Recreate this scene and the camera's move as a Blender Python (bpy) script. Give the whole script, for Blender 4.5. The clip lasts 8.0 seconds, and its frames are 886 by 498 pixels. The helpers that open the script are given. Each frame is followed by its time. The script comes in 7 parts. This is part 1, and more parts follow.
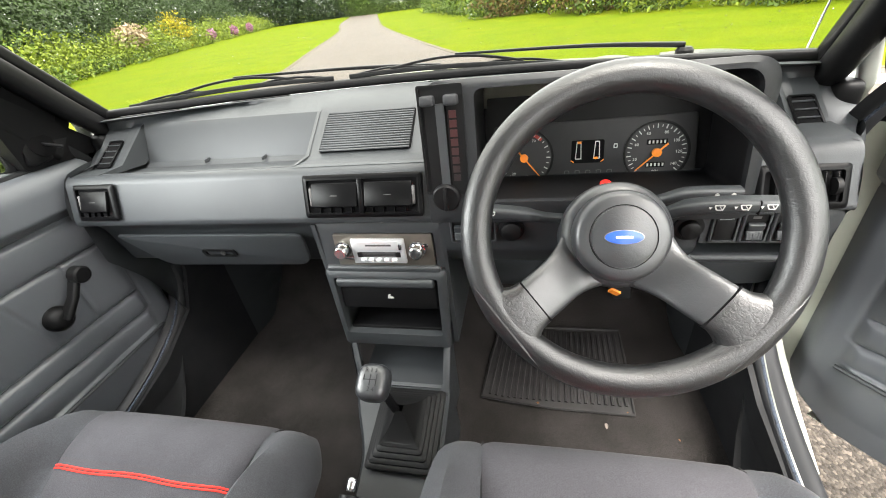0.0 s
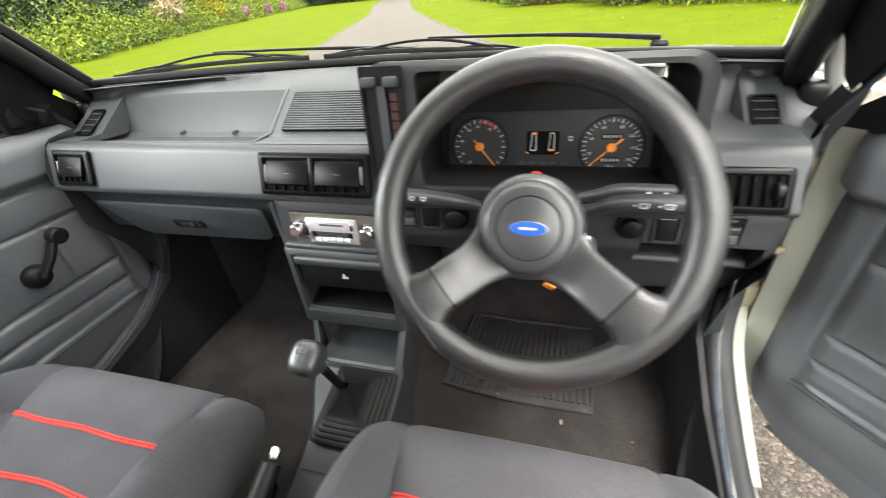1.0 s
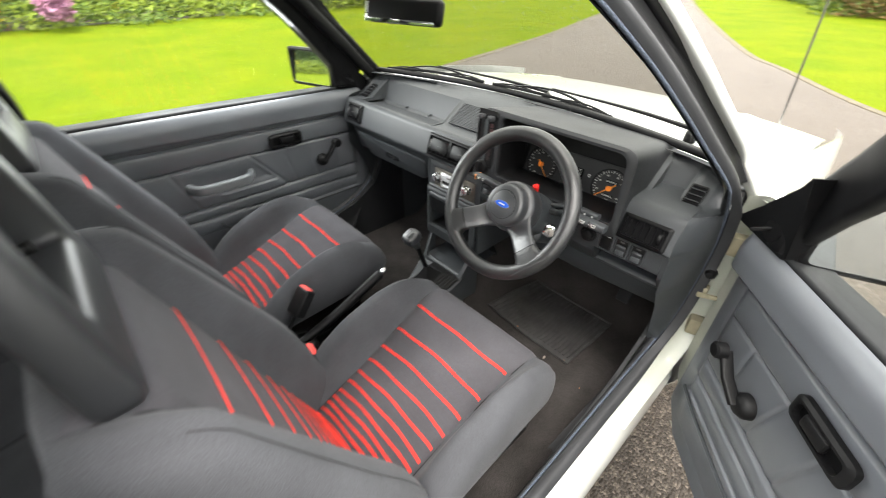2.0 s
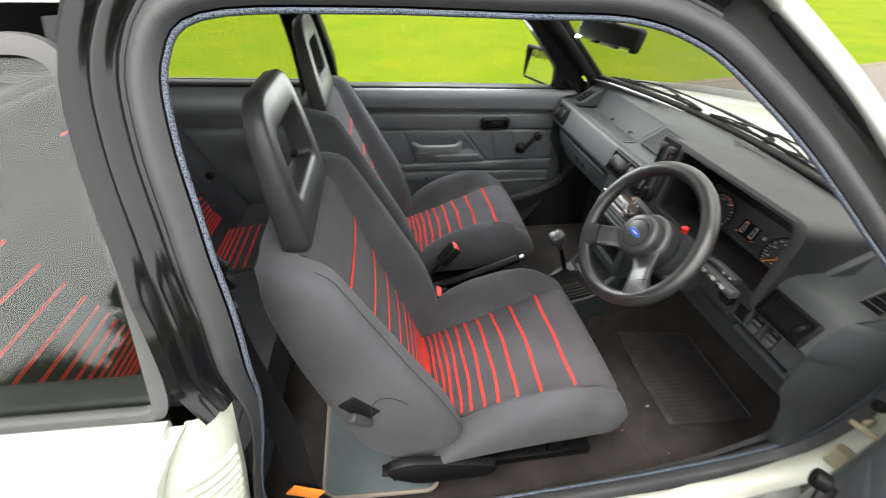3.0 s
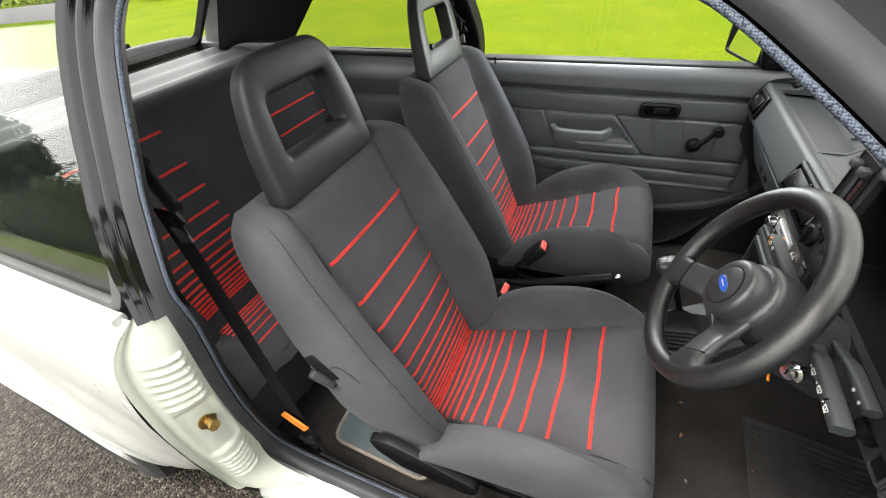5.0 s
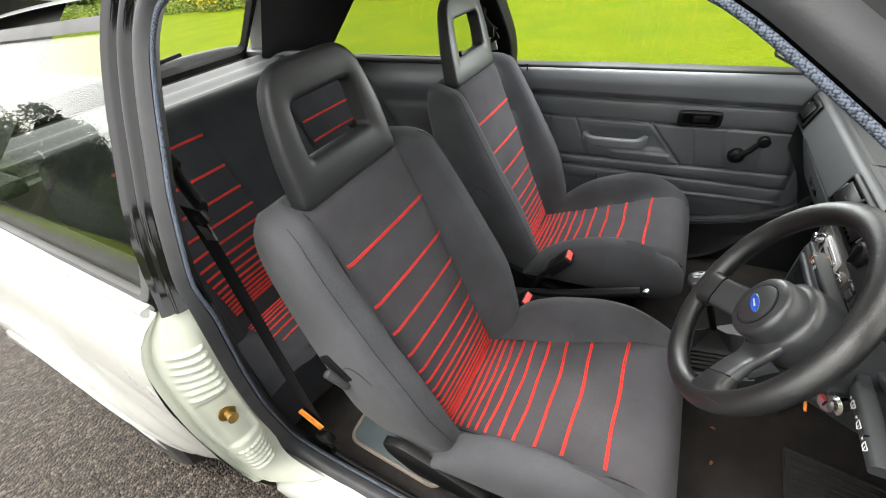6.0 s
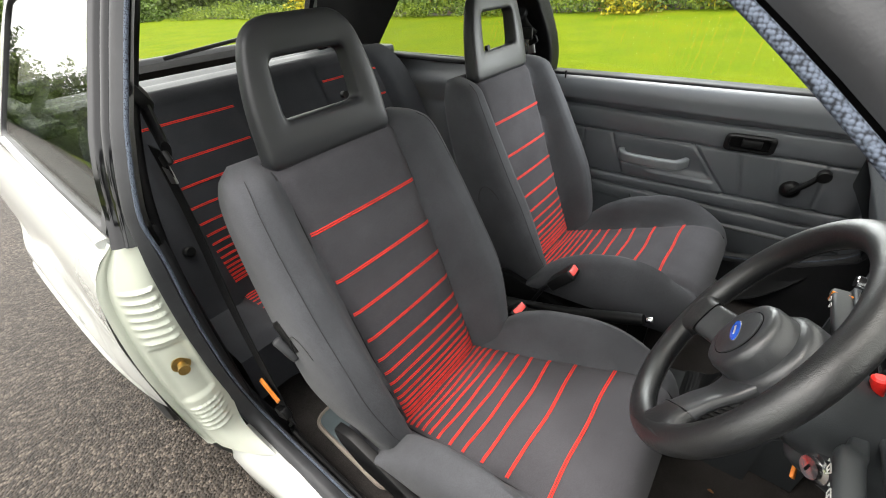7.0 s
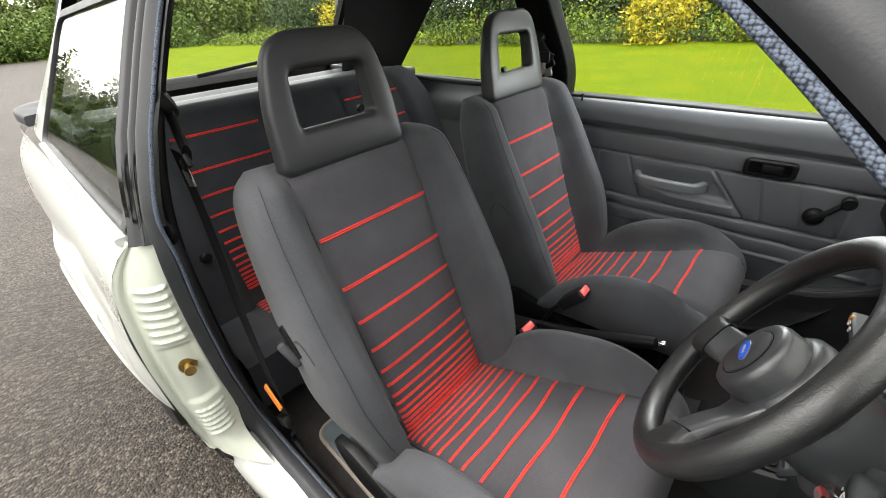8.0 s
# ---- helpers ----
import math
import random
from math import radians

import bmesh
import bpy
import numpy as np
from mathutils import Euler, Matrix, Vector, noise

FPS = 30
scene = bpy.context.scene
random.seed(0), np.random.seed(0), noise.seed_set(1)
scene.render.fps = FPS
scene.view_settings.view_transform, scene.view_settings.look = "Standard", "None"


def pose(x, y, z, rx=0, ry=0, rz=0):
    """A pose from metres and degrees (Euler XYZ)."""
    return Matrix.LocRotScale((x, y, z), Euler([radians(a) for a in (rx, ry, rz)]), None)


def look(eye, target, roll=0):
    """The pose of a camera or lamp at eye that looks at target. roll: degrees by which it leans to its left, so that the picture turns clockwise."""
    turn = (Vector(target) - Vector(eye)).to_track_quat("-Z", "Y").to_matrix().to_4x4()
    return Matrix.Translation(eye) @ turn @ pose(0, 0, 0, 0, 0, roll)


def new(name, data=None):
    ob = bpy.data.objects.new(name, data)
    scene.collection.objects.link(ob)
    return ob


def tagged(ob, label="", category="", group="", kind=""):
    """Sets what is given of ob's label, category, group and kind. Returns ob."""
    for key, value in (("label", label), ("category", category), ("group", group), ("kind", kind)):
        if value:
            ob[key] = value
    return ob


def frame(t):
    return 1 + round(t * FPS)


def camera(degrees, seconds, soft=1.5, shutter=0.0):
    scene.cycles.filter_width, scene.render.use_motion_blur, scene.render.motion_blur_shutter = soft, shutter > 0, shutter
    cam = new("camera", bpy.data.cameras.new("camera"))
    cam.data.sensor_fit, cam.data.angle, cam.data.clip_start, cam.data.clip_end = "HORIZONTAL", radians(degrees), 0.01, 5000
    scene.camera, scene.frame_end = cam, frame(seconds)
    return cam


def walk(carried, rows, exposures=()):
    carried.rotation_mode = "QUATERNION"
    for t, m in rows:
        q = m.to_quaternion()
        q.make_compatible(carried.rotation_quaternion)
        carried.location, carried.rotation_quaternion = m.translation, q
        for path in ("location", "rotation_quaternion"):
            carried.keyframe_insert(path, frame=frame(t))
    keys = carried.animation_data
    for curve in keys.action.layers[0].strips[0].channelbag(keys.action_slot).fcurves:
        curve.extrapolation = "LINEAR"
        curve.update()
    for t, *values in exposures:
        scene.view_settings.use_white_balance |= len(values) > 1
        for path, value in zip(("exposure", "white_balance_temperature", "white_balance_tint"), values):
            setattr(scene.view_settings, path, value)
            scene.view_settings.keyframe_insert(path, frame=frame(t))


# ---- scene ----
cam = camera(96.1, 8.0, soft=1.0, shutter=0.3)
PATH = [
    (0, (0.223, 0.141, 1.068), (-0.19, 1.78, -0.001), -7.6),
    (0.5, (0.224, 0.141, 1.068), (-0.216, 1.775, 0.002), -7.1),
    (1, (0.336, 0.16, 1.053), (-0.166, 1.749, -0.052), -5.7),
    (1.2, (0.462, 0.133, 1.081), (-0.132, 1.692, -0.022), -5.3),
    (2.3, (0.864, -0.16, 1.318), (-0.476, 0.752, 0.146), 2.7),
    (2.5, (0.913, -0.147, 1.332), (-0.506, 0.648, 0.168), 3.6),
    (3, (0.977, -0.038, 1.344), (-0.595, 0.216, 0.134), 1.8),
    (3.5, (0.943, 0.119, 1.36), (-0.558, -0.16, 0.068), -2.8),
    (4, (0.879, 0.247, 1.332), (-0.506, -0.264, -0.017), -5.2),
    (4.5, (0.866, 0.298, 1.309), (-0.52, -0.321, 0.006), -5.5),
    (6, (0.85, 0.336, 1.299), (-0.488, -0.514, 0.081), -8.2),
    (6.5, (0.798, 0.401, 1.267), (-0.481, -0.57, 0.074), -6.6),
    (7, (0.772, 0.455, 1.212), (-0.476, -0.626, 0.084), -4.9),
    (7.5, (0.769, 0.476, 1.196), (-0.476, -0.67, 0.129), -4.2),
    (8, (0.77, 0.477, 1.195), (-0.473, -0.704, 0.166), -4.2),
]
walk(cam, [(t, look(eye, target, roll)) for t, eye, target, roll in PATH], [(0.0, 3.5), (1.2, 3.34), (2.5, 2.72), (4.5, 2.6), (8, 2.44)])

# ---- world and sun: bright overcast ----
world = bpy.data.worlds.new("overcast_sky")
scene.world = world
world.use_nodes = True
wn = world.node_tree.nodes
wl = world.node_tree.links
bg = wn["Background"]
sky = wn.new("ShaderNodeTexSky")
sky.sky_type = "NISHITA"
sky.sun_disc = False
sky.sun_elevation = radians(67)
sky.sun_rotation = radians(135)
sky.air_density, sky.dust_density, sky.ozone_density = 1.0, 6.0, 0.6
wash = wn.new("ShaderNodeMix")
wash.data_type = "RGBA"
wash.inputs["Factor"].default_value = 0.8
wash.inputs["B"].default_value = (8.9, 8.7, 8.2, 1)
wl.new(sky.outputs["Color"], wash.inputs["A"])
wl.new(wash.outputs["Result"], bg.inputs["Color"])
bg.inputs["Strength"].default_value = 0.118
sun = new("sun", bpy.data.lights.new("sun", "SUN"))
sun.data.energy = 0.7
sun.data.angle = radians(25)
sun.data.color = (1.0, 0.97, 0.92)
sun.matrix_world = look((3, -3, 10), (0, 0, 0))
# added fill lamp at the passenger window, extra to the sky, brightening that seat
fill_lamp = new("passenger_fill_lamp", bpy.data.lights.new("passenger_fill_lamp", "AREA"))
fill_lamp.data.shape = "RECTANGLE"
fill_lamp.data.size, fill_lamp.data.size_y = 0.5, 0.28
fill_lamp.data.energy = 0.95
fill_lamp.data.color = (0.95, 0.98, 1.0)
fill_lamp.matrix_world = look((-0.668, 0.27, 1.06), (0.0, 0.2, 0.6))


# ---- materials ----
def material(name, color, rough=0.6, metal=0.0, grain=0.0, grain_size=400.0, var=0.0, var_size=6.0, tint=None, spec=0.5, bump_dist=0.001, coat=0.0, sheen=0.0, each=0.0, grit=0.0):
    """A principled surface: colour with broad stains and fine grain, and a grain relief."""
    m = bpy.data.materials.new(name)
    m.use_nodes = True
    n, l = m.node_tree.nodes, m.node_tree.links
    p = n["Principled BSDF"]
    p.inputs["Base Color"].default_value = (*color, 1)
    p.inputs["Roughness"].default_value = rough
    p.inputs["Metallic"].default_value = metal
    p.inputs["Specular IOR Level"].default_value = spec
    p.inputs["Coat Weight"].default_value = coat
    p.inputs["Coat Roughness"].default_value = 0.05
    if sheen:
        p.inputs["Sheen Weight"].default_value = sheen
        p.inputs["Sheen Roughness"].default_value = 0.5
    pos = n.new("ShaderNodeNewGeometry").outputs["Position"]
    last = None
    if var:
        broad = n.new("ShaderNodeTexNoise")
        broad.inputs["Scale"].default_value = var_size
        broad.inputs["Detail"].default_value = 6
        l.new(pos, broad.inputs["Vector"])
        mix = n.new("ShaderNodeMix")
        mix.data_type = "RGBA"
        other = tint or tuple(c * (1 - var) for c in color)
        mix.inputs["A"].default_value = (*color, 1)
        mix.inputs["B"].default_value = (*other, 1)
        ramp = n.new("ShaderNodeMapRange")
        ramp.inputs["From Min"].default_value, ramp.inputs["From Max"].default_value = 0.35, 0.65
        l.new(broad.outputs["Fac"], ramp.inputs["Value"])
        l.new(ramp.outputs["Result"], mix.inputs["Factor"])
        last = mix.outputs["Result"]
        dull = n.new("ShaderNodeMapRange")
        dull.inputs["To Min"].default_value, dull.inputs["To Max"].default_value = max(0.02, rough - 0.06), min(1, rough + 0.08)
        l.new(broad.outputs["Fac"], dull.inputs["Value"])
        l.new(dull.outputs["Result"], p.inputs["Roughness"])
    if each:
        info = n.new("ShaderNodeNewGeometry")
        hsv = n.new("ShaderNodeHueSaturation")
        hsv.inputs["Color"].default_value = (*color, 1)
        if last:
            l.new(last, hsv.inputs["Color"])
        rng = n.new("ShaderNodeMapRange")
        rng.inputs["To Min"].default_value, rng.inputs["To Max"].default_value = 1 - each, 1 + each
        l.new(info.outputs["Random Per Island"], rng.inputs["Value"])
        l.new(rng.outputs["Result"], hsv.inputs["Value"])
        last = hsv.outputs["Color"]
    if grain:
        fine = n.new("ShaderNodeTexNoise")
        fine.inputs["Scale"].default_value = grain_size
        fine.inputs["Detail"].default_value = 3
        l.new(pos, fine.inputs["Vector"])
        bump = n.new("ShaderNodeBump")
        bump.inputs["Strength"].default_value = grain
        bump.inputs["Distance"].default_value = bump_dist
        l.new(fine.outputs["Fac"], bump.inputs["Height"])
        l.new(bump.outputs["Normal"], p.inputs["Normal"])
        if grit:
            hsv = n.new("ShaderNodeHueSaturation")
            hsv.inputs["Color"].default_value = (*color, 1)
            if last:
                l.new(last, hsv.inputs["Color"])
            rng = n.new("ShaderNodeMapRange")
            rng.inputs["From Min"].default_value, rng.inputs["From Max"].default_value = 0.3, 0.7
            rng.inputs["To Min"].default_value, rng.inputs["To Max"].default_value = 1 - grit, 1 + grit
            l.new(fine.outputs["Fac"], rng.inputs["Value"])
            l.new(rng.outputs["Result"], hsv.inputs["Value"])
            last = hsv.outputs["Color"]
    if last:
        l.new(last, p.inputs["Base Color"])
    return m


def weave_material(name, color, size, rough=0.95, depth=0.5, sheen=0.05):
    """Woven cloth: a fine thread grain in tone and relief, with worn and lint-dusted patches."""
    return material(name, color, rough, grain=depth, grain_size=size, var=0.2, var_size=9, sheen=sheen, spec=0.15, bump_dist=0.0006, grit=0.22)


def creased_material(name, color, rough, spec, size, depth):
    """Old leather or padded skin: long crossing creases over a soft grain."""
    m = material(name, color, rough, spec=spec, var=0.25, var_size=30)
    n, l = m.node_tree.nodes, m.node_tree.links
    pos = n.new("ShaderNodeNewGeometry").outputs["Position"]
    height = None
    for k, wide in ((1.0, 1.0), (3.1, 0.4)):
        t = n.new("ShaderNodeTexNoise")
        t.inputs["Scale"].default_value, t.inputs["Detail"].default_value, t.inputs["Distortion"].default_value = size * k, 2, 1.2
        l.new(pos, t.inputs["Vector"])
        off = n.new("ShaderNodeMath")
        off.operation = "SUBTRACT"
        off.inputs[1].default_value = 0.5
        l.new(t.outputs["Fac"], off.inputs[0])
        fold = n.new("ShaderNodeMath")
        fold.operation = "ABSOLUTE"
        l.new(off.outputs[0], fold.inputs[0])
        cap = n.new("ShaderNodeMapRange")
        cap.inputs["From Max"].default_value, cap.inputs["To Max"].default_value = 0.09, wide
        l.new(fold.outputs[0], cap.inputs["Value"])
        if height:
            add = n.new("ShaderNodeMath")
            l.new(height, add.inputs[0])
            l.new(cap.outputs["Result"], add.inputs[1])
            height = add.outputs[0]
        else:
            height = cap.outputs["Result"]
    b = n.new("ShaderNodeBump")
    b.inputs["Strength"].default_value, b.inputs["Distance"].default_value = depth, 0.0007
    l.new(height, b.inputs["Height"])
    l.new(b.outputs["Normal"], n["Principled BSDF"].inputs["Normal"])
    return m


def braid_material(name, pale, dark, size):
    """Woven edging: pale knots with dark gaps between them."""
    m = material(name, pale, 0.85, spec=0.2)
    n, l = m.node_tree.nodes, m.node_tree.links
    p = n["Principled BSDF"]
    cells = n.new("ShaderNodeTexVoronoi")
    cells.inputs["Scale"].default_value, cells.inputs["Randomness"].default_value = size, 0.45
    l.new(n.new("ShaderNodeNewGeometry").outputs["Position"], cells.inputs["Vector"])
    ramp, mix, b = n.new("ShaderNodeMapRange"), n.new("ShaderNodeMix"), n.new("ShaderNodeBump")
    ramp.inputs["From Min"].default_value, ramp.inputs["From Max"].default_value = 0.38, 0.72
    l.new(cells.outputs["Distance"], ramp.inputs["Value"])
    mix.data_type = "RGBA"
    mix.inputs["A"].default_value, mix.inputs["B"].default_value = (*pale, 1), (*dark, 1)
    l.new(ramp.outputs["Result"], mix.inputs["Factor"])
    l.new(mix.outputs["Result"], p.inputs["Base Color"])
    b.invert = True
    b.inputs["Strength"].default_value, b.inputs["Distance"].default_value = 0.8, 0.0008
    l.new(cells.outputs["Distance"], b.inputs["Height"])
    l.new(b.outputs["Normal"], p.inputs["Normal"])
    return m


def pane_material(name, tint, gloss_rough=0.0, least=0.03, most=0.32, rise=5.5):
    """Clear pane: lets light through, and shines more at a slant."""
    m = bpy.data.materials.new(name)
    m.use_nodes = True
    n, l = m.node_tree.nodes, m.node_tree.links
    n.remove(n["Principled BSDF"])
    clear, shine, slant, mix = n.new("ShaderNodeBsdfTransparent"), n.new("ShaderNodeBsdfGlossy"), n.new("ShaderNodeLayerWeight"), n.new("ShaderNodeMixShader")
    clear.inputs["Color"].default_value = (*tint, 1)
    shine.inputs["Roughness"].default_value = gloss_rough
    slant.inputs["Blend"].default_value = 0.5
    power, ramp = n.new("ShaderNodeMath"), n.new("ShaderNodeMapRange")
    power.operation = "POWER"
    power.inputs[1].default_value = rise
    ramp.inputs["To Min"].default_value, ramp.inputs["To Max"].default_value = least, most
    l.new(slant.outputs["Facing"], power.inputs[0])
    l.new(power.outputs[0], ramp.inputs["Value"])
    l.new(ramp.outputs["Result"], mix.inputs[0])
    l.new(clear.outputs[0], mix.inputs[1])
    l.new(shine.outputs[0], mix.inputs[2])
    l.new(mix.outputs[0], n["Material Output"].inputs["Surface"])
    return m


DASH = material("grained_grey_plastic", (0.034, 0.0375, 0.041), 0.44, grain=0.4, grain_size=900, var=0.2, var_size=5, bump_dist=0.0006, spec=0.42)
HOOD = material("dark_binnacle_plastic", (0.015, 0.016, 0.018), 0.5, grain=0.35, grain_size=900, var=0.15, var_size=8, bump_dist=0.0005, spec=0.35)
VINYL = material("grey_door_vinyl", (0.098, 0.105, 0.117), 0.36, grain=0.3, grain_size=1100, var=0.15, var_size=6, bump_dist=0.0005, spec=0.65)
VENT = material("satin_black_vent", (0.003, 0.003, 0.0034), 0.3, spec=0.12, var=0.2, var_size=20)
HANDLE = material("grey_handle_plastic", (0.14, 0.15, 0.16), 0.35, grain=0.2, grain_size=900, var=0.1, var_size=9, bump_dist=0.0004)
SEATCLOTH = weave_material("charcoal_seat_cloth", (0.06, 0.0585, 0.065), 800)
BOLSTER = weave_material("grey_bolster_cloth", (0.06, 0.0615, 0.068), 700)
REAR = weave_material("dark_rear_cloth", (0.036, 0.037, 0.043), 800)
RED = material("red_stripe_thread", (0.72, 0.03, 0.018), 0.8, grain=0.5, grain_size=1500, var=0.2, var_size=60)
SEAM = material("dark_seam_piping", (0.012, 0.012, 0.013), 0.9)
HEADREST = material("headrest_skin", (0.022, 0.023, 0.0255), 0.42, spec=0.45, grain=0.3, grain_size=900, var=0.12, var_size=8, bump_dist=0.0005)
BLACK = material("black_plastic", (0.006, 0.006, 0.0065), 0.45, spec=0.18, grain=0.15, grain_size=800, var=0.2, var_size=20)
# near-black that puts recess shade into the colour; small black parts use it too
DARK = material("recess_shade_black", (0.004, 0.004, 0.0045), 0.9, spec=0.1, var=0.2, var_size=20)
GLOSSBLACK = material("gloss_black_paint", (0.005, 0.005, 0.006), 0.1, spec=0.3, var=0.3, var_size=8)
RUBBER = material("weatherstrip_rubber", (0.014, 0.0145, 0.016), 0.6, spec=0.25, grain=0.2, grain_size=500, var=0.25, var_size=15)
GREYSEAL = material("grey_seal_rubber", (0.033, 0.034, 0.037), 0.55, spec=0.3, grain=0.2, grain_size=500, var=0.25, var_size=15)
PANESEAL = material("weathered_window_rubber", (0.06, 0.061, 0.063), 0.6, spec=0.3, grain=0.3, grain_size=400, var=0.25, var_size=12)
FLOCK = braid_material("blue_grey_woven_trim", (0.088, 0.106, 0.14), (0.014, 0.016, 0.021), 520)
WHITE = material("white_car_paint", (0.45, 0.46, 0.435), 0.28, coat=0.7, var=0.04, var_size=3)
JAMB = material("cream_jamb_paint", (0.46, 0.48, 0.41), 0.4, coat=0.3, var=0.1, var_size=7, grain=0.1, grain_size=60, bump_dist=0.001)
HINGE = material("beige_hinge_paint", (0.3, 0.27, 0.18), 0.45, var=0.3, var_size=25)
CARPET = material("brown_black_carpet", (0.039, 0.035, 0.0335), 0.98, grain=1.0, grain_size=700, var=0.35, var_size=11, bump_dist=0.002, spec=0.1, grit=0.5)
RMAT = material("rubber_mat", (0.036, 0.034, 0.034), 0.65, grain=0.3, grain_size=300, var=0.4, var_size=18)
CHROME = material("chrome", (0.7, 0.7, 0.7), 0.16, metal=1.0, var=0.1, var_size=30)
STEEL = material("dull_steel", (0.35, 0.35, 0.34), 0.4, metal=1.0, var=0.3, var_size=40)
BRASS = material("brass_passivated", (0.5, 0.34, 0.12), 0.35, metal=1.0, var=0.3, var_size=60)
LEATHER = creased_material("wheel_leather", (0.0112, 0.0115, 0.0125), 0.35, 0.8, 130, 0.2)
HUBSKIN = creased_material("wheel_pad_skin", (0.032, 0.0335, 0.037), 0.34, 0.8, 110, 0.1)
BLUE = material("blue_badge_enamel", (0.02, 0.09, 0.5), 0.25, coat=0.5)
SILVER = material("silver_print", (0.75, 0.76, 0.78), 0.35, metal=0.6)
PRINT = material("white_print", (0.5, 0.5, 0.48), 0.6)
DIMPRINT = material("grey_print", (0.07, 0.07, 0.07), 0.6)
ORANGE = material("orange_needle", (0.95, 0.28, 0.02), 0.5)
REDPLASTIC = material("red_plastic", (0.75, 0.02, 0.015), 0.3)
PINK = material("coral_button", (0.85, 0.09, 0.08), 0.35)
AMBER = material("orange_tag", (0.75, 0.22, 0.02), 0.6)
BELT = material("black_webbing", (0.005, 0.005, 0.006), 0.85, spec=0.15, grain=0.7, grain_size=900, bump_dist=0.0006)
GAITER = material("gaiter_rubber", (0.008, 0.008, 0.0085), 0.5, spec=0.3, grain=0.2, grain_size=300, var=0.3, var_size=40)
TRIMPANEL = material("slate_blue_kick_panel", (0.075, 0.095, 0.105), 0.9, grain=0.8, grain_size=600, var=0.2, var_size=9, bump_dist=0.001)
PIPING = material("tan_edge_binding", (0.2, 0.17, 0.145), 0.8, grain=0.5, grain_size=600)
# headlining is out of view; its pale colour is chosen to bounce light inside
HEADLINER = material("bounce_headlining", (0.72, 0.73, 0.71), 0.95, grain=0.5, grain_size=300, var=0.08, var_size=8)
GLASS = pane_material("window_glass", (0.96, 0.98, 0.96))
QUARTER = pane_material("quarter_window_glass", (0.84, 0.86, 0.84), 0.0, 0.035, 0.62, 4.2)
SCREEN = pane_material("windscreen_glass", (0.57, 0.58, 0.55))
MIRROR = material("mirror_silver", (0.85, 0.87, 0.88), 0.02, metal=1.0)
TYRE = material("tyre_rubber", (0.014, 0.014, 0.014), 0.7, grain=0.4, grain_size=150, var=0.3, var_size=30)
GRASS = material("lawn_grass", (0.078, 0.117, 0.003), 0.9, grain=1.0, grain_size=45, var=0.4, var_size=0.9, tint=(0.105, 0.131, 0.004), bump_dist=0.03, spec=0.03, grit=0.28)


def chip_material(name, dark, pale, sky_sheen):
    """Tarmac of small stone chips, each with its own tone, damp, with a sky sheen painted in ahead of the car."""
    m = material(name, dark, 0.6, spec=0.25)
    n, l = m.node_tree.nodes, m.node_tree.links
    p = n["Principled BSDF"]
    p.inputs["Specular Tint"].default_value = (1.0, 0.9, 0.8, 1)
    pos = n.new("ShaderNodeNewGeometry").outputs["Position"]
    cells = n.new("ShaderNodeTexVoronoi")
    cells.inputs["Scale"].default_value = 120
    broad = n.new("ShaderNodeTexNoise")
    broad.inputs["Scale"].default_value = 0.8
    broad.inputs["Detail"].default_value = 8
    for t in (cells, broad):
        l.new(pos, t.inputs["Vector"])
    tone = n.new("ShaderNodeSeparateColor")
    l.new(cells.outputs["Color"], tone.inputs["Color"])
    power = n.new("ShaderNodeMath")
    power.operation = "POWER"
    power.inputs[1].default_value = 3.0
    l.new(tone.outputs["Red"], power.inputs[0])
    mix = n.new("ShaderNodeMix")
    mix.data_type = "RGBA"
    mix.inputs["A"].default_value, mix.inputs["B"].default_value = (*dark, 1), (*pale, 1)
    l.new(power.outputs[0], mix.inputs["Factor"])
    hsv = n.new("ShaderNodeHueSaturation")
    rng = n.new("ShaderNodeMapRange")
    rng.inputs["From Min"].default_value, rng.inputs["From Max"].default_value = 0.3, 0.7
    rng.inputs["To Min"].default_value, rng.inputs["To Max"].default_value = 0.75, 1.25
    l.new(broad.outputs["Fac"], rng.inputs["Value"])
    l.new(rng.outputs["Result"], hsv.inputs["Value"])
    l.new(mix.outputs["Result"], hsv.inputs["Color"])
    xyz, edge, paled, with_sheen = n.new("ShaderNodeSeparateXYZ"), n.new("ShaderNodeMath"), n.new("ShaderNodeMapRange"), n.new("ShaderNodeMix")
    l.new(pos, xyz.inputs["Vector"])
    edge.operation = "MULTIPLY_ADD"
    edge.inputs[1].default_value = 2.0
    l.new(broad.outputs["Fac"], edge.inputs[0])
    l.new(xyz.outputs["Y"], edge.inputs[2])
    # the sky's grazing sheen, painted as a paler colour further ahead of the car
    paled.interpolation_type = "SMOOTHSTEP"
    paled.inputs["From Min"].default_value, paled.inputs["From Max"].default_value = 0.2, 4.5
    l.new(edge.outputs[0], paled.inputs["Value"])
    with_sheen.data_type = "RGBA"
    with_sheen.blend_type = "ADD"
    with_sheen.inputs["B"].default_value = (*sky_sheen, 1)
    l.new(paled.outputs["Result"], with_sheen.inputs["Factor"])
    l.new(hsv.outputs["Color"], with_sheen.inputs["A"])
    l.new(with_sheen.outputs["Result"], p.inputs["Base Color"])
    b = n.new("ShaderNodeBump")
    b.invert = True
    b.inputs["Strength"].default_value, b.inputs["Distance"].default_value = 0.9, 0.006
    l.new(cells.outputs["Distance"], b.inputs["Height"])
    l.new(b.outputs["Normal"], p.inputs["Normal"])
    return m


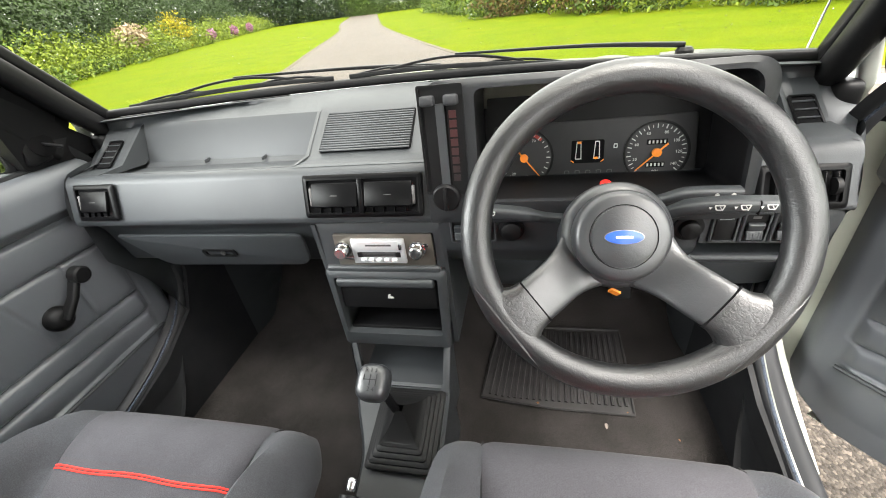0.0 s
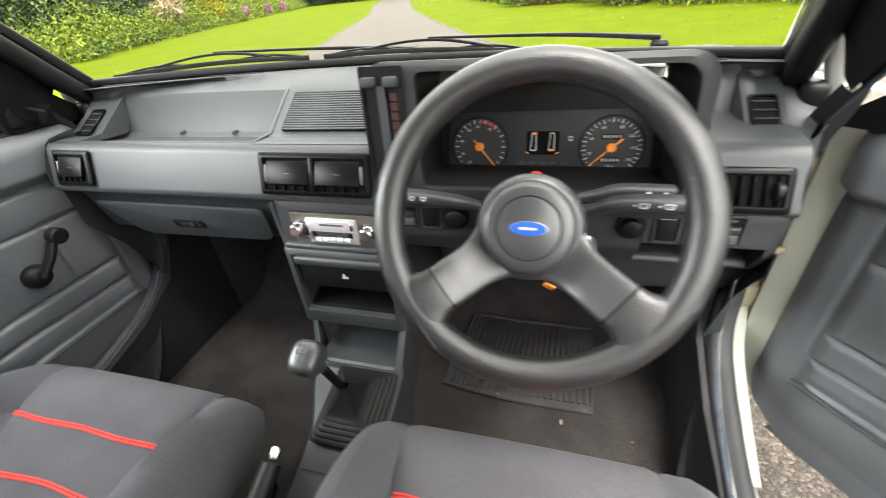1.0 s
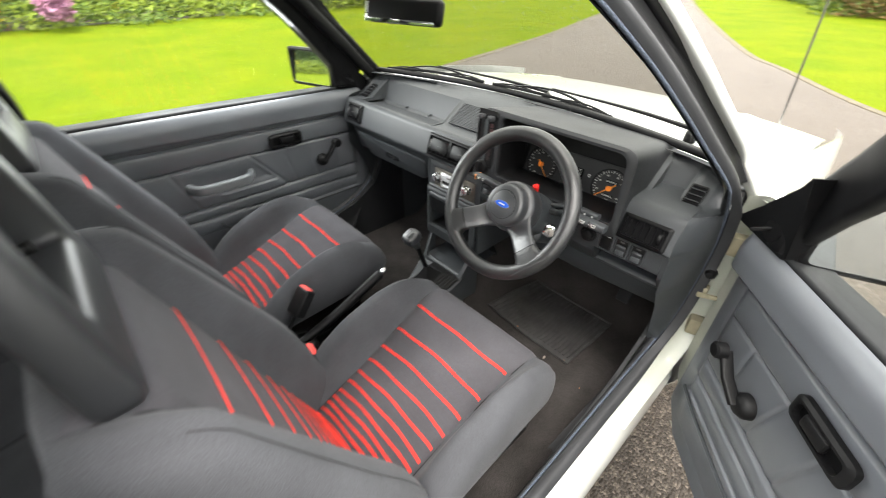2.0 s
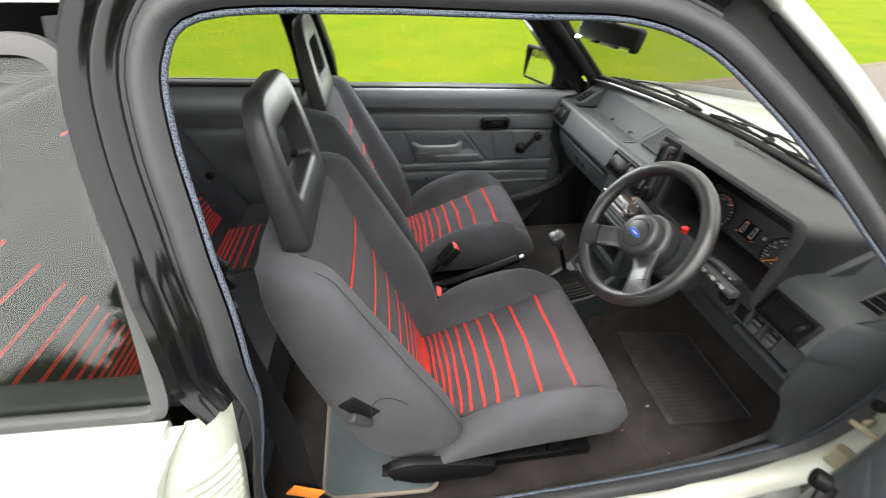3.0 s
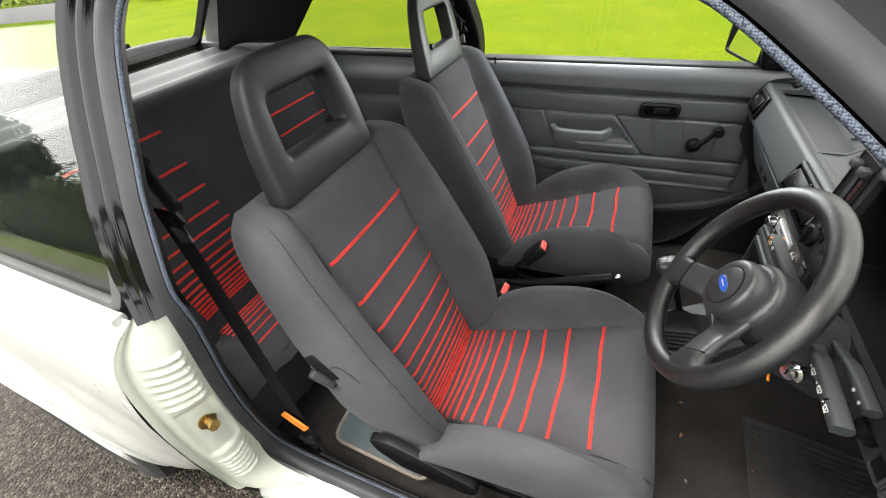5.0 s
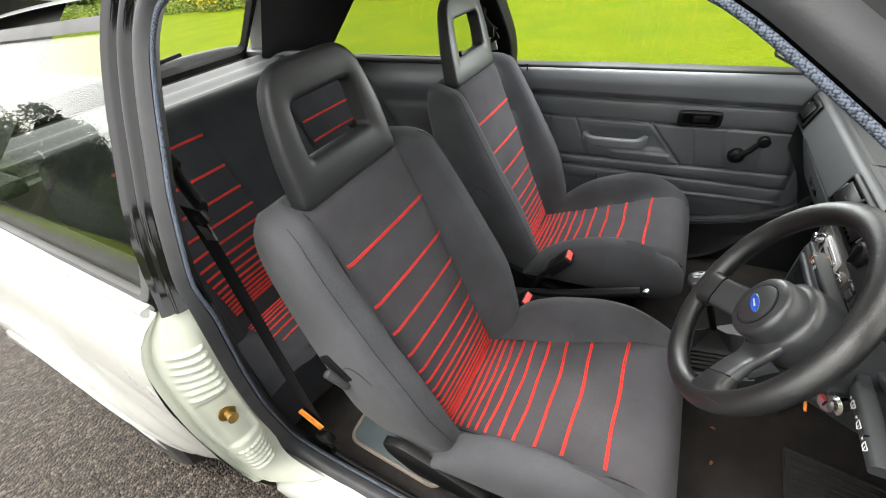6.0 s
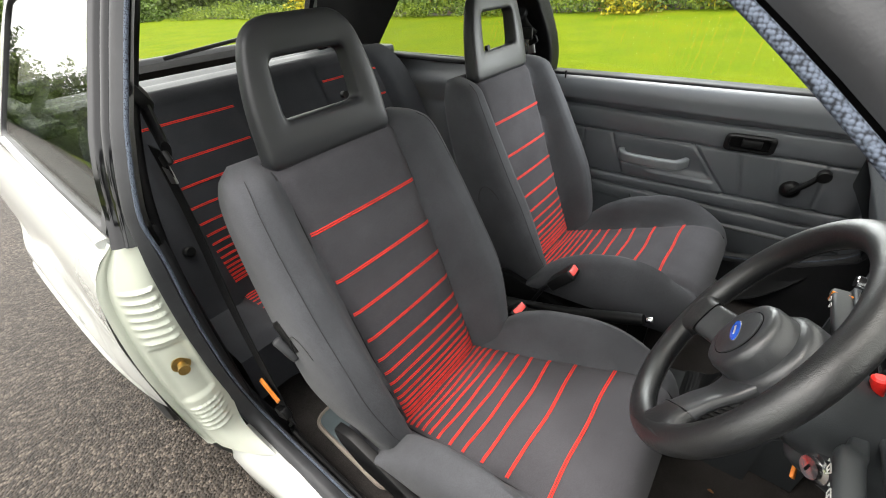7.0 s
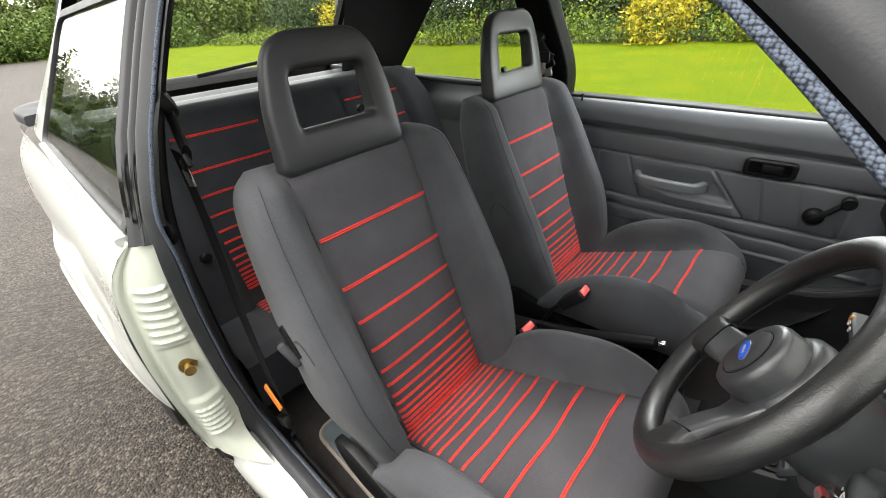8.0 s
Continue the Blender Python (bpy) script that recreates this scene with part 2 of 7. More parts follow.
# last colour: painted sky sheen on the far tarmac
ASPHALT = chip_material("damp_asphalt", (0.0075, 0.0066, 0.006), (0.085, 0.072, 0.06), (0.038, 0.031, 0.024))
KERB = material("bare_earth_edge", (0.085, 0.07, 0.04), 0.95, grain=0.5, grain_size=60, var=0.3, var_size=5, bump_dist=0.005)
SOIL = material("dark_bed_soil", (0.05, 0.04, 0.03), 1.0, grain=1.0, grain_size=12, var=0.3, var_size=2, bump_dist=0.05)
BARK = material("bark", (0.08, 0.06, 0.045), 0.95, grain=1.0, grain_size=20, var=0.4, var_size=5, bump_dist=0.02)
LEAF = [material("leaf_" + nm, c, 0.6, each=0.5, spec=0.2) for nm, c in (("green", (0.066, 0.105, 0.017)), ("lime", (0.13, 0.17, 0.016)), ("dark", (0.03, 0.05, 0.015)), ("yellow", (0.3, 0.25, 0.012)), ("buff", (0.3, 0.23, 0.15)), ("pink", (0.34, 0.16, 0.26)), ("rust", (0.13, 0.085, 0.03)), ("mid", (0.085, 0.115, 0.026)))]
DEADLEAF = material("dead_leaf", (0.3, 0.13, 0.05), 0.8, var=0.3, var_size=90)

# ---- mesh helpers ----
POSE = {}


def thing(name, label, category, at=(0, 0, 0), kind="", group="", turn=0.0):
    ob = new(name)
    ob.empty_display_size = 0.05
    POSE[ob] = pose(*at, 0, 0, turn)
    ob.matrix_basis = POSE[ob]
    return tagged(ob, label, category, group, kind)


def finish(name, bm, mat, angle=38):
    me = bpy.data.meshes.new(name)
    bm.to_mesh(me)
    bm.free()
    me.materials.append(mat)
    me.shade_smooth()
    me.set_sharp_from_angle(angle=radians(angle))
    return me


def part(name, bm, mat, parent, label="", angle=38):
    """Links a bmesh, made in the place's own metres, as one mesh under a thing or a part."""
    bm.transform(POSE[parent].inverted())
    bmesh.ops.recalc_face_normals(bm, faces=bm.faces[:])
    ob = new(name, finish(name, bm, mat, angle))
    ob.parent = parent
    POSE[ob] = POSE[parent]
    return tagged(ob, label)


def put(m, name, bm, mat, parent, label=""):
    """A part made about the origin, set down by m."""
    bm.transform(m)
    return part(name, bm, mat, parent, label)


def solo(name, bm, mat, label, category, kind="", group="", angle=38):
    """One mesh that is a thing by itself."""
    bmesh.ops.recalc_face_normals(bm, faces=bm.faces[:])
    ob = new(name, finish(name, bm, mat, angle))
    POSE[ob] = Matrix()
    return tagged(ob, label, category, group, kind)


def grid(f, nu, nv, close_u=False, close_v=False, bm=None):
    """A surface through f(u, v), u and v from 0 to 1."""
    bm = bm or bmesh.new()
    vs = [[bm.verts.new(f(i / (nu if close_u else nu - 1), j / (nv if close_v else nv - 1))) for j in range(nv)] for i in range(nu)]
    for i in range(nu if close_u else nu - 1):
        for j in range(nv if close_v else nv - 1):
            a, b = (i + 1) % nu, (j + 1) % nv
            bm.faces.new((vs[i][j], vs[a][j], vs[a][b], vs[i][b]))
    return bm


def box(size, at=(0, 0, 0), m=None, bevel=0.003, seg=2, bm=None):
    """A block with rounded edges; m turns it about its own middle before it is set down."""
    b = bmesh.new()
    bmesh.ops.create_cube(b, size=1)
    bmesh.ops.scale(b, vec=size, verts=b.verts)
    if bevel:
        bmesh.ops.bevel(b, geom=b.edges[:], offset=min(bevel, min(size) * 0.45), segments=seg, affect="EDGES", profile=0.5)
    b.transform(Matrix.Translation(at) @ (m or Matrix()))
    return join(bm, b)


def join(bm, b):
    if bm is None:
        return b
    me = bpy.data.meshes.new("joined")
    b.to_mesh(me)
    b.free()
    bm.from_mesh(me)
    bpy.data.meshes.remove(me)
    return bm


def smooth_line(pts, n, closed=False):
    """A Catmull-Rom line of n points through pts."""
    P = [Vector(p) for p in pts]
    k = len(P)
    out = []
    spans = k if closed else k - 1
    for i in range(n):
        s = i / n * spans if closed else i / (n - 1) * spans
        a = min(int(s), spans - 1)
        t = s - a
        q = [P[(a + d) % k] if closed else P[min(max(a + d, 0), k - 1)] for d in (-1, 0, 1, 2)]
        out.append(0.5 * (2 * q[1] + (q[2] - q[0]) * t + (2 * q[0] - 5 * q[1] + 4 * q[2] - q[3]) * t * t + (3 * q[1] - q[0] - 3 * q[2] + q[3]) * t**3))
    return out


def sweep(line, profile, closed=False, up=(0, 0, 1), bm=None, scale=None):
    """Carries a 2D profile (side, up) along a line of points; flat ends are capped."""
    bm = bm or bmesh.new()
    L = [Vector(p) for p in line]
    n = len(L)
    rings = []
    for i, p in enumerate(L):
        a, b = (L[i - 1] if closed or i else p), (L[(i + 1) % n] if closed or i < n - 1 else p)
        t = (b - a).normalized()
        side = t.cross(Vector(up))
        side = side.normalized() if side.length > 1e-6 else Vector((1, 0, 0))
        u = side.cross(t)
        k = scale(i / (n - 1)) if scale else 1
        rings.append([bm.verts.new(p + side * x * k + u * z * k) for x, z in profile])
    m = len(profile)
    for i in range(n if closed else n - 1):
        for j in range(m):
            bm.faces.new((rings[i][j], rings[(i + 1) % n][j], rings[(i + 1) % n][(j + 1) % m], rings[i][(j + 1) % m]))
    if not closed:
        bm.faces.new(rings[0])
        bm.faces.new(rings[-1][::-1])
    return bm


def circle(r, n=12, ry=None):
    return [(r * math.cos(2 * math.pi * i / n), (ry or r) * math.sin(2 * math.pi * i / n)) for i in range(n)]


def tube(line, r, n=10, closed=False, bm=None, up=(0, 0, 1), scale=None):
    return sweep(line, circle(r, n), closed, up, bm, scale)


def rounded(pts, radius, seg=5):
    """A closed 2D outline with rounded corners; radius: one number or one for each corner."""
    out = []
    k = len(pts)
    for i in range(k):
        r = radius[i] if isinstance(radius, (list, tuple)) else radius
        p, a, b = Vector(pts[i]), Vector(pts[i - 1]), Vector(pts[(i + 1) % k])
        da, db = (a - p), (b - p)
        r = min(r, da.length * 0.48, db.length * 0.48)
        s, e = p + da.normalized() * r, p + db.normalized() * r
        if r < 1e-5:
            out.append(tuple(p))
            continue
        for j in range(seg + 1):
            t = j / seg
            out.append(tuple((1 - t) ** 2 * s + 2 * t * (1 - t) * p + t * t * e))
    return out


def prism(outline, m, depth, bm=None, bevel=0.0, seg=2):
    """A 2D outline (in the plane of m) drawn out along m's z by depth, its edges rounded."""
    b = bmesh.new()
    lo = [b.verts.new((x, y, 0)) for x, y in outline]
    f = b.faces.new(lo)
    r = bmesh.ops.extrude_face_region(b, geom=[f])
    top = [v for v in r["geom"] if isinstance(v, bmesh.types.BMVert)]
    bmesh.ops.translate(b, vec=(0, 0, depth), verts=top)
    bmesh.ops.recalc_face_normals(b, faces=b.faces[:])
    if bevel:
        tops = set(top)
        rim = [e for e in b.edges if e.verts[0] in tops and e.verts[1] in tops]
        bmesh.ops.bevel(b, geom=rim, offset=bevel, segments=seg, affect="EDGES", profile=0.5)
    b.transform(m)
    return join(bm, b)


def ring_plate(outer, inner, m, depth, bm=None, lip=0.0):
    """A flat frame between two outlines of as many points, drawn out along m's z."""
    b = bmesh.new()
    n = len(outer)
    loops = []
    for pts, z in ((outer, 0), (outer, depth - lip), ([(x * 0.5 + u * 0.5, y * 0.5 + v * 0.5) for (x, y), (u, v) in zip(outer, inner)] if lip else outer, depth), (inner, depth), (inner, 0)):
        loops.append([b.verts.new((x, y, z)) for x, y in pts])
    if not lip:
        del loops[2]
        bmesh.ops.delete(b, geom=[v for v in b.verts if not any(v in lp for lp in loops)], context="VERTS")
    for k in range(len(loops)):
        a, c = loops[k], loops[(k + 1) % len(loops)]
        for i in range(n):
            b.faces.new((a[i], a[(i + 1) % n], c[(i + 1) % n], c[i]))
    b.transform(m)
    return join(bm, b)


def rect(w, h, x=0.0, y=0.0):
    return [(x - w / 2, y - h / 2), (x + w / 2, y - h / 2), (x + w / 2, y + h / 2), (x - w / 2, y + h / 2)]


def lathe(profile, m, n=32, bm=None):
    """Turns a profile of (radius, height) about m's z."""
    b = bmesh.new()
    rings = [[b.verts.new((r * math.cos(2 * math.pi * i / n), r * math.sin(2 * math.pi * i / n), z)) for i in range(n)] for r, z in profile]
    for a, c in zip(rings, rings[1:]):
        for i in range(n):
            b.faces.new((a[i], a[(i + 1) % n], c[(i + 1) % n], c[i]))
    b.faces.new(rings[0][::-1])
    b.faces.new(rings[-1])
    b.transform(m)
    return join(bm, b)


def facing(at, ahead, up=(0, 0, 1)):
    """A frame at a place whose z looks along ahead, and whose x runs to the viewer's right."""
    z = Vector(ahead).normalized()
    x = Vector(up).cross(z).normalized()
    y = z.cross(x)
    m = Matrix((x, y, z)).transposed().to_4x4()
    m.translation = at
    return m


def lerp(a, b, t):
    return a + (b - a) * t


def table(pairs, s):
    """A smooth value at s from (s, value) pairs."""
    if s <= pairs[0][0]:
        return pairs[0][1]
    k = len(pairs)
    for i in range(k - 1):
        (a, x), (b, y) = pairs[i], pairs[i + 1]
        if s <= b:
            h, t = b - a, (s - a) / (b - a)
            rise = (y - x) / h
            def slope(j):
                if k == 2:
                    return 0.0
                if j == 0 or j == k - 1:
                    return rise
                p = (pairs[j][1] - pairs[j - 1][1]) / (pairs[j][0] - pairs[j - 1][0])
                q = (pairs[j + 1][1] - pairs[j][1]) / (pairs[j + 1][0] - pairs[j][0])
                return 2 * p * q / (p + q) if p * q > 0 else 0.0
            m0, m1 = slope(i) * h, slope(i + 1) * h
            return (2 * t**3 - 3 * t * t + 1) * x + (t**3 - 2 * t * t + t) * m0 + (3 * t * t - 2 * t**3) * y + (t**3 - t * t) * m1
    return pairs[-1][1]


def gauss(d, w):
    return math.exp(-(d / w) ** 2)


def words(text, m, size, mat, parent, name="lettering", extrude=0.0002):
    """Built-in lettering as a mesh part, centred on m, in m's x-y plane."""
    cu = bpy.data.curves.new("letters", "FONT")
    cu.body, cu.size, cu.align_x, cu.align_y, cu.extrude, cu.resolution_u = text, size, "CENTER", "CENTER", extrude, 2
    tmp = bpy.data.objects.new("letters", cu)
    me = bpy.data.meshes.new_from_object(tmp)
    bpy.data.objects.remove(tmp)
    bm = bmesh.new()
    bm.from_mesh(me)
    bpy.data.meshes.remove(me)
    bm.transform(m)
    return part(name, bm, mat, parent)


# ---- ground, drive and garden ----
def flat_sheet(outline, z, bm=None):
    b = bm or bmesh.new()
    b.faces.new([b.verts.new((x, y, z)) for x, y in outline])
    return b


solo("ground", flat_sheet(rect(900, 900), -0.03), GRASS, "bright green mown lawn running to the horizon", "lawn", "structure")
DRIVE_LEFT = smooth_line([(-3.3, -60, 0), (-3.2, -20, 0), (-3.1, -6, 0), (-3.2, 0, 0), (-3.9, 3.6, 0), (-5.1, 8.6, 0), (-6.8, 13.9, 0), (-10.2, 24.4, 0), (-15.3, 37, 0), (-24, 62, 0)], 70)
DRIVE_RIGHT = smooth_line([(9, -60, 0), (8.5, -20, 0), (8.5, 0, 0), (7.6, 4.0, 0), (3.4, 5.1, 0), (1.2, 6.0, 0), (-0.4, 8.2, 0), (-1.9, 10.8, 0), (-6.9, 22.5, 0), (-10.3, 32, 0), (-20, 61, 0)], 70)
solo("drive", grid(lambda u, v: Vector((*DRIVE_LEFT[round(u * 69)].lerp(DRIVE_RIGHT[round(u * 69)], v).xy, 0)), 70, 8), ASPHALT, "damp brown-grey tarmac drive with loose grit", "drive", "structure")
for edge in (DRIVE_LEFT, DRIVE_RIGHT):
    solo("lawn_edge", sweep(edge, [(-0.07, -0.03), (0.07, -0.03), (0.06, 0.004), (-0.06, 0.006)]), KERB, "bare brown strip between drive and lawn", "lawn edge", "structure")


def leaf_mass(name, clumps, mat, leaf, per, seed, label, category="shrubs", kind="stuff"):
    """Many small leaves scattered in clumps: (x, y, z, radius x, y, z)."""
    rng = np.random.default_rng(seed)
    verts, faces = [], []
    for cx, cy, cz, rx, ry, rz in clumps:
        n = int(per * max(0.3, rx * rz))
        d = rng.normal(size=(n, 3))
        d /= np.linalg.norm(d, axis=1)[:, None]
        r = rng.uniform(0.35, 1.0, n) ** 0.45 * (1 + 0.35 * np.sin(3.1 * d[:, 0] * 3 + seed) * np.cos(2.7 * d[:, 2] * 3 + cx))
        p = np.c_[cx + d[:, 0] * r * rx, cy + d[:, 1] * r * ry, np.maximum(0.02, cz + d[:, 2] * r * rz)]
        a = rng.normal(size=(n, 3))
        a /= np.linalg.norm(a, axis=1)[:, None]
        b = np.cross(a, rng.normal(size=(n, 3)))
        b /= np.linalg.norm(b, axis=1)[:, None]
        s = leaf * rng.uniform(0.5, 1.4, n)[:, None]
        quad = np.stack([p - a * s, p + b * s * 0.45, p + a * s, p - b * s * 0.45], 1).reshape(-1, 3)
        k = sum(len(v) for v in verts)
        verts.append(quad)
        faces.append(np.arange(4 * n).reshape(-1, 4) + k)
    me = bpy.data.meshes.new(name)
    me.from_pydata(np.concatenate(verts).tolist(), [], np.concatenate(faces).tolist())
    me.materials.append(mat)
    return tagged(new(name, me), label, category, "", kind)


def along(line, step, seed, size, depth, height, jitter=0.6):
    """Clumps along a line of (x, y), as a bed's row of shrubs."""
    rnd = random.Random(seed)
    out = []
    for (ax, ay), (bx, by) in zip(line, line[1:]):
        far = math.hypot(bx - ax, by - ay)
        nx, ny = -(by - ay) / far, (bx - ax) / far
        for i in range(int(far / step)):
            t = (i + rnd.random()) * step / far
            o = rnd.uniform(0, depth)
            r = size * rnd.uniform(0.6, 1.3)
            h = height * rnd.uniform(0.5, 1.0) * (0.55 + 0.45 * o / max(depth, 0.1))
            out.append((lerp(ax, bx, t) + nx * o, lerp(ay, by, t) + ny * o, h * 0.45, r, r, h * 0.6))
    return out


BED_LEFT = [(-12.6, -34), (-12.2, -10), (-12.8, -2), (-14.2, 11), (-17.6, 17.5), (-24, 33), (-33, 56)]
BED_RIGHT = [(-13, 62), (-5.5, 30), (-1, 20), (5.5, 12.5), (12, 8), (24, 2)]
BED_BACK = [(22, -30), (8, -36), (-4, -38), (-13, -36)]
leaf_mass("shrub_bed", along(BED_LEFT, 0.55, 1, 0.75, 2.5, 1.1), LEAF[0], 0.06, 900, 11, "mixed green shrubs along the far edge of the lawn")
leaf_mass("shrub_bed", along(BED_LEFT, 0.6, 2, 0.8, 1.4, 1.0), LEAF[1], 0.06, 900, 12, "lime-green low shrubs along the lawn")
leaf_mass("hedge", along([(x - 4, y + 2) for x, y in BED_LEFT], 0.8, 3, 1.8, 3, 5.6), LEAF[2], 0.09, 620, 13, "tall dark hedge and trees behind the flower bed", "hedge")
leaf_mass("hedge", along([(x - 3, y + 2) for x, y in BED_LEFT], 1.3, 33, 1.3, 3, 3.0), LEAF[0], 0.08, 420, 33, "tall green shrubs behind the flower bed", "hedge")
leaf_mass("hedge", along(BED_RIGHT, 0.6, 4, 1.0, 3.0, 2.6), LEAF[0], 0.07, 700, 14, "long green hedge beyond the lawn", "hedge")
leaf_mass("hedge", along(BED_RIGHT, 1.4, 5, 0.9, 1.5, 2.0), LEAF[1], 0.07, 700, 15, "lighter lime shrubs in the hedge", "hedge")
leaf_mass("hedge", along([(x + 2, y + 4) for x, y in BED_RIGHT], 0.9, 6, 2.0, 4, 8.0), LEAF[2], 0.1, 380, 16, "dark tree belt behind the hedge", "hedge")
leaf_mass("hedge", along(BED_BACK, 0.55, 7, 1.5, 3.0, 3.4), LEAF[0], 0.1, 700, 17, "green hedge at the far end of the drive", "hedge")
leaf_mass("hedge", along([(x, y - 4) for x, y in [(40, -18)] + BED_BACK + [(-26, -34)]], 0.5, 8, 2.2, 4.0, 6.6), LEAF[7], 0.16, 420, 18, "green trees at the far end of the drive", "hedge")
leaf_mass("hedge", along([(-20, 66), (-44, 52), (-40, 30), (-34, 10)][::-1], 0.8, 61, 2.6, 4.0, 12.0), LEAF[2], 0.16, 260, 61, "tall dark trees closing the garden", "trees")
leaf_mass("hedge", along([(-4, 62), (-24, 62)], 0.9, 62, 2.2, 3.0, 8.0), LEAF[0], 0.12, 300, 62, "green hedge where the drive bends away", "hedge")
leaf_mass("shrub_bed", along([(-14.0, 4), (-14.4, 11), (-17.8, 17.5), (-24.2, 33), (-33, 56)], 0.75, 71, 1.05, 2.0, 2.1), LEAF[1], 0.07, 700, 71, "rounded lime-green bushes along the lawn")
leaf_mass("yellow_shrub", [(-13.4, -3.6, 0.7, 1.5, 0.9, 0.9), (-13.8, -1.2, 0.9, 0.9, 0.9, 1.0)], LEAF[3], 0.06, 2600, 21, "bright yellow-green shrub in the flower bed", "shrub", "thing")
leaf_mass("yellow_shrub", [(-22.5, 26.5, 0.9, 1.0, 1.0, 1.2)], LEAF[3], 0.07, 1700, 22, "yellow flowering shrub in the flower bed", "shrub", "thing")
leaf_mass("yellow_shrub", [(-12.8, -18, 1.0, 1.2, 1.2, 1.2)], LEAF[3], 0.07, 1500, 23, "yellow-green shrub at the lawn's edge", "shrub", "thing")
leaf_mass("grass_plume", [(-19.3, 19.6, 1.05, 0.8, 0.7, 0.5)], LEAF[4], 0.12, 1700, 24, "buff ornamental grass plume in the flower bed", "grass plume", "thing")
leaf_mass("rust_shrub", [(-0.5, 20.5, 0.9, 1.6, 0.8, 1.0), (2.2, 17.2, 0.8, 1.3, 0.8, 0.9)], LEAF[6], 0.07, 1500, 25, "rust-tinged tall shrub before the hedge", "shrub", "thing")
for i, (x, y) in enumerate([(-22.2, 29.4), (-24.2, 35.0), (-26.3, 40.5), (-12.6, 0.6)]):
    leaf_mass("pink_flowers", [(x, y, 0.55, 0.3, 0.3, 0.34)], LEAF[5], 0.06, 4200, 30 + i, "clump of pale pink flowers in the bed", "flowers", "thing")
solo("flower_bed", sweep([(x - 2.9, y, -0.02) for x, y in BED_LEFT], [(-2.2, 0), (2.2, 0), (1.9, 0.06), (0, 0.12), (-1.9, 0.06)]), SOIL, "dark soil bed under the shrubs", "flower bed", "structure")


def broad_tree(x, y, h, seed):
    rnd = random.Random(seed)
    t = thing("tree", "broad leafy green tree with a brown trunk", "tree", (x, y, 0), group="trees by the drive")
    bm = tube([(x, y, -0.1), (x + 0.1, y, h * 0.3), (x, y + 0.1, h * 0.55), (x, y, h * 0.9)], 0.28, 9, scale=lambda s: 1 - 0.8 * s)
    for k in range(7):
        a = k * 0.9 + rnd.random()
        z = h * rnd.uniform(0.3, 0.6)
        tube([(x, y, z), (x + math.cos(a) * h * 0.15, y + math.sin(a) * h * 0.15, z + h * 0.12), (x + math.cos(a) * h * 0.27, y + math.sin(a) * h * 0.27, z + h * 0.2)], 0.1, 6, bm=bm, scale=lambda s: 1 - 0.7 * s)
    part("trunk", bm, BARK, t)
    clumps = [(rnd.gauss(0, h * 0.16), rnd.gauss(0, h * 0.16), h * rnd.uniform(0.42, 0.95), h * 0.13, h * 0.13, h * 0.09) for _ in range(34)]
    crown = leaf_mass("crown", clumps, LEAF[2 if seed % 2 else 0], 0.13, 700, seed, "", "", "")
    crown.parent = t
    return t


for i, (x, y, h) in enumerate([(18, -26, 6.5), (12, -32, 6), (26, -14, 8), (27, -4, 9), (20, 6, 8), (-26, 6, 9), (-24, -14, 10)]):
    broad_tree(x, y, h, 50 + i)

# ---- car body ----
SEAL = [(-0.2, 0.338), (-0.272, 0.36), (-0.296, 0.41), (-0.292, 0.5), (-0.28, 0.60), (-0.258, 0.7), (-0.232, 0.8), (-0.214, 0.9), (-0.212, 1.0), (-0.228, 1.10), (-0.243, 1.19), (-0.24, 1.25), (-0.2, 1.284), (-0.05, 1.289), (0.12, 1.285), (0.25, 1.281), (0.338, 1.256), (0.41, 1.21), (0.495, 1.143), (0.59, 1.053), (0.676, 0.972), (0.745, 0.904), (0.79, 0.843), (0.82, 0.76), (0.828, 0.66), (0.815, 0.56), (0.77, 0.475), (0.66, 0.415), (0.52, 0.378), (0.36, 0.36), (0.2, 0.35), (0.0, 0.34)]


def side_x(z):
    """How far out the cabin's side stands at a height."""
    return table([(0.3, 0.651), (0.4, 0.653), (0.6, 0.664), (0.8, 0.674), (0.92, 0.688)], z) if z < 0.92 else 0.688 - 0.52 * (z - 0.92)


def seal_x(y, z):
    """The doorway trim's distance from the middle: drawn in at the sill, a little wider at the front."""
    back = 0.01 * (1 - table([(-0.12, 0), (0.25, 1)], y)) * table([(0.86, 0), (1.0, 1)], z)
    if z > 1.07:
        return side_x(z) + back
    return table([(0.33, 0.62), (0.41, 0.632), (0.48, 0.64), (0.6, 0.65), (0.8, 0.658), (0.93, 0.656), (1.0, 0.637), (1.07, 0.61)], z) + back + 0.012 * table([(0.0, 0), (0.7, 1)], y) * table([(0.36, 0), (0.55, 1)], z) * table([(0.93, 1), (1.07, 0)], z)


CONTOUR = [Vector((seal_x(p.x, p.y), p.x, p.y)) for p in smooth_line([Vector((y, z, 0)) for y, z in SEAL], 150, True)]


def outward(i):
    a, b = CONTOUR[i - 1], CONTOUR[(i + 1) % len(CONTOUR)]
    t = (b - a).normalized()
    n = Vector((0, t.z, -t.y)) * -1
    mid = Vector((0, 0.25, 0.8))
    c = CONTOUR[i] - mid
    return n.normalized() if n.dot(Vector((0, c.y, c.z))) > 0 else -n.normalized()


OUT = [outward(i) for i in range(len(CONTOUR))]
car = thing("car_body", "white three-door hatchback body shell standing on the drive", "car body", (0, 0, 0), "structure")


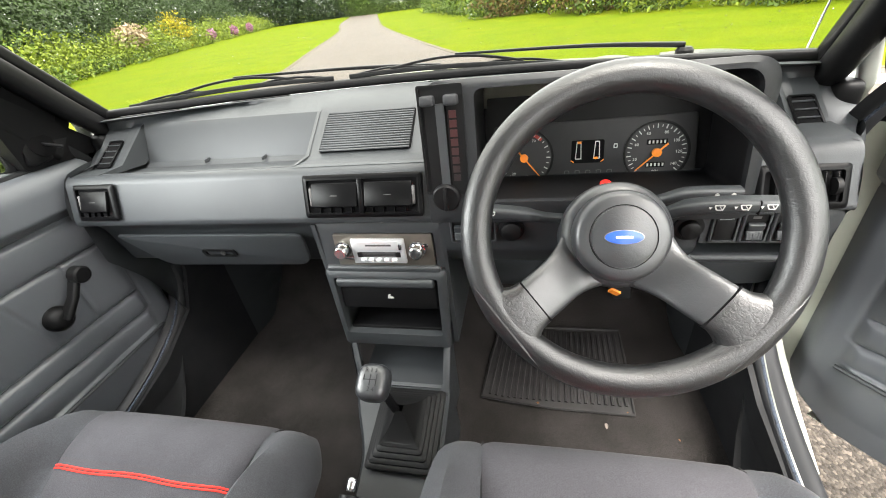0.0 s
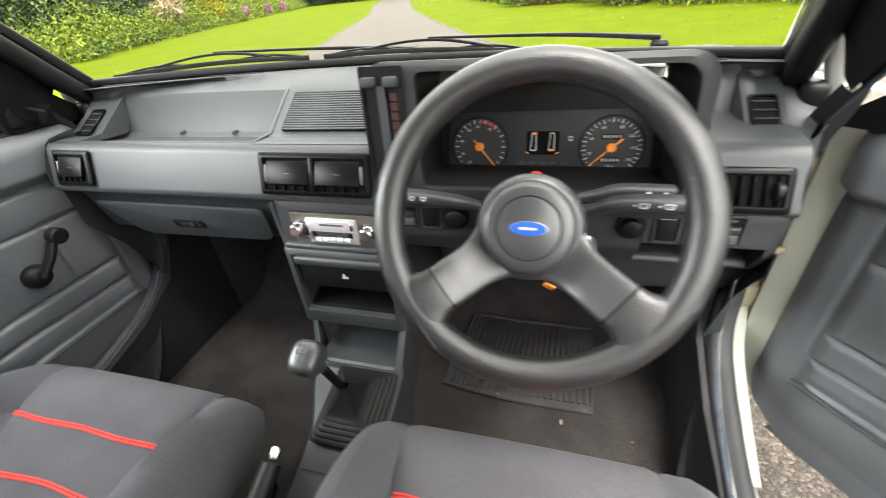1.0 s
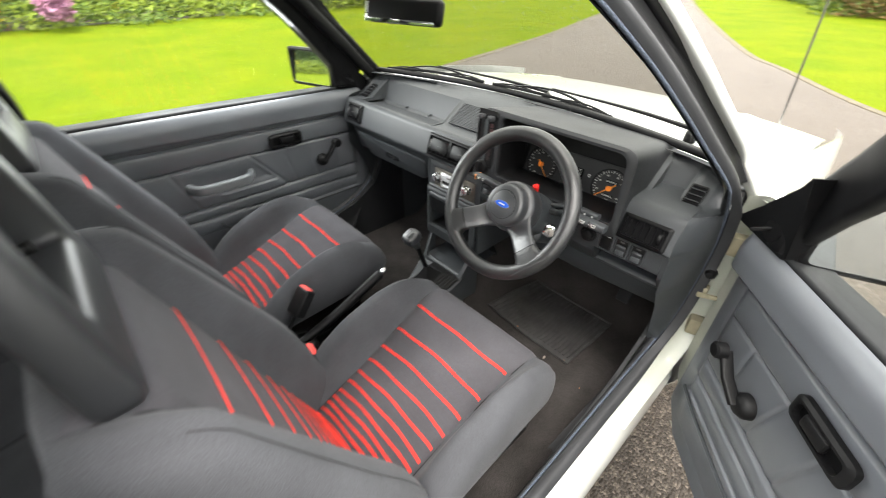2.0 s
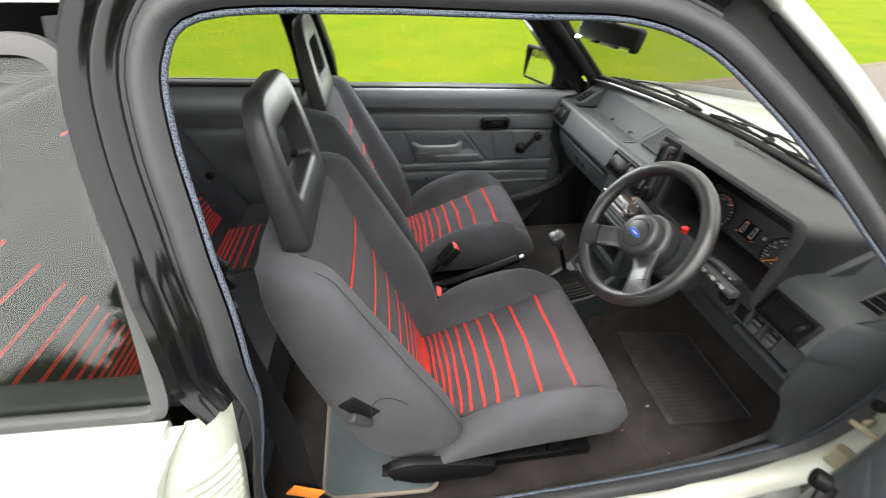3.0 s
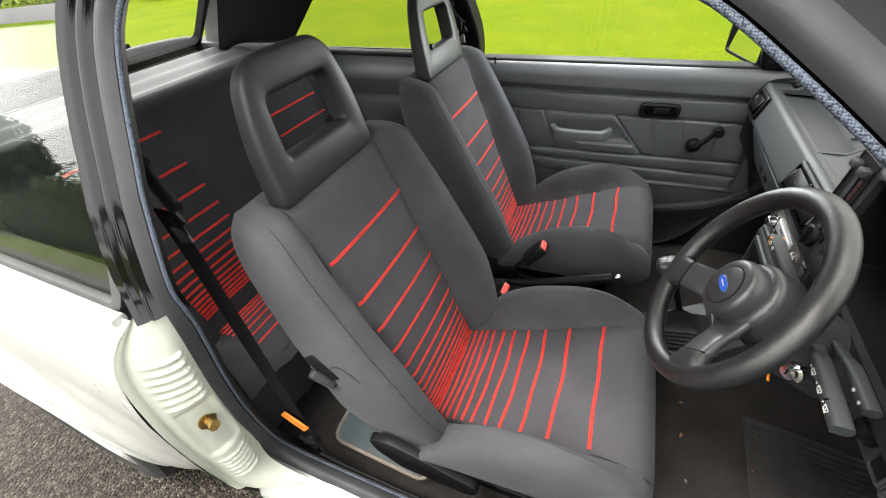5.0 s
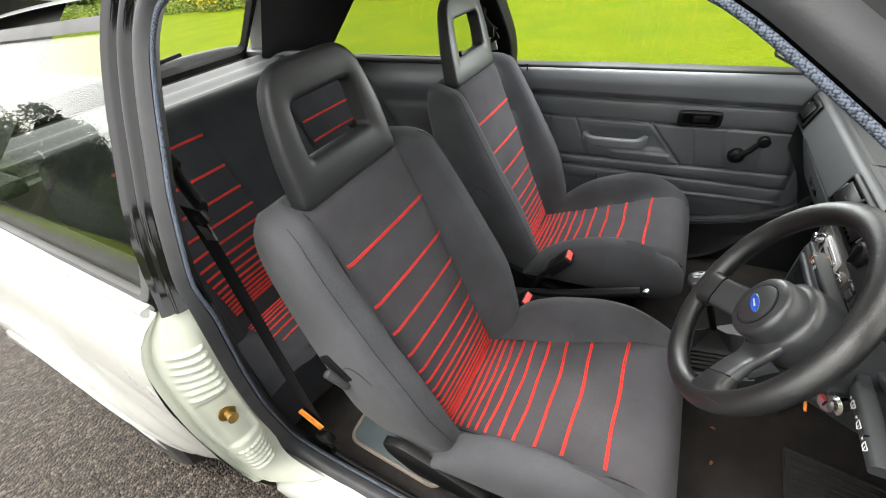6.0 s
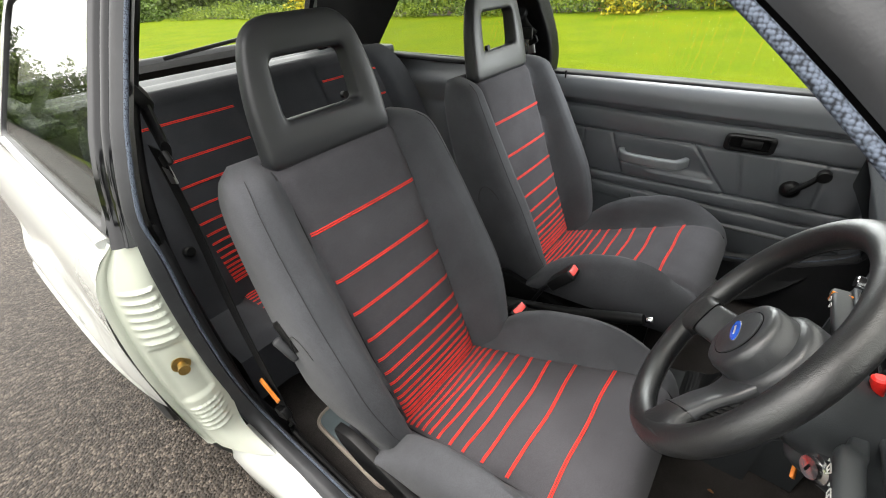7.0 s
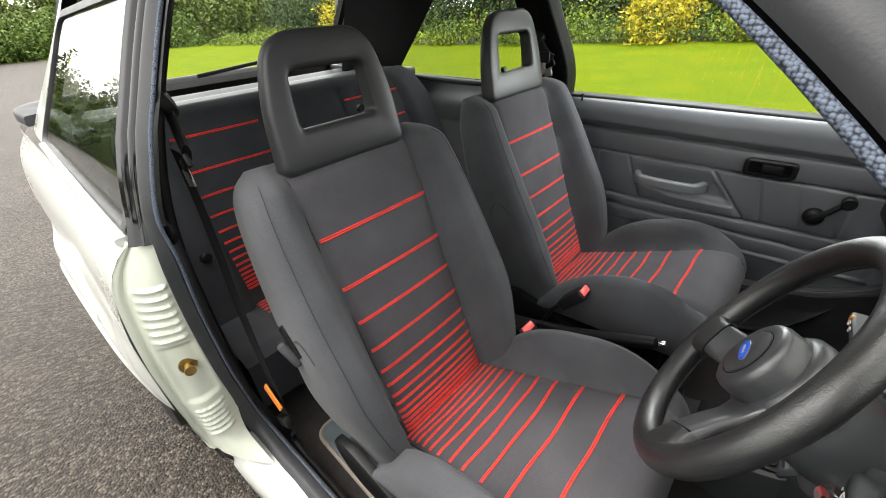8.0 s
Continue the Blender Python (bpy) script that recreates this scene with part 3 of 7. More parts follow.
def flip(bm, side):
    """Mirrors to the passenger's side where side is -1."""
    if side < 0:
        bmesh.ops.scale(bm, vec=(-1, 1, 1), verts=bm.verts)
    return bm


def skin_x(y, z):
    """The outer skin below the waist, with the swelling over the rear wheel."""
    x = table([(0.16, 0.64), (0.26, 0.715), (0.38, 0.748), (0.52, 0.765), (0.68, 0.768), (0.79, 0.756), (0.86, 0.735), (0.905, 0.702)], z)
    r = math.hypot(y + 0.95, z - 0.29)
    return x + 0.03 * gauss(r - 0.37, 0.07) * (1 if z < 0.7 else 0.3)


def band(a, b, dx, which, w0=0.0, w1=0.0):
    """A strip round the doorway from a to b metres outside the seal."""
    def f(u, v):
        i = round(u * (len(which) - 1))
        p, n = CONTOUR[which[i]], OUT[which[i]]
        d = lerp(a, b, v)
        bend = dx(v)
        low = 1 - table([(0.40, 0), (0.52, 1)], p.z)
        side = (1 - low) * (1 - table([(0.86, 0), (0.96, 1)], p.z))
        top = 1 - low - side
        way = Vector((-0.52 * n.z, n.y, n.z)) * top + Vector((0.5, n.y * 0.24, n.z * 0.24)) * side + Vector((1.0, n.y * 0.2, -0.22)) * low
        return p + way * d + Vector((bend * (1 - 0.8 * low), 0, bend * 0.8 * low))
    return f


UPPER = [i for i in range(150) if CONTOUR[i].z > 0.9]
LOOP = list(range(150))
REARWARD = [i for i in UPPER if CONTOUR[i].y < 0.34]
FORWARD = [i for i in UPPER if CONTOUR[i].y > 0.31]
for side in (1, -1):
    w = "driver" if side > 0 else "passenger"
    # seal lip and woven trim round the doorway
    part("door_seal", flip(grid(band(0.006, 0.036, lambda v: 0.012 * math.sin(math.pi * v) + 0.004, LOOP), 150, 7, True), side), GREYSEAL, car, "grey rubber door seal")
    part("door_trim", flip(sweep([p + Vector((0.002, o.y * 0.001, o.z * 0.001)) for p, o in zip(CONTOUR, OUT)], circle(0.003, 10, 0.003), True, up=(1, 0, 0)), side), FLOCK, car, "blue-grey woven door edge trim")
    if side < 0:
        low = [i for i in LOOP if CONTOUR[i].z < 0.9]
        k = next(n for n in range(len(low)) if low[n] - low[n - 1] > 1) if low[-1] - low[0] + 1 > len(low) else 0
        low = low[k:] + low[:k]
        # added black strip standing in for shade inside the shut door's gap
        part("gap_cover", flip(grid(band(0.022, 0.1, lambda v: -0.002, low), len(low), 5), side), BLACK, car)
    # black pillar and roof-rail channel with two grooves
    part("pillar", flip(grid(band(0.034, 0.08, lambda v: 0.008 + 0.018 * v - 0.006 * gauss(v - 0.2, 0.09) - 0.005 * gauss(v - 0.62, 0.07), REARWARD), len(REARWARD), 22), side), GLOSSBLACK, car, "gloss black painted pillar and roof rail")
    # inner lining of the pillars
    part("pillar_lining", flip(grid(band(0.002, 0.1, lambda v: -0.008 - 0.008 * math.sin(math.pi * v), UPPER), len(UPPER), 9), side), BLACK, car)
    # rear quarter panel
    def quarter(u, v):
        zz = lerp(0.905, 0.2, v)
        y = lerp(table([(0.36, -0.332), (0.62, -0.34), (0.78, -0.335), (0.85, -0.318), (0.905, -0.283)], zz), -1.86, u)
        low = 0.2
        d = abs(y + 0.95)
        if d < 0.345:
            low = max(low, 0.29 + math.sqrt(0.345**2 - d * d))
        z = lerp(0.905 + 0.03 * u, low, v)
        return Vector((skin_x(y, z) - 0.1 * max(0, u - 0.82) ** 1.2 * 3, y, z))
    part("rear_quarter_panel", flip(grid(quarter, 70, 26), side), WHITE, car)
    arch = [(skin_x(-0.95 + 0.345 * math.cos(a), 0.29 + 0.345 * math.sin(a)), -0.95 + 0.345 * math.cos(a), 0.29 + 0.345 * math.sin(a)) for a in np.linspace(0, math.pi, 30)]
    part("arch_lip", flip(sweep(arch, circle(0.012, 8), up=(1, 0, 0)), side), WHITE, car)
    # pressed door jamb with ribs
    outer = smooth_line([(0.748, -0.335, 0.36), (0.757, -0.345, 0.45), (0.766, -0.34, 0.62), (0.757, -0.335, 0.78), (0.738, -0.318, 0.85), (0.702, -0.285, 0.905)], 300)
    inner = smooth_line([(0.664, -0.2, 0.33), (0.672, -0.285, 0.39), (0.664, -0.304, 0.48), (0.67, -0.294, 0.60), (0.677, -0.262, 0.76), (0.676, -0.24, 0.905)], 300)
    def jamb(u, v):
        p = inner[round(u * 299)].lerp(outer[round(u * 299)], v)
        z = p.z + 0.02 * (v - 0.5)
        bulge = 0.02 * math.sin(math.pi * min(1, v * 1.15)) * table([(0.36, 0.5), (0.5, 1.0), (0.8, 0.8), (0.9, 0.1)], p.z)
        rib = 0.0
        k = table([(0.1, 0), (0.24, 1), (0.62, 1), (0.8, 0)], v)
        if 0.69 < z < 0.832:
            rib = 0.006 * k * max(0, math.sin((z - 0.69) / 0.142 * math.pi * 14)) ** 0.8
        if 0.415 < z < 0.505:
            rib = 0.005 * k * max(0, math.sin((z - 0.415) / 0.09 * math.pi * 12)) ** 0.8
        step = 0.007 * k * (table([(0.67, 1), (0.682, 0)], z) * table([(0.515, 0), (0.53, 1)], z))
        rim = -0.006 * gauss(v - 0.86, 0.05)
        return p + Vector((0.25, 0.97, 0)) * (rib + bulge - step + rim)
    part("door_jamb", flip(grid(jamb, 240, 64), side), JAMB, car, "cream ribbed door jamb")
    def front_jamb(u, v):
        z = lerp(0.33, 0.91, u)
        y = table([(0.33, 0.56), (0.38, 0.68), (0.44, 0.79), (0.52, 0.838), (0.66, 0.856), (0.76, 0.85), (0.86, 0.825), (0.91, 0.79)], z)
        return Vector((lerp(side_x(z) + 0.004, lerp(0.7, 0.728, min(1, u * 3)), v), y + 0.028 * v + 0.01 * math.sin(math.pi * v), z))
    # passenger jamb is black instead of cream: the shut gap's shade as colour
    part("front_jamb", flip(grid(front_jamb, 36, 8), side), JAMB if side > 0 else BLACK, car, "cream painted front door jamb" if side > 0 else "")
    # sill: black inner step, painted outer face
    sill_edge = [(0.654, 0.334), (0.662, 0.334), (0.674, 0.331), (0.69, 0.326), (0.702, 0.31), (0.71, 0.27), (0.706, 0.2), (0.69, 0.17), (0.66, 0.17)]
    def sill(u, v):
        y = lerp(-0.335, 0.9, u)
        x, z = sill_edge[round(v * 8)]
        k = 1 - table([(-0.335, 0), (-0.12, 1)], y)
        return Vector((x + 0.012 * k * (x - 0.654) / 0.048, y, z - 0.012 * k))
    part("sill", flip(grid(sill, 60, 9), side), WHITE, car)
    below = [i for i in LOOP if CONTOUR[i].z < 0.92]
    k = next((n for n in range(1, len(below)) if below[n] - below[n - 1] > 1), 0)
    below = below[k:] + below[:k]
    def sill_trim(u, v):
        p, n = CONTOUR[below[round(u * (len(below) - 1))]], OUT[below[round(u * (len(below) - 1))]]
        w = 1 - table([(0.36, 0), (0.45, 1)], p.z)
        base = Vector((0.604, p.y, 0.235)) * w + (p + Vector((-0.014, n.y * 0.012, n.z * 0.012))) * (1 - w)
        mid = p.lerp(base, 0.12) + Vector((-0.006, 0, 0))
        foot = base + Vector((-0.03 * w, 0, -0.012 * w))
        return smooth_line([p + n * 0.006, p, mid, base, foot], 12)[round(v * 11)]
    part("sill_trim", flip(grid(sill_trim, len(below), 12), side), RUBBER, car, "black sill and doorway trim")
    wall = rounded([(-0.32, 0.2), (1.0, 0.2), (1.0, 0.72), (0.836, 0.72), (0.822, 0.56), (0.775, 0.468), (0.66, 0.406), (0.52, 0.37), (0.36, 0.35), (0.0, 0.332), (-0.32, 0.332)], 0.004, 2)
    part("sill_wall", flip(prism(wall, Matrix(((0, 0, 1, 0.617), (1, 0, 0, 0), (0, 1, 0, 0), (0, 0, 0, 1))), 0.01), side), RUBBER, car)
    # front pillar
    part("pillar", flip(grid(band(0.034, 0.076, lambda v: 0.006 - 0.006 * math.sin(math.pi * v), FORWARD), len(FORWARD), 8), side), BLACK, car, "black front pillar channel")
    outer_line = [CONTOUR[i] + OUT[i] * 0.084 + Vector((0.014 - 0.52 * OUT[i].z * 0.084, 0, 0)) for i in FORWARD]
    outer_line = outer_line + [Vector((0.69, 0.835, 0.905)), Vector((0.7, 0.862, 0.868))]
    part("front_pillar", flip(sweep(outer_line, rounded([(-0.0105, -0.011), (0.0105, -0.011), (0.0105, 0.011), (-0.0105, 0.011)], 0.006, 3), up=(1, 0, 0)), side), WHITE, car)
    part("windscreen_seal", flip(sweep(smooth_line([(0.640, 0.862, 0.925), (0.600, 0.715, 1.06), (0.550, 0.565, 1.185), (0.494, 0.425, 1.295)], 20), rounded(rect(0.024, 0.022), 0.008, 3), up=(1, 0, 0)), side), BLACK, car)
    part("pillar_cover", flip(sweep(smooth_line([(0.655, 0.875, 0.885), (0.63, 0.79, 0.955), (0.597, 0.69, 1.045), (0.545, 0.555, 1.158), (0.474, 0.415, 1.27)], 24), rounded(rect(0.038, 0.036), 0.016, 4), up=(1, 0, 0)), side), BLACK, car, "black front pillar cover")
    # rain gutter along the roof
    gutter = smooth_line([(0.504, 0.42, 1.305), (0.498, 0.39, 1.318), (0.49, 0.3, 1.335), (0.487, 0.1, 1.342), (0.485, -0.3, 1.342), (0.49, -0.8, 1.325)], 30)
    part("gutter", flip(sweep(gutter, rounded(rect(0.022, 0.016), 0.006, 3)), side), WHITE, car)
    # rear side window
    qo = [(-0.296, 0.913), (-1.18, 0.935), (-1.08, 1.25), (-0.328, 1.268)]
    m = Matrix(((0, 0, 1, 0), (1, 0, 0, 0), (0, 1, 0, 0), (0, 0, 0, 1)))
    def lean(bm):
        for q in bm.verts:
            q.co.x += side_x(q.co.z)
        return bm
    po = rounded(qo, [0.03, 0.05, 0.06, 0.05], 8)
    cen = (sum(p[0] for p in po) / len(po), sum(p[1] for p in po) / len(po))
    def inset(pts, d):
        out = []
        k = len(pts)
        for i in range(k):
            a, b = Vector(pts[i - 1]), Vector(pts[(i + 1) % k])
            t = (b - a).normalized()
            n = Vector((-t.y, t.x))
            if n.dot(Vector(cen) - Vector(pts[i])) < 0:
                n = -n
            out.append(tuple(Vector(pts[i]) + n * d))
        return out
    part("window_seal", flip(lean(ring_plate(inset(po, -0.004), inset(po, 0.012), m, 0.012, lip=0.003)), side), PANESEAL, car, "grey rubber window seal")
    part("rear_side_glass", flip(lean(prism(inset(po, 0.006), m @ Matrix.Translation((0, 0, 0.002)), 0.004)), side), QUARTER, car, "clear rear side window").visible_shadow = False
    # pillar behind the rear side window, white outside and black inside
    def rear_pillar(off, top=-1.08):
        def f(u, v):
            a = Vector((0, lerp(-1.18 if off > 0 else -1.09, top, u), lerp(0.93, 1.29, u)))
            b = Vector((0, lerp(-1.62, -1.2, u), lerp(0.93, 1.33, u))) if off > 0 else Vector((0, lerp(-1.45, -1.03, u), lerp(0.93, 1.31, u)))
            p = a.lerp(b, v)
            return Vector((side_x(p.z) + off - (0.025 if off > 0 else 0.06) * v * v, p.y, p.z))
        return f
    part("rear_pillar", flip(grid(rear_pillar(0.004), 12, 10), side), WHITE, car)
    part("rear_pillar_lining", flip(grid(rear_pillar(-0.045, -0.58), 12, 10), side), BLACK, car)
    part("waist_strip", flip(sweep([(0.706, -0.30, 0.905), (0.70, -0.7, 0.922), (0.69, -1.12, 0.938)], rounded(rect(0.02, 0.014), 0.005, 3)), side), WHITE, car)
    # trim panel beside the rear seat
    part("rear_side_trim", flip(grid(lambda u, v: Vector((0.655 - 0.02 * math.sin(math.pi * v) - 0.012 * gauss(v - 0.86, 0.06) + 0.006 * gauss(v - 0.74, 0.02) + 0.05 * gauss(u - 0.3, 0.09) * gauss(v - 0.5, 0.12) * 0.6, lerp(-0.305, -1.15, u), lerp(0.28, 0.925, v))), 50, 50), side), VINYL, car, "dark grey moulded rear side panel")
    part("pillar_post", flip(sweep(smooth_line([(0.632, -0.33, 0.36), (0.637, -0.33, 0.6), (0.64, -0.305, 0.88), (0.602, -0.305, 1.05), (0.532, -0.315, 1.2), (0.488, -0.32, 1.28)], 24), rounded(rect(0.07, 0.016), 0.006, 3), up=(1, 0, 0)), side), BLACK, car)
    part("belt_line_trim", flip(sweep([(0.66, -0.25, 0.915), (0.655, -0.7, 0.925), (0.65, -1.13, 0.94)], rounded(rect(0.04, 0.02), 0.008, 3)), side), RUBBER, car)
    # wheels
    for y in (1.47, -0.95):
        hub = flip(lathe([(0.02, 0.03), (0.185, 0.026), (0.195, 0.008), (0.215, 0.0), (0.26, 0.002), (0.282, 0.014), (0.29, 0.04), (0.29, 0.16), (0.28, 0.18), (0.19, 0.18)], Matrix.Translation((0.783, y, 0.29)) @ Euler((0, radians(-90), 0)).to_matrix().to_4x4(), 40), side)
        wheel = part("wheel", hub, TYRE, car, "black tyre on a road wheel")
        rim = flip(lathe([(0.02, 0.015), (0.05, 0.01), (0.08, 0.03), (0.165, 0.02), (0.185, -0.004), (0.193, -0.004), (0.193, 0.05)], Matrix.Translation((0.774, y, 0.29)) @ Euler((0, radians(-90), 0)).to_matrix().to_4x4(), 40), side)
        part("rim", rim, STEEL, wheel)
    # front wing below the bonnet
    def wing(u, v):
        y = lerp(0.875, 1.95, u)
        low = 0.2
        d = abs(y - 1.47)
        if d < 0.345:
            low = max(low, 0.29 + math.sqrt(0.345**2 - d * d))
        z = lerp(0.915 - 0.125 * u ** 1.4, low, v)
        return Vector((skin_x(9, z) - 0.06 * max(0, u - 0.8) * 3, y, z))
    part("front_wing", flip(grid(wing, 50, 18), side), WHITE, car)

part("roof", grid(lambda u, v: Vector((lerp(-0.5, 0.5, u), lerp(0.42, -1.12, v) + 0.05 * (1 - (2 * u - 1) ** 2) * (1 - 2 * v), 1.335 + 0.045 * (1 - abs(2 * u - 1) ** 2.6) - 0.03 * (2 * v - 0.9) ** 2)), 24, 24), WHITE, car)
part("headlining", grid(lambda u, v: Vector((lerp(-0.48, 0.48, u), lerp(0.41, -1.1, v), 1.292 + 0.045 * (1 - abs(2 * u - 1) ** 2.6) - 0.03 * (2 * v - 0.9) ** 2)), 24, 24), HEADLINER, car, "unseen headlining under the roof, made pale to bounce light")


def screen_base(x):
    return 0.965 - 0.30 * x * x


part("windscreen", grid(lambda u, v: (lambda x: Vector((x * lerp(1, 0.73, v), lerp(screen_base(x) + 0.005, 0.44 - 0.12 * x * x, v), lerp(0.938, 1.33 - 0.06 * abs(x) ** 2, v))))(lerp(-0.655, 0.655, u)), 24, 12), SCREEN, car, "clear raked windscreen").visible_shadow = False
part("screen_rubber", sweep([(x, screen_base(x) + 0.006, 0.937) for x in np.linspace(-0.66, 0.66, 30)], rounded(rect(0.022, 0.016), 0.006, 3)), BLACK, car, "black windscreen rubber")
part("header_rail", sweep([(x, 0.42 - 0.12 * x * x, 1.318 - 0.05 * x * x) for x in np.linspace(-0.48, 0.48, 20)], rounded(rect(0.07, 0.03), 0.012, 3)), BLACK, car)
part("bonnet", grid(lambda u, v: (lambda x: Vector((x, lerp(screen_base(x) + 0.085, 1.90 - 0.12 * x * x, v), lerp(0.925, 0.80, v ** 1.35) - 0.03 * abs(x / 0.72) ** 3 + 0.006 * gauss(abs(x) - 0.45, 0.02))))(lerp(-0.708, 0.708, u)), 60, 26), WHITE, car, "white bonnet")
part("cowl", grid(lambda u, v: (lambda x: Vector((x, lerp(screen_base(x) + 0.012, screen_base(x) + 0.085, v), 0.925 + 0.004 * v - 0.03 * abs(x / 0.72) ** 3)))(lerp(-0.755, 0.755, u)), 40, 4), WHITE, car)
part("front_panel", grid(lambda u, v: Vector((lerp(-0.7, 0.7, u), 1.9 - 0.12 * lerp(-0.7, 0.7, u) ** 2, lerp(0.80 - 0.03 * abs(2 * u - 1) ** 3, 0.25, v))), 20, 6), WHITE, car)
for i, x in enumerate((-0.52, -0.3, 0.1, 0.33, 0.5)):
    part("screen_vent", box((0.12, 0.005, 0.0016), (x, screen_base(x) - 0.04, 0.9345), pose(0, 0, 0, 0, 0, -14 * x / 0.5), 0.0015), BLACK, car)

# tailgate
part("tailgate_glass", grid(lambda u, v: Vector((lerp(-0.6, 0.6, u) * lerp(1, 0.79, v), lerp(-1.56, -1.11, v) + 0.0, lerp(0.975, 1.32, v))), 8, 8), GLASS, car, "clear tailgate window").visible_shadow = False
part("tailgate_frame", ring_plate(rounded([(-0.6, -0.03), (0.6, -0.03), (0.475, 0.60), (-0.475, 0.60)], 0.05, 6), rounded([(-0.575, 0.02), (0.575, 0.02), (0.452, 0.555), (-0.452, 0.555)], 0.05, 6), Matrix.Translation((0, -1.565, 0.965)) @ Euler((radians(37.5), 0, 0)).to_matrix().to_4x4() @ Matrix.Rotation(0, 4, "Z"), 0.03), BLACK, car)
part("tailgate_panel", grid(lambda u, v: Vector((lerp(-0.66, 0.66, u), lerp(-1.6, -1.86, v ** 0.5), lerp(0.955, 0.3, v))), 12, 8), WHITE, car)
part("spoiler", sweep(smooth_line([(-0.63, -1.55, 0.955), (-0.615, -1.68, 0.978), (-0.3, -1.75, 0.985), (0.3, -1.75, 0.985), (0.615, -1.68, 0.978), (0.63, -1.55, 0.955)], 40), rounded([(-0.055, -0.02), (0.055, -0.02), (0.05, 0.016), (-0.045, 0.022)], 0.01, 3)), GREYSEAL, car, "grey rubber tailgate spoiler")
part("rear_wiper", box((0.36, 0.014, 0.016), (-0.08, -1.53, 1.03), pose(0, 0, 0, 0, 4, 3), 0.004), BLACK, car)
shelf = thing("parcel_shelf", "dark grey ribbed parcel shelf behind the rear seat", "shelf", (0, -1.2, 0.93))
part("shelf_board", grid(lambda u, v: Vector((lerp(-0.6, 0.6, u), lerp(-0.95, -1.5, v), 0.955 + 0.008 * math.sin(v * math.pi * 7) * (0.1 < v < 0.95) + 0.012 * gauss(v - 0.3, 0.05))), 6, 60), DASH, shelf)
for side in (1, -1):
    part("shelf_side", box((0.06, 0.6, 0.04), (side * 0.61, -1.25, 0.96), None, 0.012), DASH, shelf)


# ---- cabin floor ----
def floor_z(x, y):
    tunnel = 0.11 * gauss((x + 0.01) / 0.09, 1) ** 1.0 if y < 1.2 else 0
    toe = max(0, y - 1.02) * 1.15
    rear = 0.10 * table([(-0.62, 1), (-0.5, 0)], y)
    return 0.228 + tunnel * table([(-0.9, 0.6), (0.2, 1.0), (1.1, 1.5)], y) + toe + rear


solo("floor", grid(lambda u, v: Vector((lerp(-0.66, 0.66, u), lerp(1.36, -1.0, v), floor_z(lerp(-0.66, 0.66, u), lerp(1.36, -1.0, v)))), 60, 80), CARPET, "dark brown-black carpeted cabin floor", "floor", "structure")
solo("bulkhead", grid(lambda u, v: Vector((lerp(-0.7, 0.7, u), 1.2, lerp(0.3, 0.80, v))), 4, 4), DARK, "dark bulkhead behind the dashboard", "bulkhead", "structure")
for side in (1, -1):
    solo("kick_panel", flip(grid(lambda u, v: Vector((0.632 - 0.05 * u - 0.003 * max(0, math.sin(v * 60)) * (0.55 < u < 0.8), lerp(0.81, 1.22, u), lerp(0.2, 0.74, v))), 24, 60), side), DASH, "dark grey moulded trim panel in the footwell side", "trim panel", "structure")


# ---- front seats ----
def cushion_line(y):
    """Height of the cushion's middle at y: rising forward, then rolling over the front edge."""
    return 0.549 + (y - 0.42) * 0.36 if y < 0.36 else table([(0.34, 0.5202), (0.36, 0.5274), (0.40, 0.5385), (0.43, 0.540), (0.455, 0.533), (0.475, 0.517), (0.49, 0.49)], y)


def cushion_half(y):
    return table([(0.0, 0.137), (0.2, 0.143), (0.46, 0.166)], y)


def cushion_z(x, y):
    """Upper surface of the cushion with its bolsters; x from the seat's middle."""
    a, h = abs(x), cushion_half(y)
    swell = table([(-0.08, -0.04), (0.0, -0.02), (0.075, 0.045), (0.13, 0.078), (0.2, 0.093), (0.27, 0.091), (0.32, 0.081), (0.36, 0.064), (0.41, 0.032), (0.45, 0.008), (0.48, -0.006)], y)
    t = min(1, max(0, (a - h) / 0.046))
    z = cushion_line(y) + 0.004 * (1 - (x / h) ** 2 if a < h else 0) + swell * t * t * (3 - 2 * t)
    z -= 0.007 * gauss(a - h, 0.006)
    return z


CUSH_W = 0.238


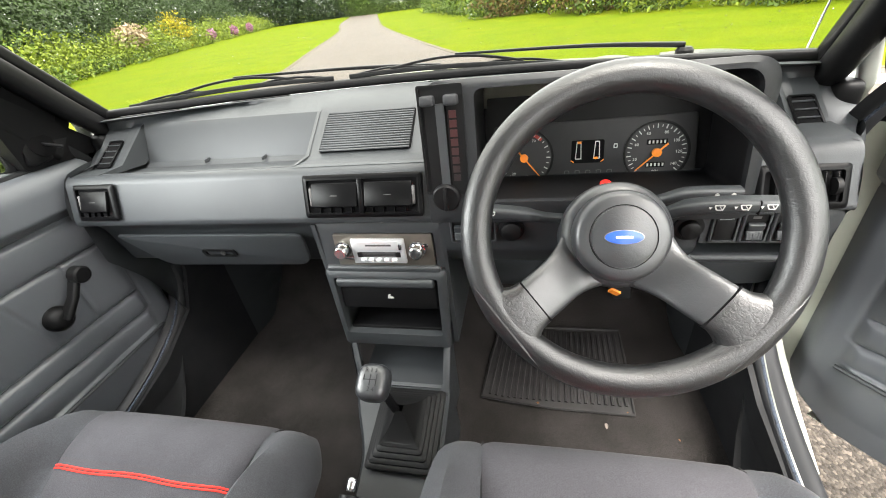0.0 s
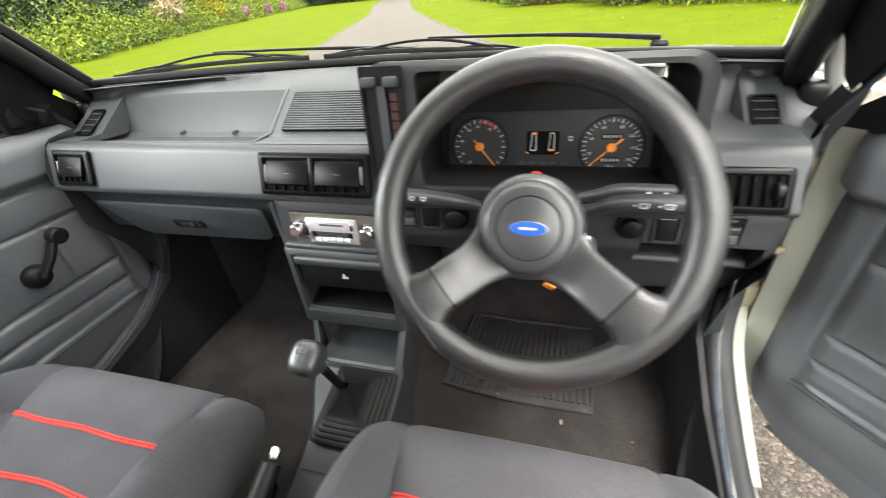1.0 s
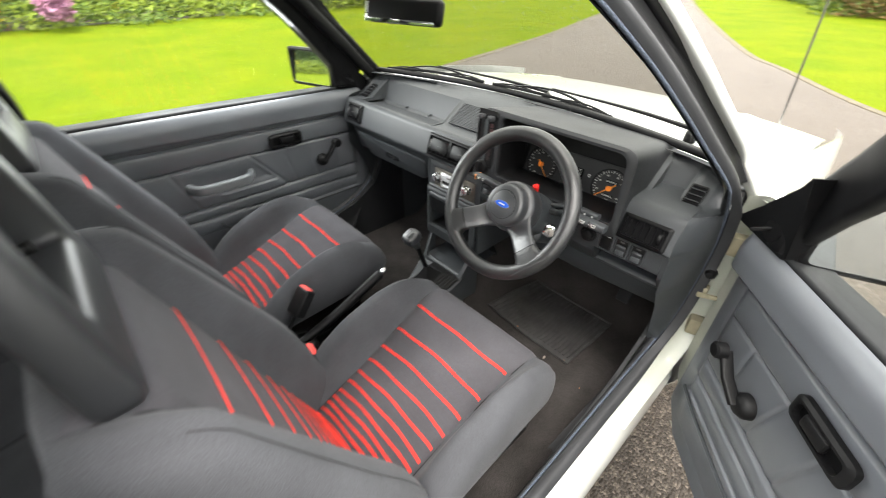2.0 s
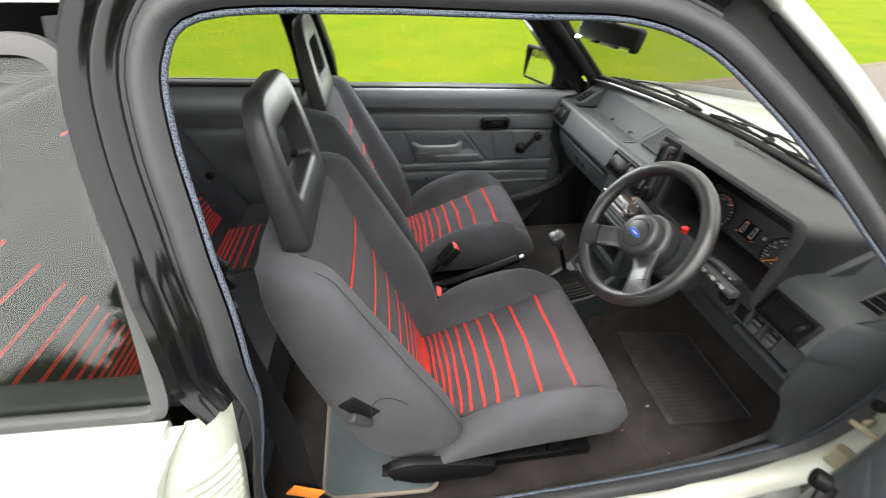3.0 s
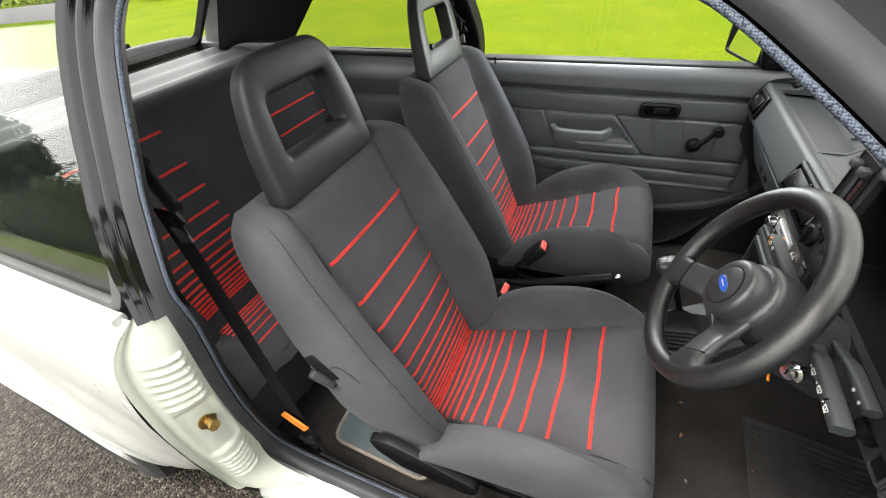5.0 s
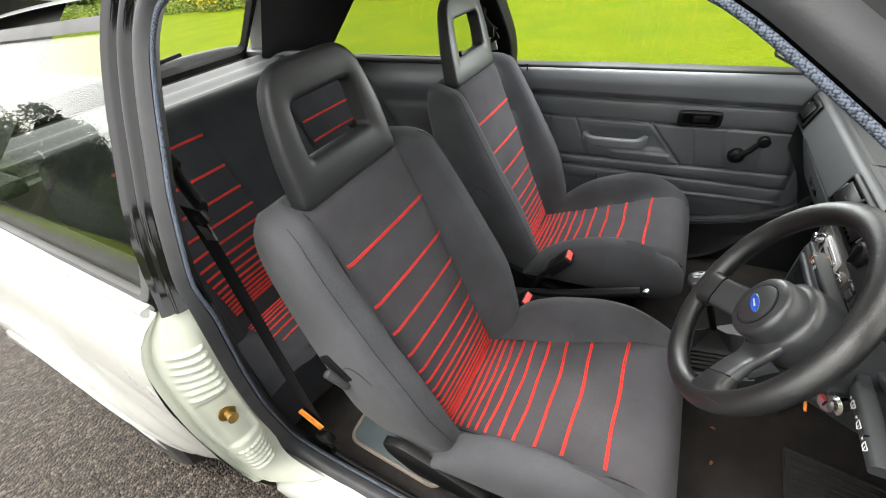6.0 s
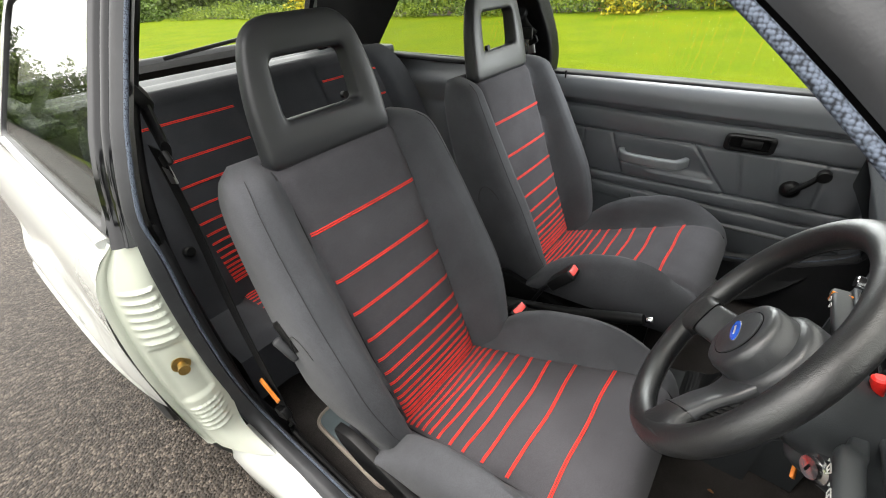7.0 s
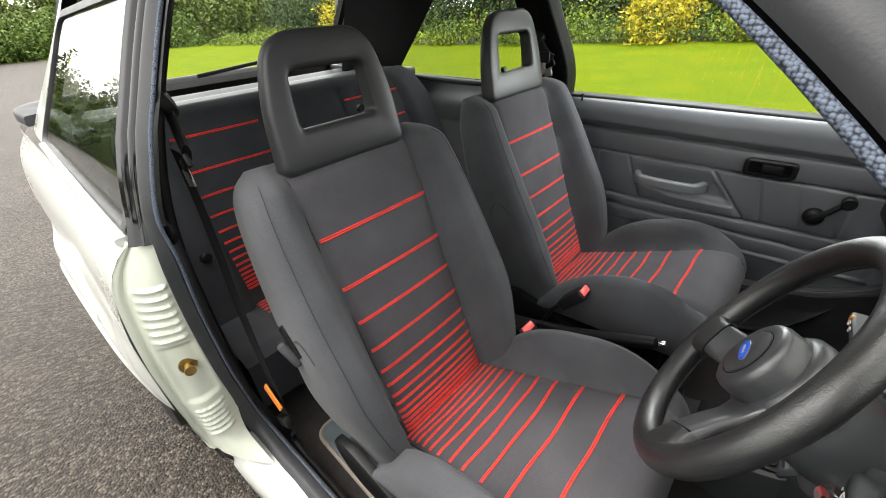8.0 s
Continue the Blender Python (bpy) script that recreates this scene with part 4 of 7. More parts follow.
def cushion_mesh(cx):
    """The closed cushion: rings across, from the back to the rounded front."""
    rings = []
    ys = [-0.07 + i * 0.0165 for i in range(33)] + [0.468, 0.477, 0.483, 0.487]
    xs = [-0.2 + i * 0.4 / 40 for i in range(41)]
    for y in ys:
        drop = 0.012 * max(0, (y - 0.455) / 0.032) ** 2
        ring = []
        w = CUSH_W + 0.004 * math.sin(y * 9) - 0.022 * max(0, (y - 0.425) / 0.06) ** 2
        edge = cushion_z(0.2, y) - drop
        low = 0.40 + 0.02 * max(0, y / 0.46) + 0.03 * max(0, (y - 0.44) / 0.047) ** 2
        for x in xs:
            ring.append((cx + x, y, cushion_z(x, y) - drop))
        for k, (dx, f) in enumerate(((0.016, 0.03), (0.028, 0.12), (0.036, 0.3), (0.038, 0.55), (0.034, 0.8), (0.02, 1.0))):
            ring.append((cx + 0.2 + dx * (w - 0.2) / 0.038, y, lerp(edge, low, f) - 0.004 * (k == 0)))
        for k, (dx, f) in reversed(list(enumerate(((0.016, 0.03), (0.028, 0.12), (0.036, 0.3), (0.038, 0.55), (0.034, 0.8), (0.02, 1.0))))):
            ring.append((cx - 0.2 - dx * (w - 0.2) / 0.038, y, lerp(edge, low, f) - 0.004 * (k == 0)))
        rings.append(ring)
    n = len(rings[0])
    bm = bmesh.new()
    vs = [[bm.verts.new(p) for p in r] for r in rings]
    for a, b in zip(vs, vs[1:]):
        for i in range(n):
            bm.faces.new((a[i], a[(i + 1) % n], b[(i + 1) % n], b[i]))
    bm.faces.new(vs[0])
    bm.faces.new(vs[-1])
    return bm


BACK_O = Vector((0, 0.028, 0.43))
BACK_SET = {1: 0.0, -1: -0.02}
BACK_UP = Vector((0, -0.336, 0.942))
BACK_FWD = Vector((0, 0.942, 0.336))


def back_half(s):
    return table([(0.0, 0.131), (0.2, 0.134), (0.45, 0.141), (0.6, 0.142)], s)


def back_width(s):
    return table([(-0.1, 0.2), (0.01, 0.214), (0.06, 0.230), (0.19, 0.250), (0.3, 0.250), (0.4, 0.247), (0.5, 0.240), (0.55, 0.232), (0.58, 0.217), (0.6, 0.19)], s)


def back_depth(x, s):
    """How far the backrest's front stands forward of its plane."""
    a, h = abs(x), back_half(s)
    swell = table([(-0.1, 0.04), (0.04, 0.08), (0.16, 0.085), (0.33, 0.066), (0.45, 0.050), (0.55, 0.034), (0.6, 0.016)], s)
    w = back_width(s)
    t = min(1, max(0, (a - h) / max(0.012, 0.5 * (w - h))))
    d = 0.004 * (1 - (x / h) ** 2 if a < h else 0) + swell * t * t * (3 - 2 * t)
    d -= 0.007 * gauss(a - h, 0.006)
    d -= 0.055 * max(0, (s - 0.54) / 0.06) ** 2
    return d


def back_at(cx, x, s, d):
    return Vector((cx + x, 0, 0)) + BACK_O + Vector((0, BACK_SET[1 if cx > 0 else -1], 0)) + BACK_UP * s + BACK_FWD * d


def back_mesh(cx):
    ss = [-0.09 + i * 0.0155 for i in range(42)] + [0.56, 0.572, 0.582, 0.59, 0.596, 0.6]
    rings = []
    for s in ss:
        w = back_width(s)
        t = table([(-0.09, 0.075), (0.1, 0.115), (0.4, 0.1), (0.53, 0.085), (0.6, 0.07)], s)
        ring = []
        k = w - 0.026
        for i in range(41):
            x = -k + 2 * k * i / 40
            ring.append(back_at(cx, x, s, back_depth(x, s)))
        e = back_depth(k, s)
        thin = min(1, (t + e) / 0.15)
        side = ((0.012, -0.004 * thin), (0.021, -0.012 * thin), (0.026, -0.03 * thin), (0.026, -0.055 * thin))
        for dx, dd in side:
            ring.append(back_at(cx, k + dx, s, e + dd))
        ring.append(back_at(cx, k + 0.022, s, -t + 0.03 * thin))
        ring.append(back_at(cx, k + 0.008, s, -t + 0.008))
        for x in (0.7 * k, 0.3 * k, -0.3 * k, -0.7 * k):
            ring.append(back_at(cx, x, s, -t))
        ring.append(back_at(cx, -k - 0.008, s, -t + 0.008))
        ring.append(back_at(cx, -k - 0.022, s, -t + 0.03 * thin))
        for dx, dd in reversed(side):
            ring.append(back_at(cx, -k - dx, s, e + dd))
        rings.append(ring)
    bm = bmesh.new()
    vs = [[bm.verts.new(p) for p in r] for r in rings]
    n = len(rings[0])
    for a, b in zip(vs, vs[1:]):
        for i in range(n):
            bm.faces.new((a[i], a[(i + 1) % n], b[(i + 1) % n], b[i]))
    bm.faces.new(vs[0])
    bm.faces.new(vs[-1])
    return bm


CUSHION_STRIPES = (0.367, 0.297, 0.243, 0.200, 0.165, 0.135, 0.110, 0.090, 0.073, 0.057, 0.042, 0.030, 0.019, 0.009)
BACK_STRIPES = (0.848, 0.752, 0.681, 0.619, 0.570, 0.537, 0.510, 0.490, 0.472, 0.457, 0.445, 0.434, 0.424)


def ribbon(points, across, width=0.0029, gap=0.0012, lift=None):
    """A stripe of two sewn threads: points along it, and the way across it at each."""
    bm = bmesh.new()
    for o in (-1, 1):
        rows = []
        for p, a in zip(points, across):
            c = p + a * o * (gap / 2 + width / 2)
            up = lift
            rows.append([bm.verts.new(c - a * width / 2), bm.verts.new(c + up * 0.0008), bm.verts.new(c + a * width / 2)])
        for r, q in zip(rows, rows[1:]):
            bm.faces.new((r[0], q[0], q[1], r[1]))
            bm.faces.new((r[1], q[1], q[2], r[2]))
    return bm


def head_frame(cx):
    """Headrest: a padded frame round an open window."""
    outer = rounded([(-0.148, 0.0), (0.148, 0.0), (0.142, 0.12), (0.105, 0.228), (-0.105, 0.228), (-0.142, 0.12)], [0.02, 0.02, 0.1, 0.06, 0.06, 0.1], 9)
    inner = rounded([(-0.088, 0.072), (0.088, 0.072), (0.087, 0.115), (0.082, 0.168), (-0.082, 0.168), (-0.087, 0.115)], [0.014, 0.014, 0.02, 0.018, 0.018, 0.02], 9)
    n = len(outer)
    sec = [(0.0, -0.5), (0.16, -0.5), (0.84, -0.5), (0.95, -0.44), (1.0, -0.3), (1.0, 0.3), (0.95, 0.44), (0.84, 0.5), (0.16, 0.5), (0.05, 0.42), (0.0, 0.3)]
    def f(u, v):
        i, j = round(u * n) % n, round(v * len(sec)) % len(sec)
        a, b = Vector(inner[i]), Vector(outer[i])
        t, d = sec[j]
        p = a.lerp(b, t)
        thick = lerp(0.044, 0.028, p.y / 0.228)
        return Vector((cx + p.x * 0.945 + 0.005, -0.181 + BACK_SET[1 if cx > 0 else -1], 0.957)) + Vector((0, -0.13, 0.987)) * p.y + Vector((0, 0.987, 0.16)) * d * thick
    return grid(f, n, len(sec), True, True)


def build_seat(cx, side, label):
    s = thing("front_seat", label, "car seat", (cx, 0.2, 0.23), group="front seats")
    part("cushion", cushion_mesh(cx), BOLSTER, s, angle=60)
    panel = part("cushion_panel", grid(lambda u, v: (lambda y: Vector((cx + (2 * u - 1) * (cushion_half(y) - 0.001), y, cushion_z((2 * u - 1) * (cushion_half(y) - 0.001), y) - 0.012 * max(0, (y - 0.455) / 0.032) ** 2 + 0.003)))(lerp(0.0, 0.489, v)), 24, 60), SEATCLOTH, s, "charcoal cloth centre panel with red stripes", 60)
    part("front_valance", box((0.31, 0.05, 0.11), (cx, 0.452, 0.455), pose(0, 0, 0, -12), 0.02, 3), SEATCLOTH, s)
    part("backrest", back_mesh(cx), BOLSTER, s, angle=60)
    bpanel = part("back_panel", grid(lambda u, v: (lambda q: back_at(cx, (2 * u - 1) * (back_half(q) - 0.001), q, back_depth((2 * u - 1) * (back_half(q) - 0.001), q) + 0.003))(lerp(-0.02, 0.597, v)), 24, 64), SEATCLOTH, s, "charcoal cloth back panel with red stripes", 60)
    for y in CUSHION_STRIPES:
        h = cushion_half(y) - 0.005
        pts = [Vector((cx + x, y + 0.0012 * math.sin(x * 40 + y * 90) - 0.006 * (x / h) ** 2 * (y < 0.3), 0)) for x in np.linspace(-h, h, 24)]
        for p in pts:
            p.z = cushion_z(p.x - cx, p.y) + 0.0046
        part("stripe", ribbon(pts, [Vector((0, 0.94, 0.34))] * 24, lift=Vector((0, -0.34, 0.94))), RED, panel)
    for z in BACK_STRIPES:
        q = (z - BACK_O.z) / BACK_UP.z
        h = back_half(q) - 0.004
        part("stripe", ribbon([back_at(cx, x, q, back_depth(x, q) + 0.0046) for x in np.linspace(-h, h, 24)], [BACK_UP] * 24, lift=BACK_FWD), RED, bpanel)
    for sgn in (1, -1):
        part("seam", tube([Vector((cx + sgn * cushion_half(y), y, cushion_z(cushion_half(y), y) + 0.0005)) for y in np.linspace(0.0, 0.475, 40)], 0.002, 6), SEAM, s)
        part("seam", tube([back_at(cx, sgn * back_half(q), q, back_depth(back_half(q), q) + 0.0005) for q in np.linspace(0.0, 0.585, 40)], 0.002, 6, up=(0, 1, 0)), SEAM, s)
        part("piping", tube([back_at(cx, sgn * (back_width(q) - 0.022), q, back_depth(back_width(q) - 0.026, q) + 0.0012) for q in np.linspace(-0.03, 0.57, 50)], 0.0006, 5, up=(0, 1, 0)), SEAM, s)
        part("side_seam", tube([back_at(cx, sgn * (back_width(0.22 + 0.05 * math.cos(a)) + 0.0006), 0.2 + 0.075 * math.sin(a) + 0.03, 0.0 - 0.055 * math.cos(a) * 0.7) for a in np.linspace(0.4, 2.7, 16)], 0.0009, 5, up=(1, 0, 0)), SEAM, s)
    head = part("headrest", head_frame(cx), HEADREST, s, "black padded headrest with an open window", 60)
    part("headrest_button", lathe([(0.004, 0), (0.007, 0.002), (0.007, 0.012)], facing((cx - side * 0.062, -0.21, 1.035), (0, 1, 0.2)), 10), BLACK, head)
    # reclining gear on the outer side
    x = cx + side * 0.232
    lever = part("recliner", box((0.014, 0.042, 0.072), (cx + side * 0.243, -0.112, 0.69), pose(0, 0, 0, 40), 0.006, 3), BLACK, s, "black recliner lever in its cup")
    part("lever", box((0.018, 0.02, 0.056), (cx + side * 0.254, -0.114, 0.664), pose(0, 0, 0, 34, side * 16), 0.006, 3), GREYSEAL, lever)
    out = rounded([(-0.085, 0.425), (-0.03, 0.44), (0.05, 0.42), (0.18, 0.375), (0.165, 0.33), (-0.01, 0.335), (-0.075, 0.38)], 0.02, 4)
    for sd in (1, -1):
        part("hinge_cover", prism([(p[0], p[1]) for p in out], Matrix(((0, 0, sd, cx + sd * 0.222), (1, 0, 0, 0), (0, 1, 0, 0), (0, 0, 0, 1))), 0.02, bevel=0.006), BLACK, s, "black plastic hinge cover")
        part("rail", box((0.03, 0.56, 0.03), (cx + sd * 0.17, 0.18, 0.262), None, 0.004), BLACK, s)
        for y in (-0.02, 0.36):
            part("bracket", box((0.02, 0.05, 0.13), (cx + sd * 0.17, y, 0.33), None, 0.004), BLACK, s)
    part("adjuster", box((0.02, 0.06, 0.012), (cx + side * 0.14, 0.47, 0.37), None, 0.004), STEEL, s)
    return s


build_seat(0.326, 1, "driver's seat in charcoal cloth with red stripes and grey bolsters")
build_seat(-0.327, -1, "passenger seat in charcoal cloth with red stripes and grey bolsters").matrix_basis = pose(-0.327, 0.186, 0.232)


# ---- rear seat ----
def bench_y(x, z):
    base = -0.887 - 0.42 * (z - 0.909)
    a = abs(x)
    swell = 0.045 * table([(0.44, 0), (0.50, 1), (0.6, 1)], a) * table([(0.4, 1.2), (0.8, 0.9), (0.98, 0.2)], z)
    base += swell - 0.006 * gauss(a - 0.455, 0.006) - 0.006 * gauss(a - 0.165, 0.006) + 0.008 * table([(0.0, 0.6), (0.15, 0.0)], a)
    return base - 0.9 * max(0, z - 0.965) ** 1.5 * 6


def bench_z(x, y):
    a = abs(x)
    return 0.43 + (y + 0.55) * 0.12 + 0.02 * table([(0.44, 0), (0.52, 1)], a) - 0.006 * gauss(a - 0.455, 0.006) - 0.006 * gauss(a - 0.165, 0.006) - 1.6 * max(0, y + 0.44) ** 1.6


bench = thing("rear_bench", "charcoal rear bench seat with red-striped panels", "car seat", (0, -0.65, 0.33))
back_rows = [0.36 + i * 0.0136 for i in range(48)]
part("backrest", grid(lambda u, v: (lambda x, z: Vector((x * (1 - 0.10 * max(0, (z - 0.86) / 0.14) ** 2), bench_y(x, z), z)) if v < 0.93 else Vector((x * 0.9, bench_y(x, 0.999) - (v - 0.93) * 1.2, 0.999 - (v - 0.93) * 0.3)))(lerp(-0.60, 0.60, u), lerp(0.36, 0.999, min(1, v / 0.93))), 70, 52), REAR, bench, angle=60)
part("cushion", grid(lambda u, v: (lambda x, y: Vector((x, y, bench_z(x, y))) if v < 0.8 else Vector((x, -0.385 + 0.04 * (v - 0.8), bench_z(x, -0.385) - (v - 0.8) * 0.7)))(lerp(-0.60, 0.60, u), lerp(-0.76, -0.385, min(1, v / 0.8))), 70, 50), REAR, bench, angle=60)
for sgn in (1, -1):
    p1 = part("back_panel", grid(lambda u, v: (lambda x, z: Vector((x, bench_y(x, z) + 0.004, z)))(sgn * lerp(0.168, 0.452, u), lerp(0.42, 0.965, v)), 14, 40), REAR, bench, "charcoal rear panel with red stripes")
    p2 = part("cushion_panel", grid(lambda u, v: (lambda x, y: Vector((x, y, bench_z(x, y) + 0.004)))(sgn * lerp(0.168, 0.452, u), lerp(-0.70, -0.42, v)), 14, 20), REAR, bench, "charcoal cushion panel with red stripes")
    for z in (0.92, 0.826, 0.757, 0.70, 0.654, 0.62, 0.593, 0.570, 0.55, 0.533, 0.519, 0.506, 0.494, 0.483, 0.473):
        part("stripe", ribbon([Vector((x, bench_y(x, z) + 0.006, z)) for x in sgn * np.linspace(0.175, 0.445, 8)], [Vector((0, -0.39, 0.92))] * 8, lift=Vector((0, 0.92, 0.39))), RED, p1)
    for y in (-0.69, -0.675, -0.658, -0.64, -0.618, -0.59, -0.555, -0.51):
        part("stripe", ribbon([Vector((x, y, bench_z(x, y) + 0.006)) for x in sgn * np.linspace(0.175, 0.445, 8)], [Vector((0, 1, 0))] * 8, lift=Vector((0, 0, 1))), RED, p2)
    part("release_knob", lathe([(0.012, 0), (0.016, 0.006), (0.016, 0.02), (0.012, 0.024)], facing((sgn * 0.52, -0.72, 0.62), (-sgn * 0.3, 1, 0.3)), 14), BLACK, bench)


# ---- dashboard ----
dash = thing("dashboard", "dark grey moulded dashboard with instruments and vents", "dashboard", (0, 0.8, 0.64))
dash.matrix_basis = pose(0.009, 0.8, 0.637)


def bar_x(profile, x0, x1, bm=None):
    """A (y, z) profile drawn out across the car."""
    b = bm or bmesh.new()
    lo = [b.verts.new((x0, y, z)) for y, z in profile]
    hi = [b.verts.new((x1, y, z)) for y, z in profile]
    b.faces.new(lo)
    b.faces.new(hi[::-1])
    for i in range(len(profile)):
        j = (i + 1) % len(profile)
        b.faces.new((lo[i], lo[j], hi[j], hi[i]))
    return b


def top_front(x):
    return screen_base(x) - 0.012


LOWER = rounded([(1.05, 0.62), (0.765, 0.645), (0.738, 0.655), (0.715, 0.745), (0.70, 0.765), (0.676, 0.772), (0.674, 0.782), (0.698, 0.852), (0.708, 0.8605), (0.722, 0.8605), (0.735, 0.83), (1.05, 0.83)], [0.01, 0.03, 0.01, 0.015, 0.01, 0.004, 0.004, 0.008, 0.006, 0.003, 0.0, 0.0], 4)
part("fascia", bar_x(LOWER, -0.638, 0.075), DASH, dash, angle=30)
SLOPE = [(0.708, 0.8603), (0.752, 0.857), (0.764, 0.859), (0.845, 0.912), (0.862, 0.92)]


def top_block(x0, x1, tray):
    """The dash's upper deck, swept across with its front edge bowed along the windscreen."""
    n = 24
    def f(u, v):
        x = lerp(x0, x1, u)
        ft = top_front(x)
        rows = ([(0.712, 0.8608), (0.722, 0.846), (0.812, 0.8365), (0.824, 0.843), (0.846, 0.906), (0.852, 0.9145)] if tray else SLOPE) + [(0.9, 0.928), (ft - 0.02, 0.934), (ft, 0.934), (ft, 0.90)]
        y, z = rows[round(v * (len(rows) - 1))]
        if x < -0.5 or x > 0.5:
            k = max(0, abs(x) - 0.52) / 0.12
            y = min(y, ft)
        return Vector((x, min(y, ft), z))
    return grid(f, n, 10 if tray else 9)


part("top_deck", top_block(-0.568, -0.165, True), DASH, dash, angle=30)
part("top_deck", top_block(-0.165, 0.075, False), DASH, dash, angle=30)
part("top_deck", top_block(-0.638, -0.568, False), DASH, dash, angle=30)
part("top_deck", top_block(0.497, 0.508, False), DASH, dash, angle=30)
part("top_deck", top_block(0.508, 0.574, True), DASH, dash, "open pocket beside the instruments", angle=30)
part("top_deck", top_block(0.574, 0.62, False), DASH, dash, angle=30)
part("top_deck", grid(lambda u, v: (lambda x: Vector((x, lerp(0.90, top_front(x), v), 0.935)))(lerp(0.07, 0.5, u)), 12, 4), DASH, dash)
for x in (-0.568, -0.165, 0.508, 0.574):
    part("tray_end", bar_x([(0.714, 0.8535), (0.812, 0.845), (0.824, 0.851), (0.853, 0.916), (0.845, 0.9135), (0.764, 0.8605), (0.714, 0.8615)], x - 0.003, x + 0.003), DASH, dash)
for x in (-0.42, -0.29):
    part("tray_rib", box((0.003, 0.016, 0.007), (x, 0.818, 0.844), None, 0.0015), DASH, dash)
# speaker grille: slats over a near-black bed that paints the gaps' shade, on the slope
gm = facing((-0.060, 0.8045, 0.8865), (0, -0.535, 0.845), (0, 0.845, 0.535))
grille = part("speaker_grille", prism(rounded(rect(0.168, 0.088), 0.006), gm, 0.0012), DARK, dash, "slatted speaker grille")
for i in range(17):
    put(gm @ Matrix.Translation((0, -0.042 + i * 0.00525, 0.0032)), "slat", box((0.164, 0.0039, 0.003), (0, 0, 0), None, 0.001, 1), DASH, grille)


def air_vent(x0, x1, z0, z1, doors, y0, y1, knob=False):
    """A vent in the sloping fascia: bezel, a flat near-black plate as the well's shade, and tilting flaps with vanes.
    """
    w, h = x1 - x0, math.hypot(z1 - z0, y1 - y0)
    n = Vector((0, -(z1 - z0), (y1 - y0))).normalized()
    m = facing(((x0 + x1) / 2, (y0 + y1) / 2, (z0 + z1) / 2), n, (0, y1 - y0, z1 - z0))
    v = part("air_vent", ring_plate(rounded(rect(w, h), 0.006), rounded(rect(w - 0.016, h - 0.016), 0.004), m, 0.007, lip=0.003), VENT, dash, "black air vent")
    part("well", prism(rounded(rect(w - 0.008, h - 0.008), 0.004), m @ Matrix.Translation((0, 0, 0.001)), 0.0012), DARK, v)
    dw = (w - 0.02) / doors
    if knob:
        for q in range(6):
            put(m @ Matrix.Translation((-w / 2 + 0.018 + q * (w - 0.036) / 5, 0, 0.003)) @ Matrix.Rotation(0.5, 4, "Y"), "vane", box((0.0016, h - 0.02, 0.012), (0, 0, 0), None, 0.0005, 1), VENT, v)
        put(m @ Matrix.Translation((w / 2 - 0.017, 0, 0.006)), "thumb_wheel", lathe([(0.004, -0.003), (0.011, -0.003), (0.011, 0.003), (0.004, 0.003)], Matrix.Rotation(radians(90), 4, "Y"), 16), BLACK, v)
        return v
    for k in range(doors):
        cx = -w / 2 + 0.01 + dw * (k + 0.5)
        put(m @ Matrix.Translation((cx, h * 0.03, 0.0062)) @ Euler((radians(-9), 0, 0)).to_matrix().to_4x4(), "flap", box((dw - 0.012, h * 0.56, 0.007), (0, 0, 0), None, 0.002), VENT, v)
        put(m @ Matrix.Translation((cx, h * 0.02, 0.0102)), "flap_mark", box((0.012, 0.001, 0.0006), (0, 0, 0), None, 0), DIMPRINT, v)
        for q in range(4):
            put(m @ Matrix.Translation((cx + (q - 1.5) * dw * 0.2, -h * 0.14, 0.0035)), "vane", box((0.002, h * 0.5, 0.006), (0, 0, 0), None, 0.0005, 1), VENT, v)
        put(m @ Matrix.Translation((cx + (dw - 0.008) / 2 * (1 if k or knob else -1), 0, 0.006)), "wheel_tab", box((0.005, h * 0.42, 0.006), (0, 0, 0), None, 0.002), CHROME if knob else DIMPRINT, v)
    if doors == 2:
        put(m @ Matrix.Translation((0, 0, 0.005)), "divider", box((0.009, h - 0.014, 0.01), (0, 0, 0), None, 0.002), VENT, v)
    return v


air_vent(-0.142, 0.058, 0.786, 0.851, 2, 0.6725, 0.695)
air_vent(-0.613, -0.521, 0.787, 0.850, 1, 0.6725, 0.695)
air_vent(0.503, 0.606, 0.789, 0.841, 1, 0.669, 0.691, True)
# side-window demisters
for sx in (-0.606, 0.594):
    dm = facing((sx, 0.785, 0.8755), (0, -0.535, 0.845), (0, 0.845, 0.535))
    dv = part("demister", ring_plate(rounded(rect(0.034, 0.068), 0.004), rounded(rect(0.028, 0.060), 0.003), dm, 0.003), VENT, dash, "small demister vent")
    part("well", prism(rounded(rect(0.032, 0.064), 0.003), dm, 0.0016), DARK, dv)
    for i in range(4):
        put(dm @ Matrix.Translation((0, -0.022 + i * 0.0147, 0.002)), "slat", box((0.028, 0.002, 0.003), (0, 0, 0), None, 0.0005, 1), DASH, dv)

